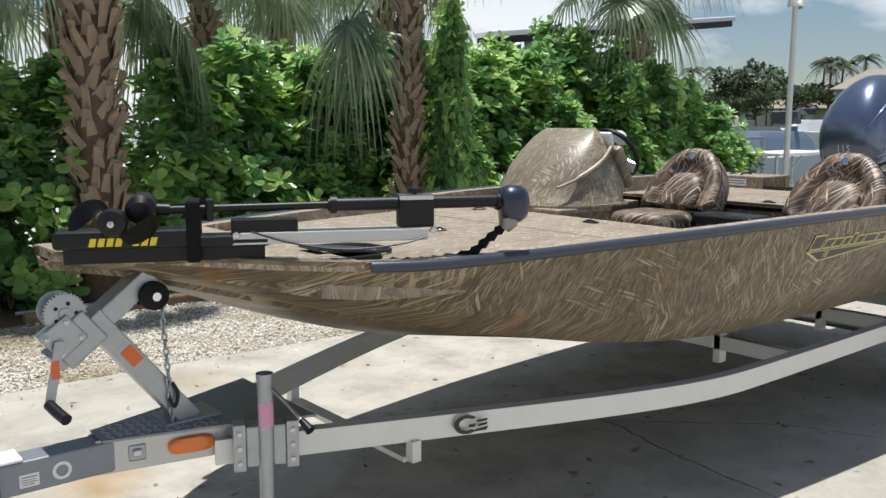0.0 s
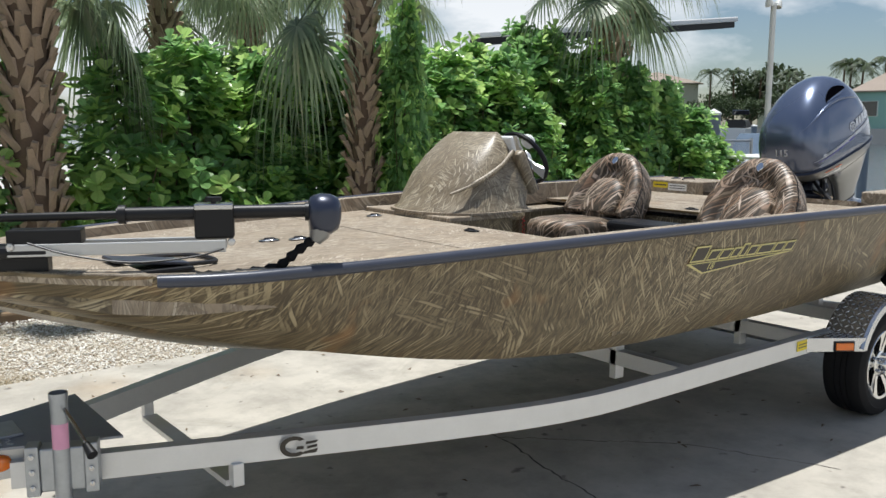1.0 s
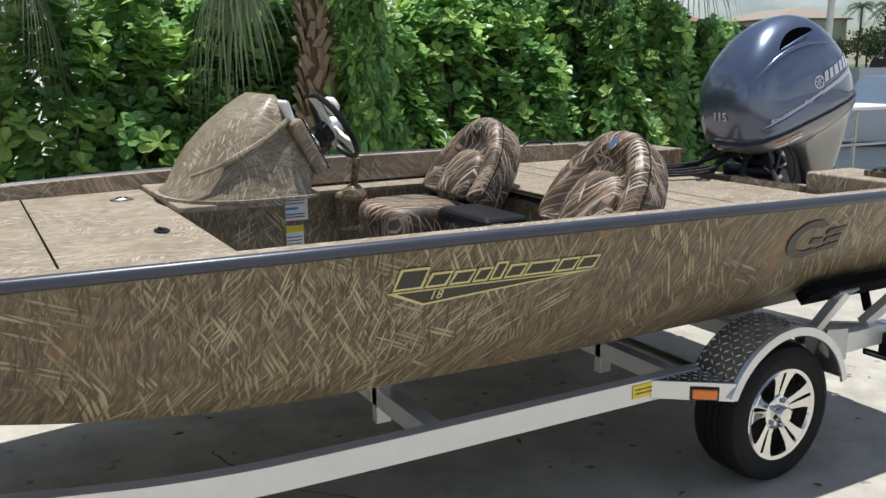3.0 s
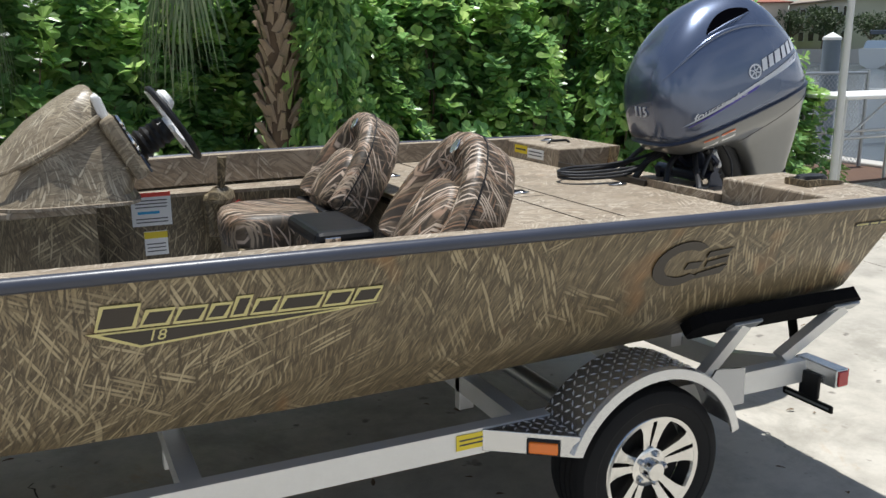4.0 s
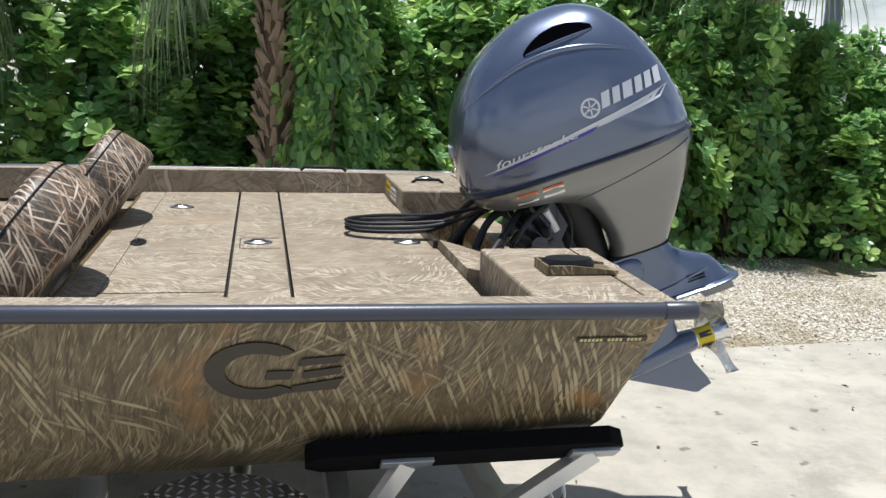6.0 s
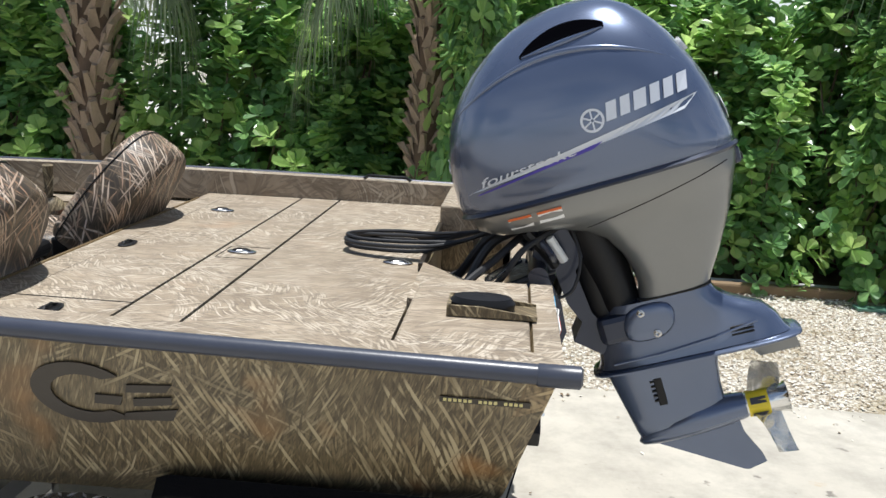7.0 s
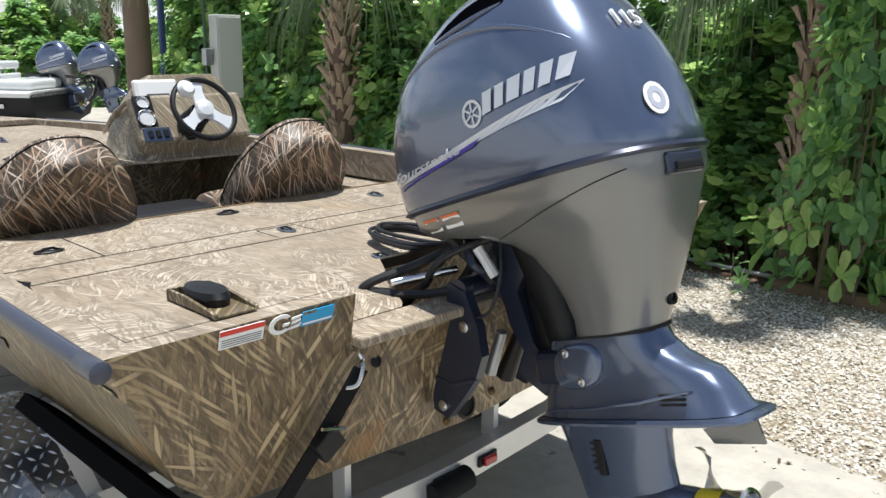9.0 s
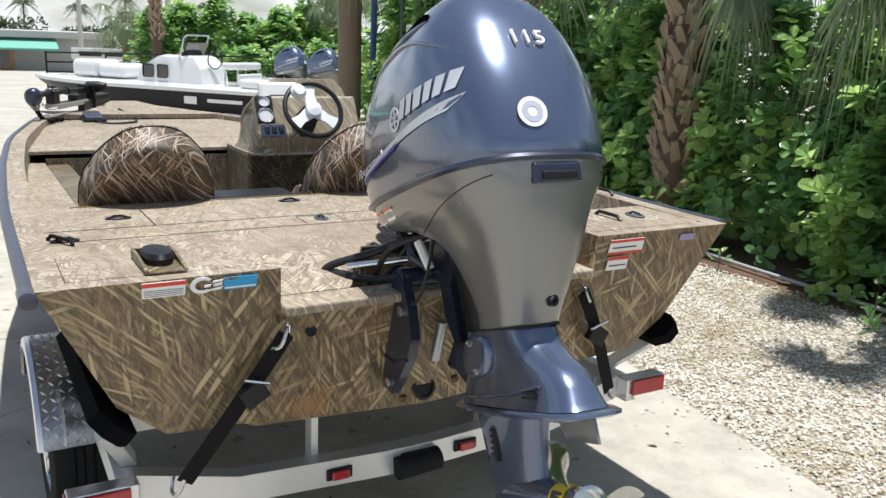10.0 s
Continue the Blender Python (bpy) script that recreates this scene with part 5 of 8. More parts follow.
# tongue, its gusset plate and side plates
BEFORE_NOSE = set(trailer.children_recursive)
M_bluegrey = plain("blue_grey_weathered_steel", (0.26, 0.275, 0.31), 0.45, metal=0.45, vary=0.2, scale=14, bumps=0.15)
M_mill = plain("mill_aluminium_plate", (0.56, 0.56, 0.55), 0.4, metal=0.6, vary=0.12, bumps=0.1)
part("tongue", cube(-6.6, -5.0, -0.05, 0.05, 0.405, 0.505, bevel=0.006), M_bluegrey, trailer, "blue-grey box tongue")
part("gusset_plate", prism(bmesh.new(), [(-5.36, -0.06), (-5.36, 0.06), (-5.05, 0.15), (-4.72, 0.27), (-4.72, -0.27), (-5.05, -0.15)], 0.509, 0.517), M_bluegrey, trailer, "checker-plate gusset over the tongue joint")
bm = bmesh.new()
rr = random.Random(3)
for i in range(12):
    for j in range(-7, 8):
        x, y = -5.33 + 0.028 * i, 0.026 * j
        if abs(y) < 0.05 + (x + 5.36) * 0.30:
            box(bm, -0.010, 0.010, -0.0028, 0.0028, 0, 0.002, m=pose(x, y, 0.517, 0, 0, 45 if (i + j) % 2 else -45))
tagged(part("checker_pattern", bm, M_mill, trailer), kind="stuff")
for s in (-1, 1):
    pl = part("side_plate", cube(-0.26, 0.20, -0.004, 0.004, 0.40, 0.512, bevel=0.002, m=pose(-5.12, s * 0.089, 0, 0, 0, -s * -12 if s > 0 else -12)), M_mill, trailer, "bright joint side plate")
    mm = pose(-5.12, s * 0.089, 0.455, 0, 0, -12 if s < 0 else 12) @ pose(0, 0, 0, 90 if s < 0 else -90, 0, 0)
    lens = [(0.075 * k * math.copysign(abs(math.cos(a)) ** 0.5, math.cos(a)) + 0.03, 0.028 * k * math.copysign(abs(math.sin(a)) ** 0.8, math.sin(a))) for k in (1,) for a in np.linspace(0, 2 * math.pi, 25)[:-1]]
    part("side_marker_lamp", loft(bmesh.new(), [[mm @ Vector((0.03 + (x - 0.03) * k, y * k, h)) for x, y in lens] for k, h in ((1.0, 0.003), (1.0, 0.014), (0.88, 0.022), (0.5, 0.025))]), M_amber, trailer, "oval amber marker lamp", smooth=50)
    part("square_bolt", cube(-0.165, -0.112, -0.026, 0.026, 0.003, 0.007, bevel=0.004, m=mm), M_galv, trailer)
    part("bolt_head", cube(-0.152, -0.125, -0.013, 0.013, 0.007, 0.017, bevel=0.005, m=mm), M_steel, trailer)
sticker("serial_label", trailer, (-5.60, -0.0505, 0.425), (1, 0, 0), (0, 0, 1), 0.055, 0.040, M_label, [(0.1, 0.75, 0.18, 0.22, M_ink), (0.1, 0.9, 0.36, 0.40, M_ink), (0.1, 0.8, 0.54, 0.58, M_ink), (0.1, 0.9, 0.74, 0.80, M_ink)])
part("round_seal", lathe(bmesh.new(), [(0.018, 0), (0.028, 0), (0.028, 0.001), (0.018, 0.001)], pose(-5.48, -0.0515, 0.452, 90, 0, 0), 24), M_label, trailer)
part("coupler_cover", cube(-5.85, -5.585, -0.052, 0.052, 0.506, 0.516, bevel=0.004), M_white, trailer, "white coupler instruction plate")
part("brake_actuator", cube(-5.75, -5.655, -0.075, -0.045, 0.36, 0.47, bevel=0.01), M_black, trailer)

# winch post, winch, bow roller
post = part("winch_post", cube(-0.035, 0.035, -0.05, 0.05, 0, 0.50, bevel=0.004, m=pose(-5.06, 0, 0.515, 0, -38, 0)), M_galv, trailer, "slanting galvanised winch post")
part("post_foot", cube(-5.16, -4.97, -0.075, 0.075, 0.517, 0.527, bevel=0.003), M_galv, trailer)
part("amber_reflector", cube(0.0, 0.042, -0.052, -0.0503, 0.285, 0.350, m=pose(-5.06, 0, 0.515, 0, -38, 0) @ pose(-0.016, 0, 0)), M_orange, post, "orange reflector sticker")
arm_m = pose(-5.34, 0, 0.885, 0, 0, 0)
part("roller_arm", cube(-0.17, 0.22, -0.045, 0.045, -0.03, 0.035, bevel=0.004, m=arm_m @ pose(0, 0, -0.005, 0, -38, 0)), M_galv, trailer, "galvanised winch and roller arm")
for y in (-0.075, 0.035):
    w = part("bow_roller", lathe(bmesh.new(), [(0, 0), (0.035, 0), (0.046, 0.008), (0.046, 0.032), (0.035, 0.04), (0, 0.04)], pose(-5.175, y, 0.952, -90, 0, 0), 24), M_rubber, trailer, "black rubber bow roller", smooth=True)
    part("roller_bolt", lathe(bmesh.new(), [(0, 0), (0.016, 0), (0.014, 0.008), (0, 0.01)], pose(-5.175, y if y < 0 else y + 0.04, 0.952, 90, 0, 0), 14), M_chrome, w, smooth=True)
winch = part("winch_frame", cube(-0.07, 0.07, -0.06, 0.06, -0.07, 0.05, bevel=0.006, m=pose(-5.42, 0, 0.855, 0, -38, 0)), M_galv, trailer, "zinc-plated winch housing")
GEAR = pose(-5.443, -0.042, 0.930, 90, 0, 0)
for y in (0, -0.085):
    part("winch_gear" if y == 0 else "spool_flange", lathe(bmesh.new(), [(0, 0), (0.012, 0), (0.046, 0.002), (0.057, 0.002), (0.058, 0.008), (0.046, 0.010), (0.02, 0.010), (0.018, 0.014), (0, 0.014)], GEAR @ pose(0, 0, y), 40), M_galv, winch, "toothed winch gear wheel" if y == 0 else "", smooth=30)
for k in range(36):
    part("gear_tooth", cube(0.056, 0.063, -0.0026, 0.0026, 0.002, 0.008, m=GEAR @ pose(0, 0, 0, 0, 0, 10 * k)), M_galv, winch)
for k in range(5):
    a = 2 * math.pi * k / 5
    part("gear_hole", lathe(bmesh.new(), [(0, 0), (0.0065, 0), (0.0065, 0.0006), (0, 0.0006)], GEAR @ pose(0.032 * math.cos(a), 0.032 * math.sin(a), 0.0102), 12), M_gap, winch)
part("strap_spool", lathe(bmesh.new(), [(0, -0.083), (0.040, -0.083), (0.040, -0.002), (0, -0.002)], GEAR, 24), M_rail, winch, "blue-grey wound strap", smooth=True)
PLATE = pose(-5.452, 0, 0.858, 0, -38, 0)
sp = part("side_plate", cube(-0.052, 0.052, -0.066, -0.060, -0.045, 0.052, bevel=0.004, m=PLATE), M_galv, winch, "square zinc winch side plate")
for u, w in ((-0.036, -0.03), (0.036, -0.03), (-0.036, 0.036), (0.036, 0.036), (-0.012, 0.0)):
    part("bolt", lathe(bmesh.new(), [(0, 0), (0.008, 0), (0.008, 0.005), (0, 0.007)], PLATE @ pose(u, -0.066, w, 90, 0, 0), 6), M_steel, sp)
cr = part("crank_handle", loft(bmesh.new(), [[Vector((x + a, -0.075, z)) + Vector((0, b, 0)) for a, b in ((-0.014, 0), (0.014, 0), (0.014, -0.006), (-0.014, -0.006))] for x, z in ((-5.47, 0.855), (-5.49, 0.76), (-5.51, 0.665))]), M_galv, winch, "flat steel crank")
part("crank_sticker", cube(-5.499, -5.476, -0.0825, -0.0812, 0.745, 0.80, m=pose(0, 0, 0)), M_orange, winch)
part("crank_grip", tube(bmesh.new(), [(-5.51, -0.075, 0.67), (-5.50, -0.13, 0.655), (-5.49, -0.17, 0.645)], 0.017, 12), M_black, winch, "black crank grip", smooth=True)
# safety chain from bow roller to the gusset
bm = bmesh.new()
for k in range(17):
    t = k / 16
    c = Vector((-5.155 + 0.02 * t, -0.06, 0.94 - 0.40 * t))
    a = 0 if k % 2 else 90
    m = Matrix.Translation(c) @ pose(0, 0, 0, 0, 0, a)
    tube(bm, [m @ Vector((0.007 * math.cos(q), 0, 0.016 * math.sin(q))) for q in np.linspace(0, 2 * math.pi, 9)], 0.0034, 6, False)
part("safety_chain", bm, M_galv, trailer, "thin steel safety chain")
part("hook", tube(bmesh.new(), curve_pts([(-5.13, -0.06, 0.66), (-5.115, -0.065, 0.62), (-5.13, -0.07, 0.58), (-5.145, -0.065, 0.61)], 4), 0.006, 6), M_black, trailer, smooth=True)

# tongue jack, swung down beside the port rail
jm = pose(-4.905, -0.262, 0, 0, 0, -24)
jack = part("jack_tube", lathe(bmesh.new(), [(0.023, 0.02), (0.026, 0.02), (0.026, 0.675), (0.028, 0.675), (0.028, 0.695), (0.0245, 0.695), (0.0225, 0.65)], jm, 24), M_galv, trailer, "pale galvanised jack tube", smooth=30)
# dark disc painted as the shade inside the open tube
part("jack_cap", lathe(bmesh.new(), [(0, 0.655), (0.0222, 0.655), (0.0222, 0.657), (0, 0.657)], jm, 20), M_gap, jack)
part("jack_foot", lathe(bmesh.new(), [(0, 0.0), (0.06, 0.0), (0.06, 0.008), (0.03, 0.02), (0, 0.02)], jm, 20), M_galv, jack)
part("pink_label", loft(bmesh.new(), [[jm @ Vector((0.0265 * math.cos(a), 0.0265 * math.sin(a), z)) for a in np.linspace(radians(-150), radians(-20), 10)] for z in (0.52, 0.60)], closed=False, caps=False), plain("pink_label_film", (0.75, 0.35, 0.5), 0.4), jack, "pink and white jack label")
part("jack_crank", tube(bmesh.new(), [jm @ Vector(p) for p in ((0.02, -0.03, 0.650), (0.06, -0.10, 0.62), (0.098, -0.170, 0.585))], 0.006, 8), M_steel, jack, smooth=True)
part("jack_grip", tube(bmesh.new(), [jm @ Vector(p) for p in ((0.098, -0.170, 0.585), (0.120, -0.205, 0.562))], [0.011, 0.016], 12), M_black, jack, "black crank knob", smooth=True)
for x in (-0.085, 0.085):
    b = part("jack_bracket", cube(x - 0.02, x + 0.02, -0.01, 0.05, 0.37, 0.53, bevel=0.004, m=jm), M_galv, trailer, "bolted jack clamp plate")
    for z in (0.40, 0.45, 0.50):
        part("bolt", lathe(bmesh.new(), [(0, 0), (0.009, 0), (0.009, 0.007), (0, 0.009)], jm @ pose(x, -0.010, z, 90, 0, 0), 6), M_steel, b)
part("jack_swivel", cube(-0.065, 0.065, -0.005, 0.06, 0.38, 0.52, bevel=0.006, m=jm), M_galv, trailer)

# everything on the nose stands with it
NOSE = Matrix.Translation((-0.04, -0.0915, 0.030))
moved = set()
for ob in trailer.children_recursive:
    if ob not in BEFORE_NOSE and ob.type == "MESH" and ob.data not in moved:
        moved.add(ob.data)
        ob.data.transform(NOSE)

# hangers and crossmembers
def hanger(x, y, z0=0.33, w=0.04):
    part("rail_hanger", cube(x - w / 2, x + w / 2, y - 0.02, y + 0.02, z0, 0.41, bevel=0.003), M_alu, trailer)


for y in (-0.475, 0.375):
    hanger(-4.43, y)
part("front_crossmember", cube(-4.46, -4.40, -0.455, 0.355, 0.325, 0.345), M_alu, trailer)


def cross(x, dip, label=""):
    pts = [(x, -0.89, 0.435), (x, -0.5, 0.435 - dip), (x, 0, 0.435 - dip), (x, 0.5, 0.435 - dip), (x, 0.89, 0.435)]
    rings = [[(px + a, py, pz + b) for a, b in ((-0.03, -0.035), (0.03, -0.035), (0.03, 0.035), (-0.03, 0.035))] for px, py, pz in curve_pts(pts, 4)]
    part("crossmember", loft(bmesh.new(), rings), M_alu, trailer, label)


for x, d in ((-2.45, 0.0), (-1.40, 0.0), (-0.72, 0.0)):
    cross(x, d)
for x in (-2.45, -1.40):
    for s in (-1, 1):
        part("bunk_post", cube(x - 0.03, x + 0.03, s * 0.45 - 0.02, s * 0.45 + 0.02, 0.33, 0.56, bevel=0.003), M_alu, trailer, "short bunk support post")
for s in (-1, 1):
    part("main_bunk", cube(-2.9, -0.35, s * 0.45 - 0.07, s * 0.45 + 0.07, 0.555, 0.598, bevel=0.012), M_carpet, trailer, "black carpeted keel bunk")
    # side bunk: a tilted carpeted plank under the chine with two struts
    pm = pose(-0.425, s * 0.975, 0.716, s * 42, 0, 0)
    o = [(x, s * y) for x, y in ((-0.405, -0.025), (-0.365, -0.062), (0.355, -0.062), (0.400, -0.025), (0.400, 0.025), (0.355, 0.062), (-0.365, 0.062), (-0.405, 0.025))]
    o = o if s > 0 else o[::-1]
    part("side_bunk", prism(bmesh.new(), o, -0.022, 0.022, pm), M_carpet, trailer, "black carpeted side bunk")
    for foot, x in ((-0.67, -0.585), (-0.302, -0.10)):
        part("bunk_bracket", cube(x - 0.065, x + 0.065, -0.025, 0.025, -0.034, -0.022, bevel=0.002, m=pose(0, s * 0.975, 0.716, s * 42, 0, 0)), M_galv, trailer)
        st = [(foot, s * 0.905, 0.50), (x, s * 0.985, 0.692)]
        d = (Vector(st[1]) - Vector(st[0])).normalized()
        side = Vector((d.z, 0, -d.x)) * 0.022
        rings = [[Vector(p) + side * a + Vector((0, b, 0)) for a, b in ((-1, -0.022), (1, -0.022), (1, 0.022), (-1, 0.022))] for p in st]
        part("bunk_strut", loft(bmesh.new(), rings), M_alu, trailer, "slanting aluminium bunk strut")

# axle, wheels and fenders
part("axle", tube(bmesh.new(), [(-1.0, -0.95, 0.30), (-1.0, 0.95, 0.30)], 0.035, 12), M_galv, trailer, smooth=True)
M_dia = plain("diamond_plate", (0.42, 0.435, 0.46), 0.24, metal=0.85, vary=0.15, bumps=0.1)
M_tread = plain("raised_tread", (0.74, 0.75, 0.77), 0.30, metal=0.8, vary=0.15, bumps=0.05)
M_lug = plain("diamond_plate_lug", (0.66, 0.67, 0.68), 0.25, metal=0.85, vary=0.1, bumps=0.05)
R, HX, HZ = 0.282, -1.02, 0.282
for s in (-1, 1):
    wm = pose(HX, s * 0.975, HZ, 90 if s < 0 else -90, 0, 0)
    wh = part("wheel", lathe(bmesh.new(), [(0.188, -0.10), (0.20, -0.105), (0.25, -0.108), (0.272, -0.095), (R - 0.002, -0.075), (R, -0.06), (R, -0.035), (R - 0.009, -0.033), (R - 0.009, -0.027), (R, -0.025), (R, -0.003), (R - 0.009, -0.002), (R - 0.009, 0.004), (R, 0.006), (R, 0.025), (R - 0.009, 0.027), (R - 0.009, 0.033), (R, 0.035), (R, 0.06), (R - 0.002, 0.075), (0.272, 0.095), (0.25, 0.108), (0.235, 0.110), (0.231, 0.107), (0.205, 0.106), (0.190, 0.098), (0.186, 0.09)], wm, 56), M_rubber, trailer, "grooved black trailer tyre", smooth=30)
    part("rim_barrel", lathe(bmesh.new(), [(0.184, -0.09), (0.178, 0.0), (0.176, 0.07), (0.168, 0.088), (0.172, 0.098), (0.186, 0.102), (0.189, 0.098), (0.186, 0.088)], wm, 56), M_chrome, wh, "machined alloy rim", smooth=40)
    # dark disc behind the spokes, painted as the wheel's shaded inside
    part("rim_back", lathe(bmesh.new(), [(0, 0.02), (0.176, 0.02), (0.176, 0.022), (0, 0.022)], wm, 32), M_gap, wh)
    for k in range(5):
        for off in (-15, 15):
            m = wm @ pose(0, 0, 0, 0, 0, 72 * k + 18)
            side = math.copysign(1, off)
            p = [(0.045, side * radians(14), 0.074, 0.013), (0.09, side * radians(11), 0.080, 0.0125), (0.135, side * radians(10.5), 0.090, 0.017), (0.160, side * radians(11), 0.096, 0.023), (0.176, side * radians(12.5), 0.098, 0.031)]
            rings = []
            for r, a, h, w in p:
                c = Vector((r * math.cos(a), r * math.sin(a), h))
                t = Vector((-math.sin(a), math.cos(a), 0))
                rings.append([m @ (c - t * w), m @ (c + t * w), m @ (c + t * w * 0.8 - Vector((0, 0, 0.03))), m @ (c - t * w * 0.8 - Vector((0, 0, 0.03)))])
            part("spoke", loft(bmesh.new(), rings), M_chrome, wh)
    part("hub_disc", lathe(bmesh.new(), [(0.07, 0.05), (0.068, 0.078), (0.055, 0.084), (0.036, 0.084), (0.034, 0.11), (0.030, 0.118), (0.0, 0.12)], wm, 28), M_chrome, wh, "polished hub and cap", smooth=40)
    for k in range(5):
        part("lug_nut", lathe(bmesh.new(), [(0, 0), (0.011, 0), (0.011, 0.016), (0.006, 0.022), (0, 0.022)], wm @ pose(0.053 * math.cos(k * 1.2566), 0.053 * math.sin(k * 1.2566), 0.078), 6), M_steel, wh)
    # fender: an arch of diamond plate with a rolled edge and flat ends fore and aft
    yo, yi = s * 1.108, s * 0.905
    FR = 0.355
    FZ = 0.298
    a0, a1 = radians(158), radians(14)
    arcs = [(HX - 0.02 + FR * math.cos(a), FZ + FR * math.sin(a)) for a in np.linspace(a0, a1, 25)]
    under = [(HX - 0.02 + (FR - 0.008) * math.cos(a), FZ + (FR - 0.008) * math.sin(a)) for a in np.linspace(a1, a0, 25)]
    fe = part("fender", prism(bmesh.new(), arcs + under, -yo, -yi, XZ), M_dia, trailer, "diamond-plate wheel arch with rolled edge", smooth=30)
    bm = bmesh.new()
    rings = [[(HX - 0.02 + (FR + q) * math.cos(a), s * y, FZ + (FR + q) * math.sin(a)) for q, y in ((0.002, 1.103), (-0.004, 1.118), (-0.036, 1.121), (-0.038, 1.111))] for a in np.linspace(a0, a1, 25)]
    part("fender_edge", loft(bm, rings), M_lug, fe, "rolled bright fender edge", smooth=30)
    # the step tapers forward to the side rail; its bright skirt follows the slanting edge
    FS, FE = Vector((-1.575, s * 0.940, 0)), Vector((-1.340, s * 1.112, 0))
    tri_o = [(FS.x, FS.y), (FE.x, FE.y), (-1.30, s * 1.108), (-1.30, s * 0.940)]
    step = part("fender_step", prism(bmesh.new(), tri_o if s > 0 else tri_o[::-1], 0.478, 0.486), M_dia, fe, "flat diamond-plate step tapering to the rail")
    along = (FE - FS).normalized()
    outw = Vector((along.y, -along.x, 0)) * (1 if Vector((along.y, -along.x, 0)).y * s > 0 else -1)
    SK = Matrix.Translation(FS) @ Matrix((along, outw, Vector((0, 0, 1)))).transposed().to_4x4()
    run = (FE - FS).length
    part("step_skirt", cube(-0.01, run, -0.001, 0.005, 0.415, 0.486, bevel=0.002, m=SK), M_lug, fe, "bright step skirt")
    part("rear_gusset", prism(bmesh.new(), [(-0.80, 0.51), (-0.75, 0.575), (-0.62, 0.562), (-0.615, 0.43), (-0.70, 0.43)], -s * 1.040, -s * 1.048, XZ), M_dia, fe)
    lm = part("amber_marker", cube(0.135, 0.225, 0.006, 0.020, 0.424, 0.462, bevel=0.005, m=SK), M_amber, fe, "amber clearance lamp in a black surround")
    part("marker_bezel", cube(0.128, 0.232, 0.0045, 0.013, 0.417, 0.469, bevel=0.003, m=SK), M_black, lm)
    bm = bmesh.new()
    for i in range(30):
        a = a0 + (a1 - a0) * (i + 0.5) / 30
        for j in range(7):
            y = 0.916 + 0.0285 * j
            m = Matrix.Translation((HX - 0.02 + (FR + 0.0005) * math.cos(a), s * y, FZ + (FR + 0.0005) * math.sin(a))) @ pose(0, 0, 0, 0, 90 - math.degrees(a), 0) @ pose(0, 0, 0, 0, 0, 45 if (i + j) % 2 else -45)
            w = [m @ Vector(p) for p in ((-0.0135, 0, 0), (0, -0.0040, 0), (0.0135, 0, 0), (0, 0.0040, 0), (0, 0, 0.0032))]
            v = [bm.verts.new(p) for p in w]
            for q in range(4):
                bm.faces.new((v[q], v[(q + 1) % 4], v[4]))
    for i in range(8):
        for j in range(8):
            px, py = -1.545 + 0.0275 * i, 0.952 + 0.025 * j
            if py > 0.930 + (px + 1.575) * 0.73:
                continue
            m = pose(px, s * py, 0.4862, 0, 0, 45 if (i + j) % 2 else -45)
            v = [bm.verts.new(m @ Vector(p)) for p in ((-0.0135, 0, 0), (0, -0.0040, 0), (0.0135, 0, 0), (0, 0.0040, 0), (0, 0, 0.0032))]
            for q in range(4):
                bm.faces.new((v[q], v[(q + 1) % 4], v[4]))
    tagged(part("tread_pattern", bm, M_tread, fe), kind="stuff")
    # tail: outrigger box with lamp, licence holder on the port side
    part("tail_arm", cube(-0.215, -0.155, min(s * 0.90, s * 1.09), max(s * 0.90, s * 1.09), 0.425, 0.495, bevel=0.004), M_lug, trailer, "bright tread-plate tail lamp box")
    tl = part("tail_lamp", cube(-0.155, -0.143, min(s * 0.925, s * 1.085), max(s * 0.925, s * 1.085), 0.430, 0.490, bevel=0.003), M_red, trailer, "red tail lamp")
    part("side_lens", cube(-0.205, -0.158, min(s * 1.09, s * 1.096), max(s * 1.09, s * 1.096), 0.432, 0.488, bevel=0.002), M_red, tl)
lic = part("licence_holder", cube(-0.232, -0.224, -1.10, -0.87, 0.332, 0.362, bevel=0.006), M_black, trailer, "black licence plate bracket, empty")
part("licence_slot", cube(-0.2335, -0.2325, -1.085, -0.885, 0.343, 0.351), M_galv, lic)
part("licence_arm", cube(-0.230, -0.2155, -1.03, -0.94, 0.36, 0.455, bevel=0.006), M_black, lic)
# rear bar with clearance lamps and a roller
for y in (-0.33, 0.33):
    part("bunk_post", cube(-0.335, -0.277, y - 0.012, y + 0.012, 0.36, 0.556, bevel=0.002), M_alu, trailer, "flat aluminium bunk post on the rear bar")
part("rear_bar", loft(bmesh.new(), [[(-0.245 + a, y, z + b) for a, b in ((-0.03, -0.045), (0.03, -0.045), (0.03, 0.045), (-0.03, 0.045))] for y, z in ((-0.92, 0.45), (-0.6, 0.37), (-0.10, 0.345), (0.10, 0.345), (0.6, 0.37), (0.92, 0.45))]), M_alu, trailer, "white rear cross bar dipping to the middle")
part("keel_roller", tube(bmesh.new(), [(-0.19, -0.07, 0.33), (-0.19, 0.09, 0.34)], 0.04, 16), M_rubber, trailer, "black keel roller", smooth=True)
for y, z in ((-0.27, 0.352), (0.21, 0.352), (0.0, 0.352)):
    b = part("clearance_lamp", cube(-0.215, -0.205, y - 0.045, y + 0.045, z - 0.02, z + 0.02, bevel=0.004), M_black, trailer)
    part("red_lens", cube(-0.207, -0.19, y - 0.03, y + 0.03, z - 0.015, z + 0.015, bevel=0.005), M_red, b, "small red clearance lamp")
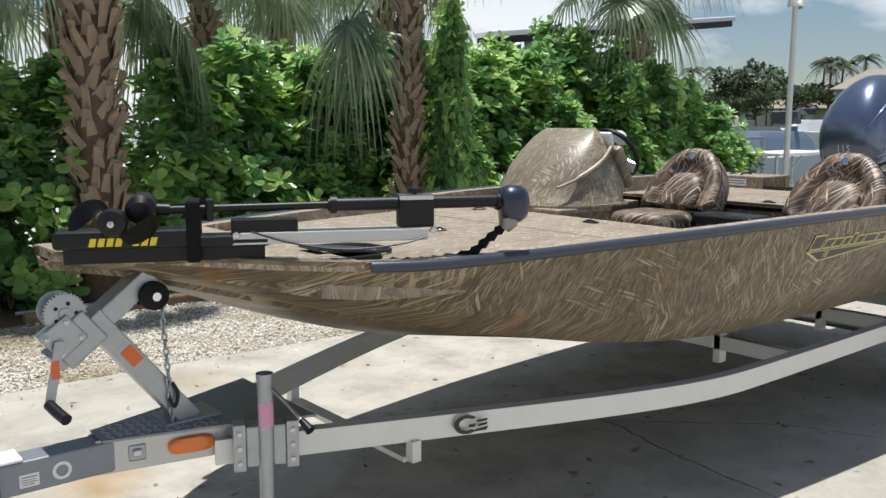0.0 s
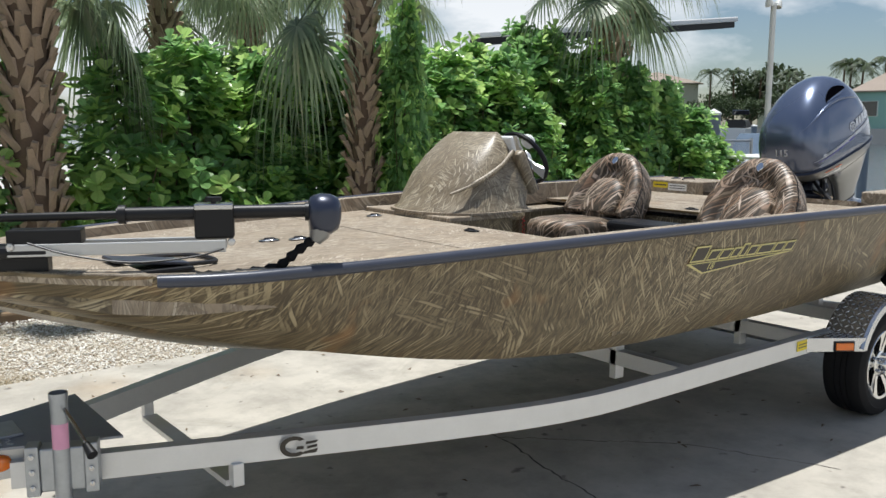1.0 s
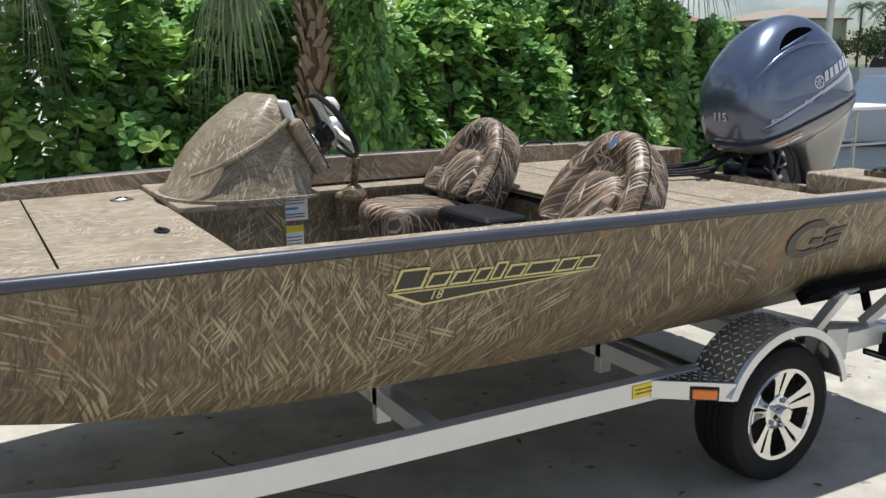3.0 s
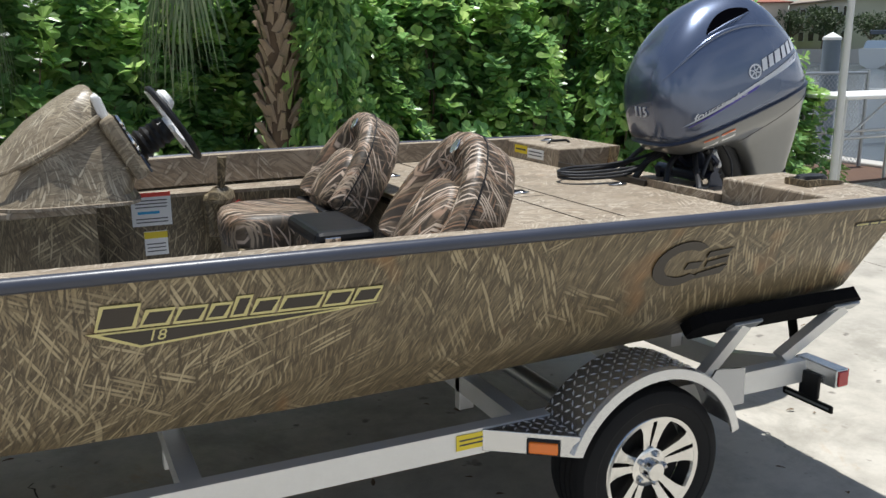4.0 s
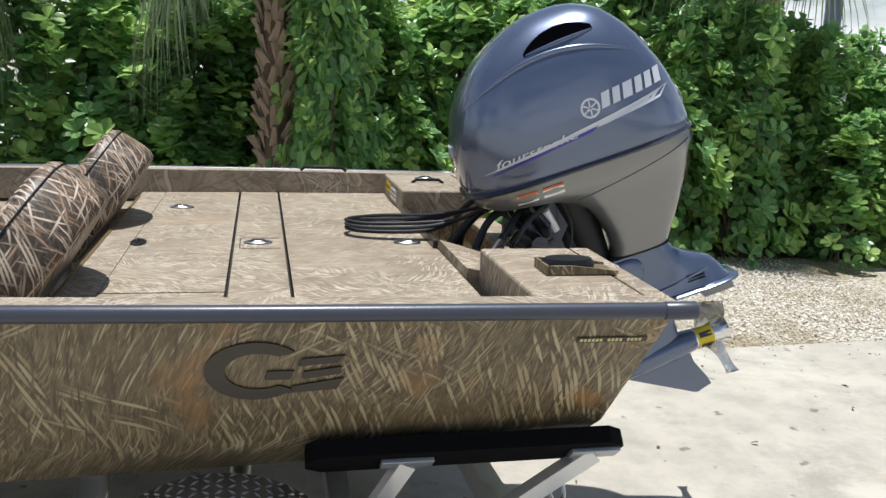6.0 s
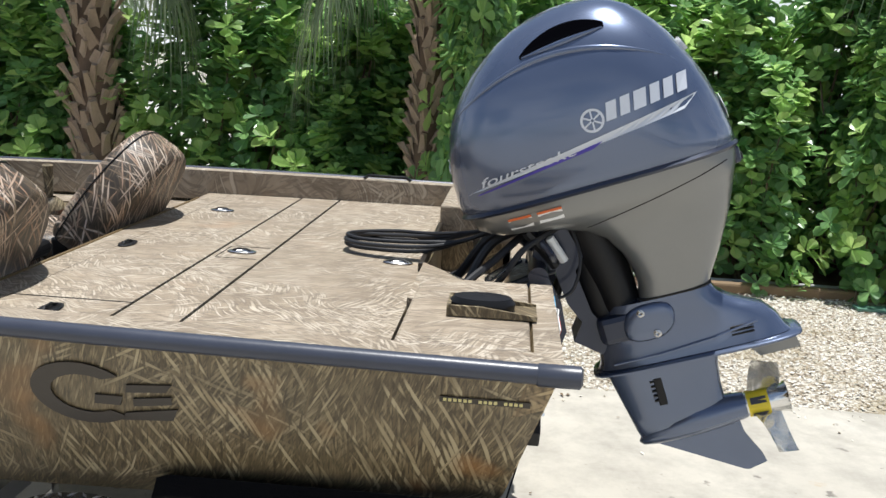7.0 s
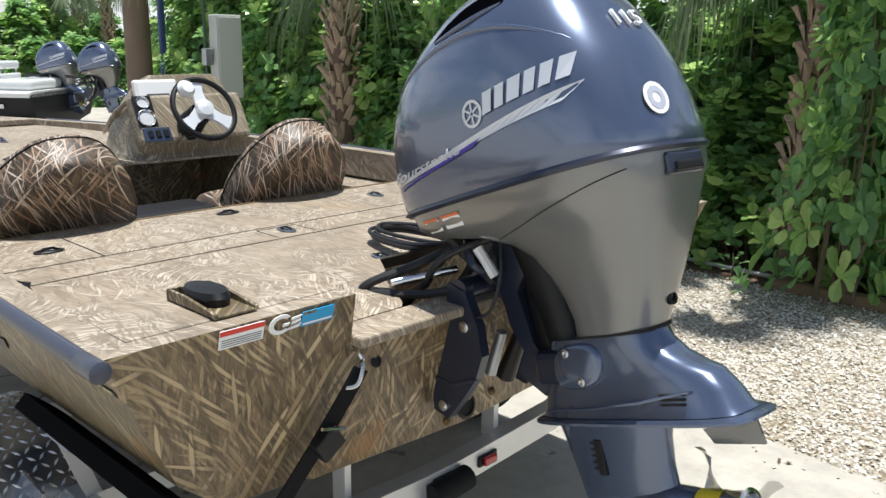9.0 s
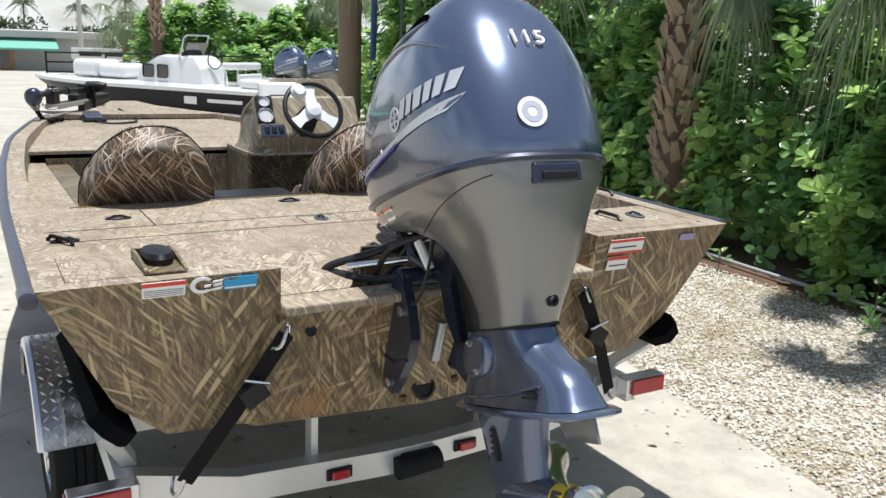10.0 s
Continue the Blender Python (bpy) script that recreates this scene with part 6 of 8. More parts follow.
sticker("yellow_label", trailer, (-1.675, -0.9365, 0.43), (1, 0, 0), (0, 0, 1), 0.10, 0.05, M_yellow, [(0.1, 0.9, 0.3, 0.4, M_ink), (0.1, 0.9, 0.6, 0.7, M_ink)], lift=0.002)
# tie-down straps from the stern eyes
M_web = plain("black_strap_webbing", (0.012, 0.012, 0.013), 0.8, vary=0.3, bumps=0.4, fine=200, gloss=0.12)
for s, p in ((-1, [(0.0, -0.53, 0.945), (-0.012, -0.573, 0.873), (-0.05, -0.662, 0.722), (-0.118, -0.79, 0.50)]), (1, [(0.0, 0.50, 0.945), (-0.012, 0.545, 0.873), (-0.05, 0.635, 0.722), (-0.118, 0.76, 0.50)])):
    st = thing("tie_down_strap", p[3], "black ratchet strap hooked from stern eye to trailer", "strap", "transom straps")
    rings = []
    for q in curve_pts(p, 4):
        rings.append([q + Vector((0.02, a * 0.86, a * 0.5 * s)) for a in (-0.024, 0.024)] + [q + Vector((0.016, a * 0.86, a * 0.5 * s)) for a in (0.024, -0.024)])
    part("webbing", loft(bmesh.new(), rings), M_web, st)
    c = (Vector(p[1]) + Vector(p[2])) / 2
    bk = part("buckle", cube(-0.01, 0.02, -0.036, 0.036, -0.03, 0.03, bevel=0.004, m=Matrix.Translation(c + Vector((0.025, 0, -0.02))) @ pose(0, 0, 0, s * -32, 0, 0)), M_black, st, "black cam buckle")
    part("buckle_bar", tube(bmesh.new(), [c + Vector((0.048, -s * 0.04, 0.01)), c + Vector((0.048, s * 0.03, 0.03))], 0.005, 6), M_chrome, bk)
    part("hook", tube(bmesh.new(), curve_pts([Vector(p[0]), Vector(p[0]) + Vector((0.025, 0, 0.015)), Vector(p[0]) + Vector((0.03, s * 0.02, -0.03)), Vector(p[1]) + Vector((0.015, 0, 0.03))], 5), 0.006, 7), M_steel, st, smooth=True)
    part("hook", tube(bmesh.new(), curve_pts([Vector(p[3]) + Vector((0.02, 0, 0.01)), Vector(p[3]) + Vector((0.02, s * 0.02, -0.03)), Vector(p[3]) + Vector((-0.01, s * 0.03, -0.035)), Vector(p[3]) + Vector((-0.03, s * 0.02, 0))], 5), 0.006, 7), M_steel, st, smooth=True)

# ---- trolling motor folded along the port bow edge ----
tm = thing("trolling_motor", (-5.1, -0.36, 1.105), "black bow-mount trolling motor folded flat on the foredeck", "trolling motor")
A, B = Vector((-5.5, -0.150, 0)), Vector((-4.21, -0.801, 0))
TD = (B - A).normalized()
TN = Vector((TD.y, -TD.x, 0))          # towards the outside, port and forward
if TN.y > 0:
    TN = -TN
TL = lambda x, z, o=0.0: A + TD * ((x + 5.5) / TD.x) + TN * o + Vector((0, 0, z))
TMm = lambda x, z: Matrix.Translation(TL(x, z)) @ Matrix((TD, -TN, Vector((0, 0, 1)))).transposed().to_4x4()
bs = part("mount_base", cube(0, 0.40, -0.055, 0.055, 0.008, 0.062, bevel=0.014, m=TMm(-5.5, 1.150)), M_black, tm, "black deck mount base with yellow name bar")
for k in range(8):
    if k != 4:
        part("name_block", prism(bmesh.new(), [(0.10 + 0.024 * k, 0.018), (0.118 + 0.024 * k, 0.018), (0.124 + 0.024 * k, 0.042), (0.106 + 0.024 * k, 0.042)], -0.0562, -0.0572, TMm(-5.5, 1.150) @ pose(0, 0, 0, 90, 0, 0) @ Matrix.Scale(-1, 4, (0, 0, 1))), M_yellow, bs, "yellow slanting block")
part("bow_mount_ramp", cube(0.36, 0.62, -0.05, 0.05, 0.004, 0.040, bevel=0.015, m=TMm(-5.5, 1.150)), M_black, tm)
part("base_rail", cube(0.02, 0.60, 0.0, 0.05, -0.040, 0.016, m=TMm(-5.5, 1.150)), M_black, tm)
part("channel", cube(0.50, 0.70, -0.035, 0.035, 0.04, 0.085, bevel=0.004, m=TMm(-5.5, 1.150)), M_black, tm)
for o in (0.045, -0.045):
    part("lift_arm", cube(0, 0.60, -0.004, 0.004, -0.018, 0.018, bevel=0.003, m=TMm(-5.05, 1.178) @ pose(0, -o, 0)), M_mill, tm, "silver flat lift arm")
for x in (-5.04, -4.50):
    part("pivot_bolt", lathe(bmesh.new(), [(0, 0), (0.012, 0), (0.010, 0.006), (0, 0.007)], Matrix.Translation(TL(x, 1.19, 0.05)) @ TN.to_track_quat("Z", "Y").to_matrix().to_4x4(), 14), M_steel, tm, smooth=True)
part("thin_shaft", tube(bmesh.new(), [TL(-5.24, 1.266), TL(-4.76, 1.272)], 0.0125, 12), M_black, tm, smooth=True)
part("thick_shaft", tube(bmesh.new(), [TL(-4.79, 1.272), TL(-4.30, 1.275)], 0.021, 14), M_black, tm, smooth=True)
for x in (-4.785, -4.305):
    part("collar", tube(bmesh.new(), [TL(x, 1.272), TL(x + 0.018, 1.272)], 0.028, 16), M_black, tm, smooth=True)
part("shaft_mount", cube(0, 0.115, -0.03, 0.03, -0.075, 0.028, bevel=0.008, m=TMm(-4.595, 1.272)), M_black, tm)
part("clamp_plate", cube(0, 0.112, -0.032, 0.032, 0.012, 0.030, bevel=0.004, m=TMm(-4.594, 1.272)), M_steel, tm, "bright clamp plate")
kn = part("clamp_knob", tube(bmesh.new(), [TL(-4.545, 1.295), TL(-4.545, 1.312)], 0.008, 8), M_black, tm)
part("knob_top", lathe(bmesh.new(), [(0, 0), (0.026, 0.0), (0.026, 0.012), (0, 0.014)], Matrix.Translation(TL(-4.545, 1.308)), 6), M_black, kn)
hd = part("control_head", loft(bmesh.new(), [[TL(-4.295 + dx, 1.272 + r * math.cos(a) * (1 if math.cos(a) > 0 else 1.35), r * math.sin(a)) for a in (2 * math.pi * k / 20 for k in range(20))] for dx, r in ((0.0, 0.03), (0.006, 0.046), (0.03, 0.055), (0.06, 0.053), (0.08, 0.042), (0.088, 0.02))]), M_navy, tm, "rounded dark blue control head", smooth=50)
part("head_skirt", tube(bmesh.new(), [TL(-4.262, 1.235), TL(-4.268, 1.20), TL(-4.28, 1.180)], [0.04, 0.032, 0.02], 14), M_pewter, hd, smooth=True)
part("lower_motor", tube(bmesh.new(), [TL(-5.28, 1.275, -0.10), TL(-5.28, 1.275, -0.04), TL(-5.28, 1.272, 0.04), TL(-5.28, 1.268, 0.05)], [0.03, 0.044, 0.044, 0.03], 18), M_black, tm, "black cylindrical lower motor", smooth=True)
part("motor_strut", tube(bmesh.new(), [TL(-5.28, 1.272), TL(-5.21, 1.267)], 0.018, 12), M_black, tm, smooth=True)
pm = Matrix.Translation(TL(-5.345, 1.240, 0.085)) @ TN.to_track_quat("Z", "Y").to_matrix().to_4x4()
ph = part("prop_hub", lathe(bmesh.new(), [(0, -0.05), (0.036, -0.05), (0.042, 0.0), (0.036, 0.02), (0.012, 0.024), (0.012, 0.032), (0, 0.034)], pm, 24), M_black, tm, "black trolling propeller hub", smooth=40)
part("prop_nut", lathe(bmesh.new(), [(0, 0.03), (0.010, 0.03), (0.010, 0.042), (0, 0.044)], pm, 8), M_steel, ph)
for a0 in (125, 305):
    bm = bmesh.new()
    rows = []
    for i in range(8):
        t = i / 7
        r = 0.035 + 0.085 * t
        row = []
        for j in range(5):
            u = j / 4 - 0.5
            ang = radians(a0 + 55 * t) + u * 1.1 * math.sin(math.pi * (0.18 + 0.75 * t)) ** 0.8
            row.append(bm.verts.new(pm @ Vector((r * math.cos(ang), r * math.sin(ang), u * 0.03 - 0.01))))
        rows.append(row)
    for a, b in zip(rows, rows[1:]):
        for j in range(4):
            bm.faces.new((a[j], a[j + 1], b[j + 1], b[j]))
    bmesh.ops.solidify(bm, geom=bm.faces[:], thickness=0.004)
    part("prop_blade", bm, M_black, ph, "curved black weedless blade", smooth=50)
part("hold_strap", cube(-0.02, 0.02, -0.062, 0.062, 0.0, 0.185, bevel=0.008, m=TMm(-5.15, 1.112)), M_web, tm, "black hold-down strap")
part("strap_buckle", cube(0.035, 0.06, -0.03, 0.03, 0.12, 0.185, bevel=0.006, m=TMm(-5.15, 1.112)), M_black, tm)
part("power_cable", tube(bmesh.new(), curve_pts([TL(-4.28, 1.19, 0.0), TL(-4.33, 1.15, 0.01), TL(-4.38, 1.105, 0.0), TL(-4.46, 1.085, -0.02), TL(-4.54, 1.082, 0.0), TL(-4.62, 1.08, -0.03)], 6), [0.010 + 0.004 * (k % 3) for k in range(31)], 8), M_web, tm, "black sleeved power cable lying on the deck", smooth=True)
part("pull_rope", tube(bmesh.new(), curve_pts([TL(-5.0, 1.20, 0.05), TL(-4.9, 1.165, 0.06), TL(-4.75, 1.14, 0.07), TL(-4.6, 1.15, 0.06), TL(-4.52, 1.17, 0.05)], 5), 0.003, 6), M_black, tm, smooth=True)
fp = thing("foot_pedal", (-4.5, -0.45, 1.063), "black trolling foot pedal lying on the foredeck", "foot pedal")
part("pedal_base", cube(-4.80, -4.53, -0.44, -0.28, 1.064, 1.085, bevel=0.008), M_black, fp)
part("pedal_plate", cube(-0.12, 0.12, -0.06, 0.06, -0.006, 0.006, bevel=0.004, m=pose(-4.66, -0.36, 1.105, 0, 7, 0)), M_rail, fp, "ribbed grey treadle")
part("pedal_cord", tube(bmesh.new(), curve_pts([(-4.55, -0.36, 1.08), (-4.4, -0.30, 1.072), (-4.45, -0.1, 1.072), (-4.8, -0.05, 1.072), (-5.0, -0.12, 1.12)], 6), 0.008, 7), M_hose, fp, smooth=True)


# ---- pavement, gravel bed, soil ----
EDGE = [(-11.5, 2.6), (-6.0, 2.42), (-4.5, 2.38), (-2.8, 2.30), (-0.85, 1.86), (0.4, 1.70), (1.9, 1.66), (3.4, 1.74), (GROUND_END, 1.9)]
edge_y = lambda x: float(np.interp(x, [e[0] for e in EDGE], [e[1] for e in EDGE]))
pav = part("pavement", prism(bmesh.new(), [(-11.5, -300), (GROUND_END, -300)] + EDGE[::-1], -0.5, 0.0), M_concrete)
tagged(pav, "pale stained concrete yard slab with a hairline crack", "pavement", kind="structure")
M_crack = plain("crack_dirt", (0.05, 0.045, 0.04), 0.95)


def ribbon(name, pts, w, z, material, seed=1, parent=None):
    r = random.Random(seed)
    bm = bmesh.new()
    prev = None
    p = curve_pts([(x, y, z) for x, y in pts], 14)
    for i, q in enumerate(p):
        d = (p[min(i + 1, len(p) - 1)] - p[max(i - 1, 0)]).normalized()
        nrm = Vector((-d.y, d.x, 0))
        q = q + nrm * r.uniform(-0.012, 0.012)
        k = w * r.uniform(0.4, 1.2)
        cur = (bm.verts.new(q - nrm * k), bm.verts.new(q + nrm * k))
        if prev:
            bm.faces.new((prev[0], cur[0], cur[1], prev[1]))
        prev = cur
    return part(name, bm, material, parent)


ribbon("hairline_crack", [(-2.9, 0.3), (-2.85, -0.05), (-2.95, -0.5), (-3.02, -1.0), (-3.1, -1.8), (-3.2, -3.0)], 0.0045, 0.0012, M_crack, 2, pav)
ribbon("hairline_crack", [(-2.85, -0.05), (-2.55, -0.35), (-2.2, -0.7), (-1.9, -1.3)], 0.003, 0.0012, M_crack, 3, pav)
ribbon("slab_joint", [(3.0, 1.6), (2.9, -2), (2.8, -8)], 0.006, 0.0012, M_crack, 4, pav)
ribbon("slab_joint", [(-8.0, 2.4), (-8.0, -2), (-8.05, -12)], 0.008, 0.0012, M_crack, 5, pav)


def gravel_mat():
    m, n, l, b, tc = blank("shell_gravel_bed")
    v = n.new("ShaderNodeTexVoronoi")
    v.inputs["Scale"].default_value = 46
    l.new(tc.outputs["Object"], v.inputs["Vector"])
    sep = n.new("ShaderNodeSeparateColor")
    l.new(v.outputs["Color"], sep.inputs["Color"])
    col = ramp(n, l, sep.outputs["Red"], (0.0, (0.22, 0.17, 0.11)), (0.3, (0.46, 0.40, 0.31)), (0.7, (0.60, 0.55, 0.46)), (1.0, (0.70, 0.67, 0.6)))
    gap = ramp(n, l, v.outputs["Distance"], (0.35, 0.0), (0.70, 0.6))
    col = mixc(n, l, gap, col, (0.10, 0.08, 0.055))
    patch = noise_tex(n, l, tc.outputs["Object"], 0.9, 5, 0.7)
    col = mixc(n, l, ramp(n, l, patch, (0.50, 0.0), (0.66, 0.8)), col, (0.24, 0.19, 0.10))
    l.new(col, b.inputs["Base Color"])
    b.inputs["Roughness"].default_value = 0.9
    bump(n, l, b, maths(n, l, "SUBTRACT", 1.0, v.outputs["Distance"]), 0.8, 0.012)
    return m


M_gravel = gravel_mat()
bed = part("gravel_bed", prism(bmesh.new(), [(x, y + 0.001) for x, y in EDGE] + [(GROUND_END, 4.1), (-11.5, 4.1)], -0.5, -0.012), M_gravel)
tagged(bed, "white shell gravel strip beside the slab", "gravel", kind="structure")
M_soil = plain("red_mulch_soil", (0.13, 0.075, 0.05), 0.95, vary=0.45, scale=5, bumps=1.0, fine=55)
tagged(part("ground", prism(bmesh.new(), [(-11.5, 4.101), (GROUND_END, 4.101), (GROUND_END, 6.6), (-11.5, 6.6)], -0.5, -0.008), M_soil), "reddish mulch under the hedge", "ground", kind="structure")
M_lot = plain("bright_back_lot", (0.52, 0.50, 0.46), 0.9, vary=0.2, scale=1.5, bumps=0.3)
tagged(part("back_lot", prism(bmesh.new(), [(-11.5, 6.601), (GROUND_END, 6.601), (GROUND_END, 400), (-11.5, 400)], -0.5, -0.008), M_lot), "sun-bleached paved lot behind the hedge", "ground", kind="structure")
# the open yard to the west falls gently away to the street
yard = part("yard", prism(bmesh.new(), [(-11.501, -0.002), (-11.501, -3), (-600, -3), (-600, -1.25), (-60, -1.15), (-24, -0.30)], -400, 300, XZ), M_concrete)
tagged(yard, "bright open concrete yard falling towards the street", "pavement", kind="structure")


def leafy(name, base, light, rough=0.38, through_light=0.35, yellow=None):
    """Foliage: tone differs from leaf to leaf and plant to plant, and some light passes through."""
    m, n, l, b, tc = blank(name)
    geo = n.new("ShaderNodeNewGeometry")
    info = n.new("ShaderNodeObjectInfo")
    rnd = geo.outputs["Random Per Island"]
    stops = [(0.0, tuple(c * 0.55 for c in base)), (0.45, base), (0.78, light)]
    if yellow:
        stops.append((1.0, yellow))
    col = ramp(n, l, rnd, *stops)
    col = mixc(n, l, maths(n, l, "MULTIPLY", info.outputs["Random"], 0.15), col, tuple(c * 0.7 for c in base))
    vein = noise_tex(n, l, tc.outputs["Object"], 60, 3)
    col = mixc(n, l, maths(n, l, "MULTIPLY", vein, 0.3), col, tuple(c * 0.6 for c in base))
    l.new(col, b.inputs["Base Color"])
    b.inputs["Roughness"].default_value = rough
    tr = n.new("ShaderNodeBsdfTranslucent")
    l.new(mixc(n, l, 0.6, col, light), tr.inputs["Color"])
    mx = n.new("ShaderNodeMixShader")
    mx.inputs["Fac"].default_value = through_light
    l.new(b.outputs["BSDF"], mx.inputs[1])
    l.new(tr.outputs["BSDF"], mx.inputs[2])
    l.new(mx.outputs["Shader"], n["Material Output"].inputs["Surface"])
    return m


M_leaf = leafy("hedge_leaf", (0.19, 0.375, 0.150), (0.34, 0.57, 0.21), 0.24, 0.54)
M_young = leafy("young_hedge_leaf", (0.37, 0.60, 0.18), (0.53, 0.74, 0.25), 0.26, 0.58, (0.66, 0.79, 0.31))
M_frond = leafy("palm_frond", (0.17, 0.235, 0.135), (0.34, 0.42, 0.25), 0.32, 0.55, (0.40, 0.41, 0.26))
M_far = leafy("far_foliage", (0.045, 0.075, 0.03), (0.09, 0.13, 0.05), 0.6, 0.2)
M_twig = plain("grey_twig_bark", (0.17, 0.13, 0.09), 0.85, vary=0.3, bumps=0.5)
M_boot = plain("palm_boot_bark", (0.42, 0.315, 0.225), 0.9, vary=0.4, scale=12, bumps=0.8, fine=90)
M_trunk = plain("palm_trunk_fibre", (0.15, 0.10, 0.065), 0.95, vary=0.5, scale=10, bumps=0.9)


def raw(name, verts, faces, material, parent=None, smooth=False):
    me = bpy.data.meshes.new(name)
    me.from_pydata(verts, [], faces)
    me.materials.append(material)
    me.update()
    ob = new(name, me)
    if parent:
        ob.parent = parent
        if parent.type == "EMPTY":
            ob.matrix_parent_inverse = parent.matrix_basis.inverted()
    return ob


def unit(a):
    return a / np.maximum(1e-9, np.linalg.norm(a, axis=-1, keepdims=True))


def leaf_arrays(pos, axis, nrm, length, width):
    """Obovate leaves, folded a little along the midrib: two quads each."""
    axis = unit(axis)
    side = unit(np.cross(nrm, axis))
    up = np.cross(axis, side)
    L, W = length[:, None], width[:, None]
    b = pos
    l1, r1 = (pos + axis * L * 0.36 + k * side * W * 0.28 + up * W * 0.08 for k in (1, -1))
    l2, r2 = (pos + axis * L * 0.70 + k * side * W * 0.50 + up * W * 0.13 - up * L * 0.03 for k in (1, -1))
    l3, r3 = (pos + axis * L * 0.93 + k * side * W * 0.34 + up * W * 0.08 - up * L * 0.08 for k in (1, -1))
    t = pos + axis * L - up * L * 0.10
    v = np.stack([b, l1, l2, l3, t, r3, r2, r1], 1).reshape(-1, 3)
    k = np.arange(len(pos))[:, None] * 8
    f = np.concatenate([k + np.array([[0, 4, 3, 2, 1]]), k + np.array([[0, 7, 6, 5, 4]])])
    return v, f


def shrub(seed, h, half_x=0.64, half_y=0.50, rosettes=270):
    """A broad-leaved hedge shrub at the origin: stems, and leaves in rosettes at the twig ends."""
    rg = np.random.default_rng(seed)
    ob = thing("hedge_shrub", (0, 0, 0), "broad-leaved green hedge shrub with leaves in rosettes", "shrub", "hedge shrubs")
    ph = rg.uniform(0, 2 * math.pi, rosettes)
    zz = rg.uniform(0.02, 1, rosettes) ** 0.85
    depth = rg.uniform(0.25, 1.0, rosettes) ** 0.5
    # broad at the foot and drawn in towards an uneven top
    bulge = (1.20 - 0.76 * zz) * np.sqrt(np.clip(1 - np.clip((zz - 0.80) / 0.22, 0, 1) ** 2, 0.03, 1))
    bulge *= 1 + 0.34 * np.sin(3 * ph + seed) * np.cos(9 * zz + seed + 2 * ph) + rg.normal(0, 0.13, rosettes)
    rad = depth * bulge
    c = np.stack([np.sign(np.cos(ph)) * np.abs(np.cos(ph)) ** 0.7 * rad * half_x, np.sign(np.sin(ph)) * np.abs(np.sin(ph)) ** 0.7 * rad * half_y, zz * h * (0.96 + 0.1 * depth * np.sin(4 * ph + seed))], 1)
    out = unit(np.stack([np.cos(ph) * 0.9, np.sin(ph) * 0.9, 0.55 + 0.9 * zz ** 2], 1) + rg.normal(0, 0.25, (rosettes, 3)))
    n_leaf = 8
    pos, axis, nrm, ln = [], [], [], []
    ref = unit(np.cross(out, rg.normal(0, 1, (rosettes, 3))))
    ref2 = np.cross(out, ref)
    for k in range(n_leaf):
        a = 2.4 * k + rg.uniform(-0.3, 0.3, rosettes)
        radial = ref * np.cos(a)[:, None] + ref2 * np.sin(a)[:, None]
        spread = 0.70 + 0.55 * (k / n_leaf)
        ax = unit(radial * spread + out * (0.75 - 0.50 * k / n_leaf) + rg.normal(0, 0.12, (rosettes, 3)))
        pos.append(c - out * (0.014 * k))
        axis.append(ax)
        nrm.append(unit(out + radial * -0.35 + np.array([0, 0, 0.8]) + rg.normal(0, 0.28, (rosettes, 3))))
        ln.append(rg.uniform(0.125, 0.185, rosettes) * (0.65 + 0.45 * k / n_leaf))
    pos, axis, nrm, ln = (np.concatenate(q) for q in (pos, axis, nrm, ln))
    # the youngest rosettes, at the outside, are lime green
    young = np.tile((depth > 0.62) & (rg.uniform(0, 1, rosettes) < 0.38), n_leaf)
    for pick, mat, word in ((~young, M_leaf, "glossy dark green rounded leaves in rosettes"), (young, M_young, "lime green young leaves in rosettes")):
        grow = ln[pick] * (1.0 if mat is M_leaf else 1.08)
        v, f = leaf_arrays(pos[pick] + (0 if mat is M_leaf else 0.05) * np.tile(out, (n_leaf, 1))[pick], axis[pick], nrm[pick], grow, grow * 0.70)
        tagged(raw("leaves", v.tolist(), f.tolist(), mat, ob), word, kind="stuff")
    bm = bmesh.new()
    for i in range(9):
        t = c[rg.integers(rosettes)]
        b0 = np.array([rg.uniform(-0.2, 0.2), rg.uniform(-0.15, 0.15), 0])
        midp = (b0 + t) / 2 + rg.normal(0, 0.08, 3)
        tube(bm, [tuple(b0), tuple(midp), tuple(t)], [0.016, 0.011, 0.005], 6)
    tagged(part("branching", bm, M_twig, ob), kind="stuff")
    return ob


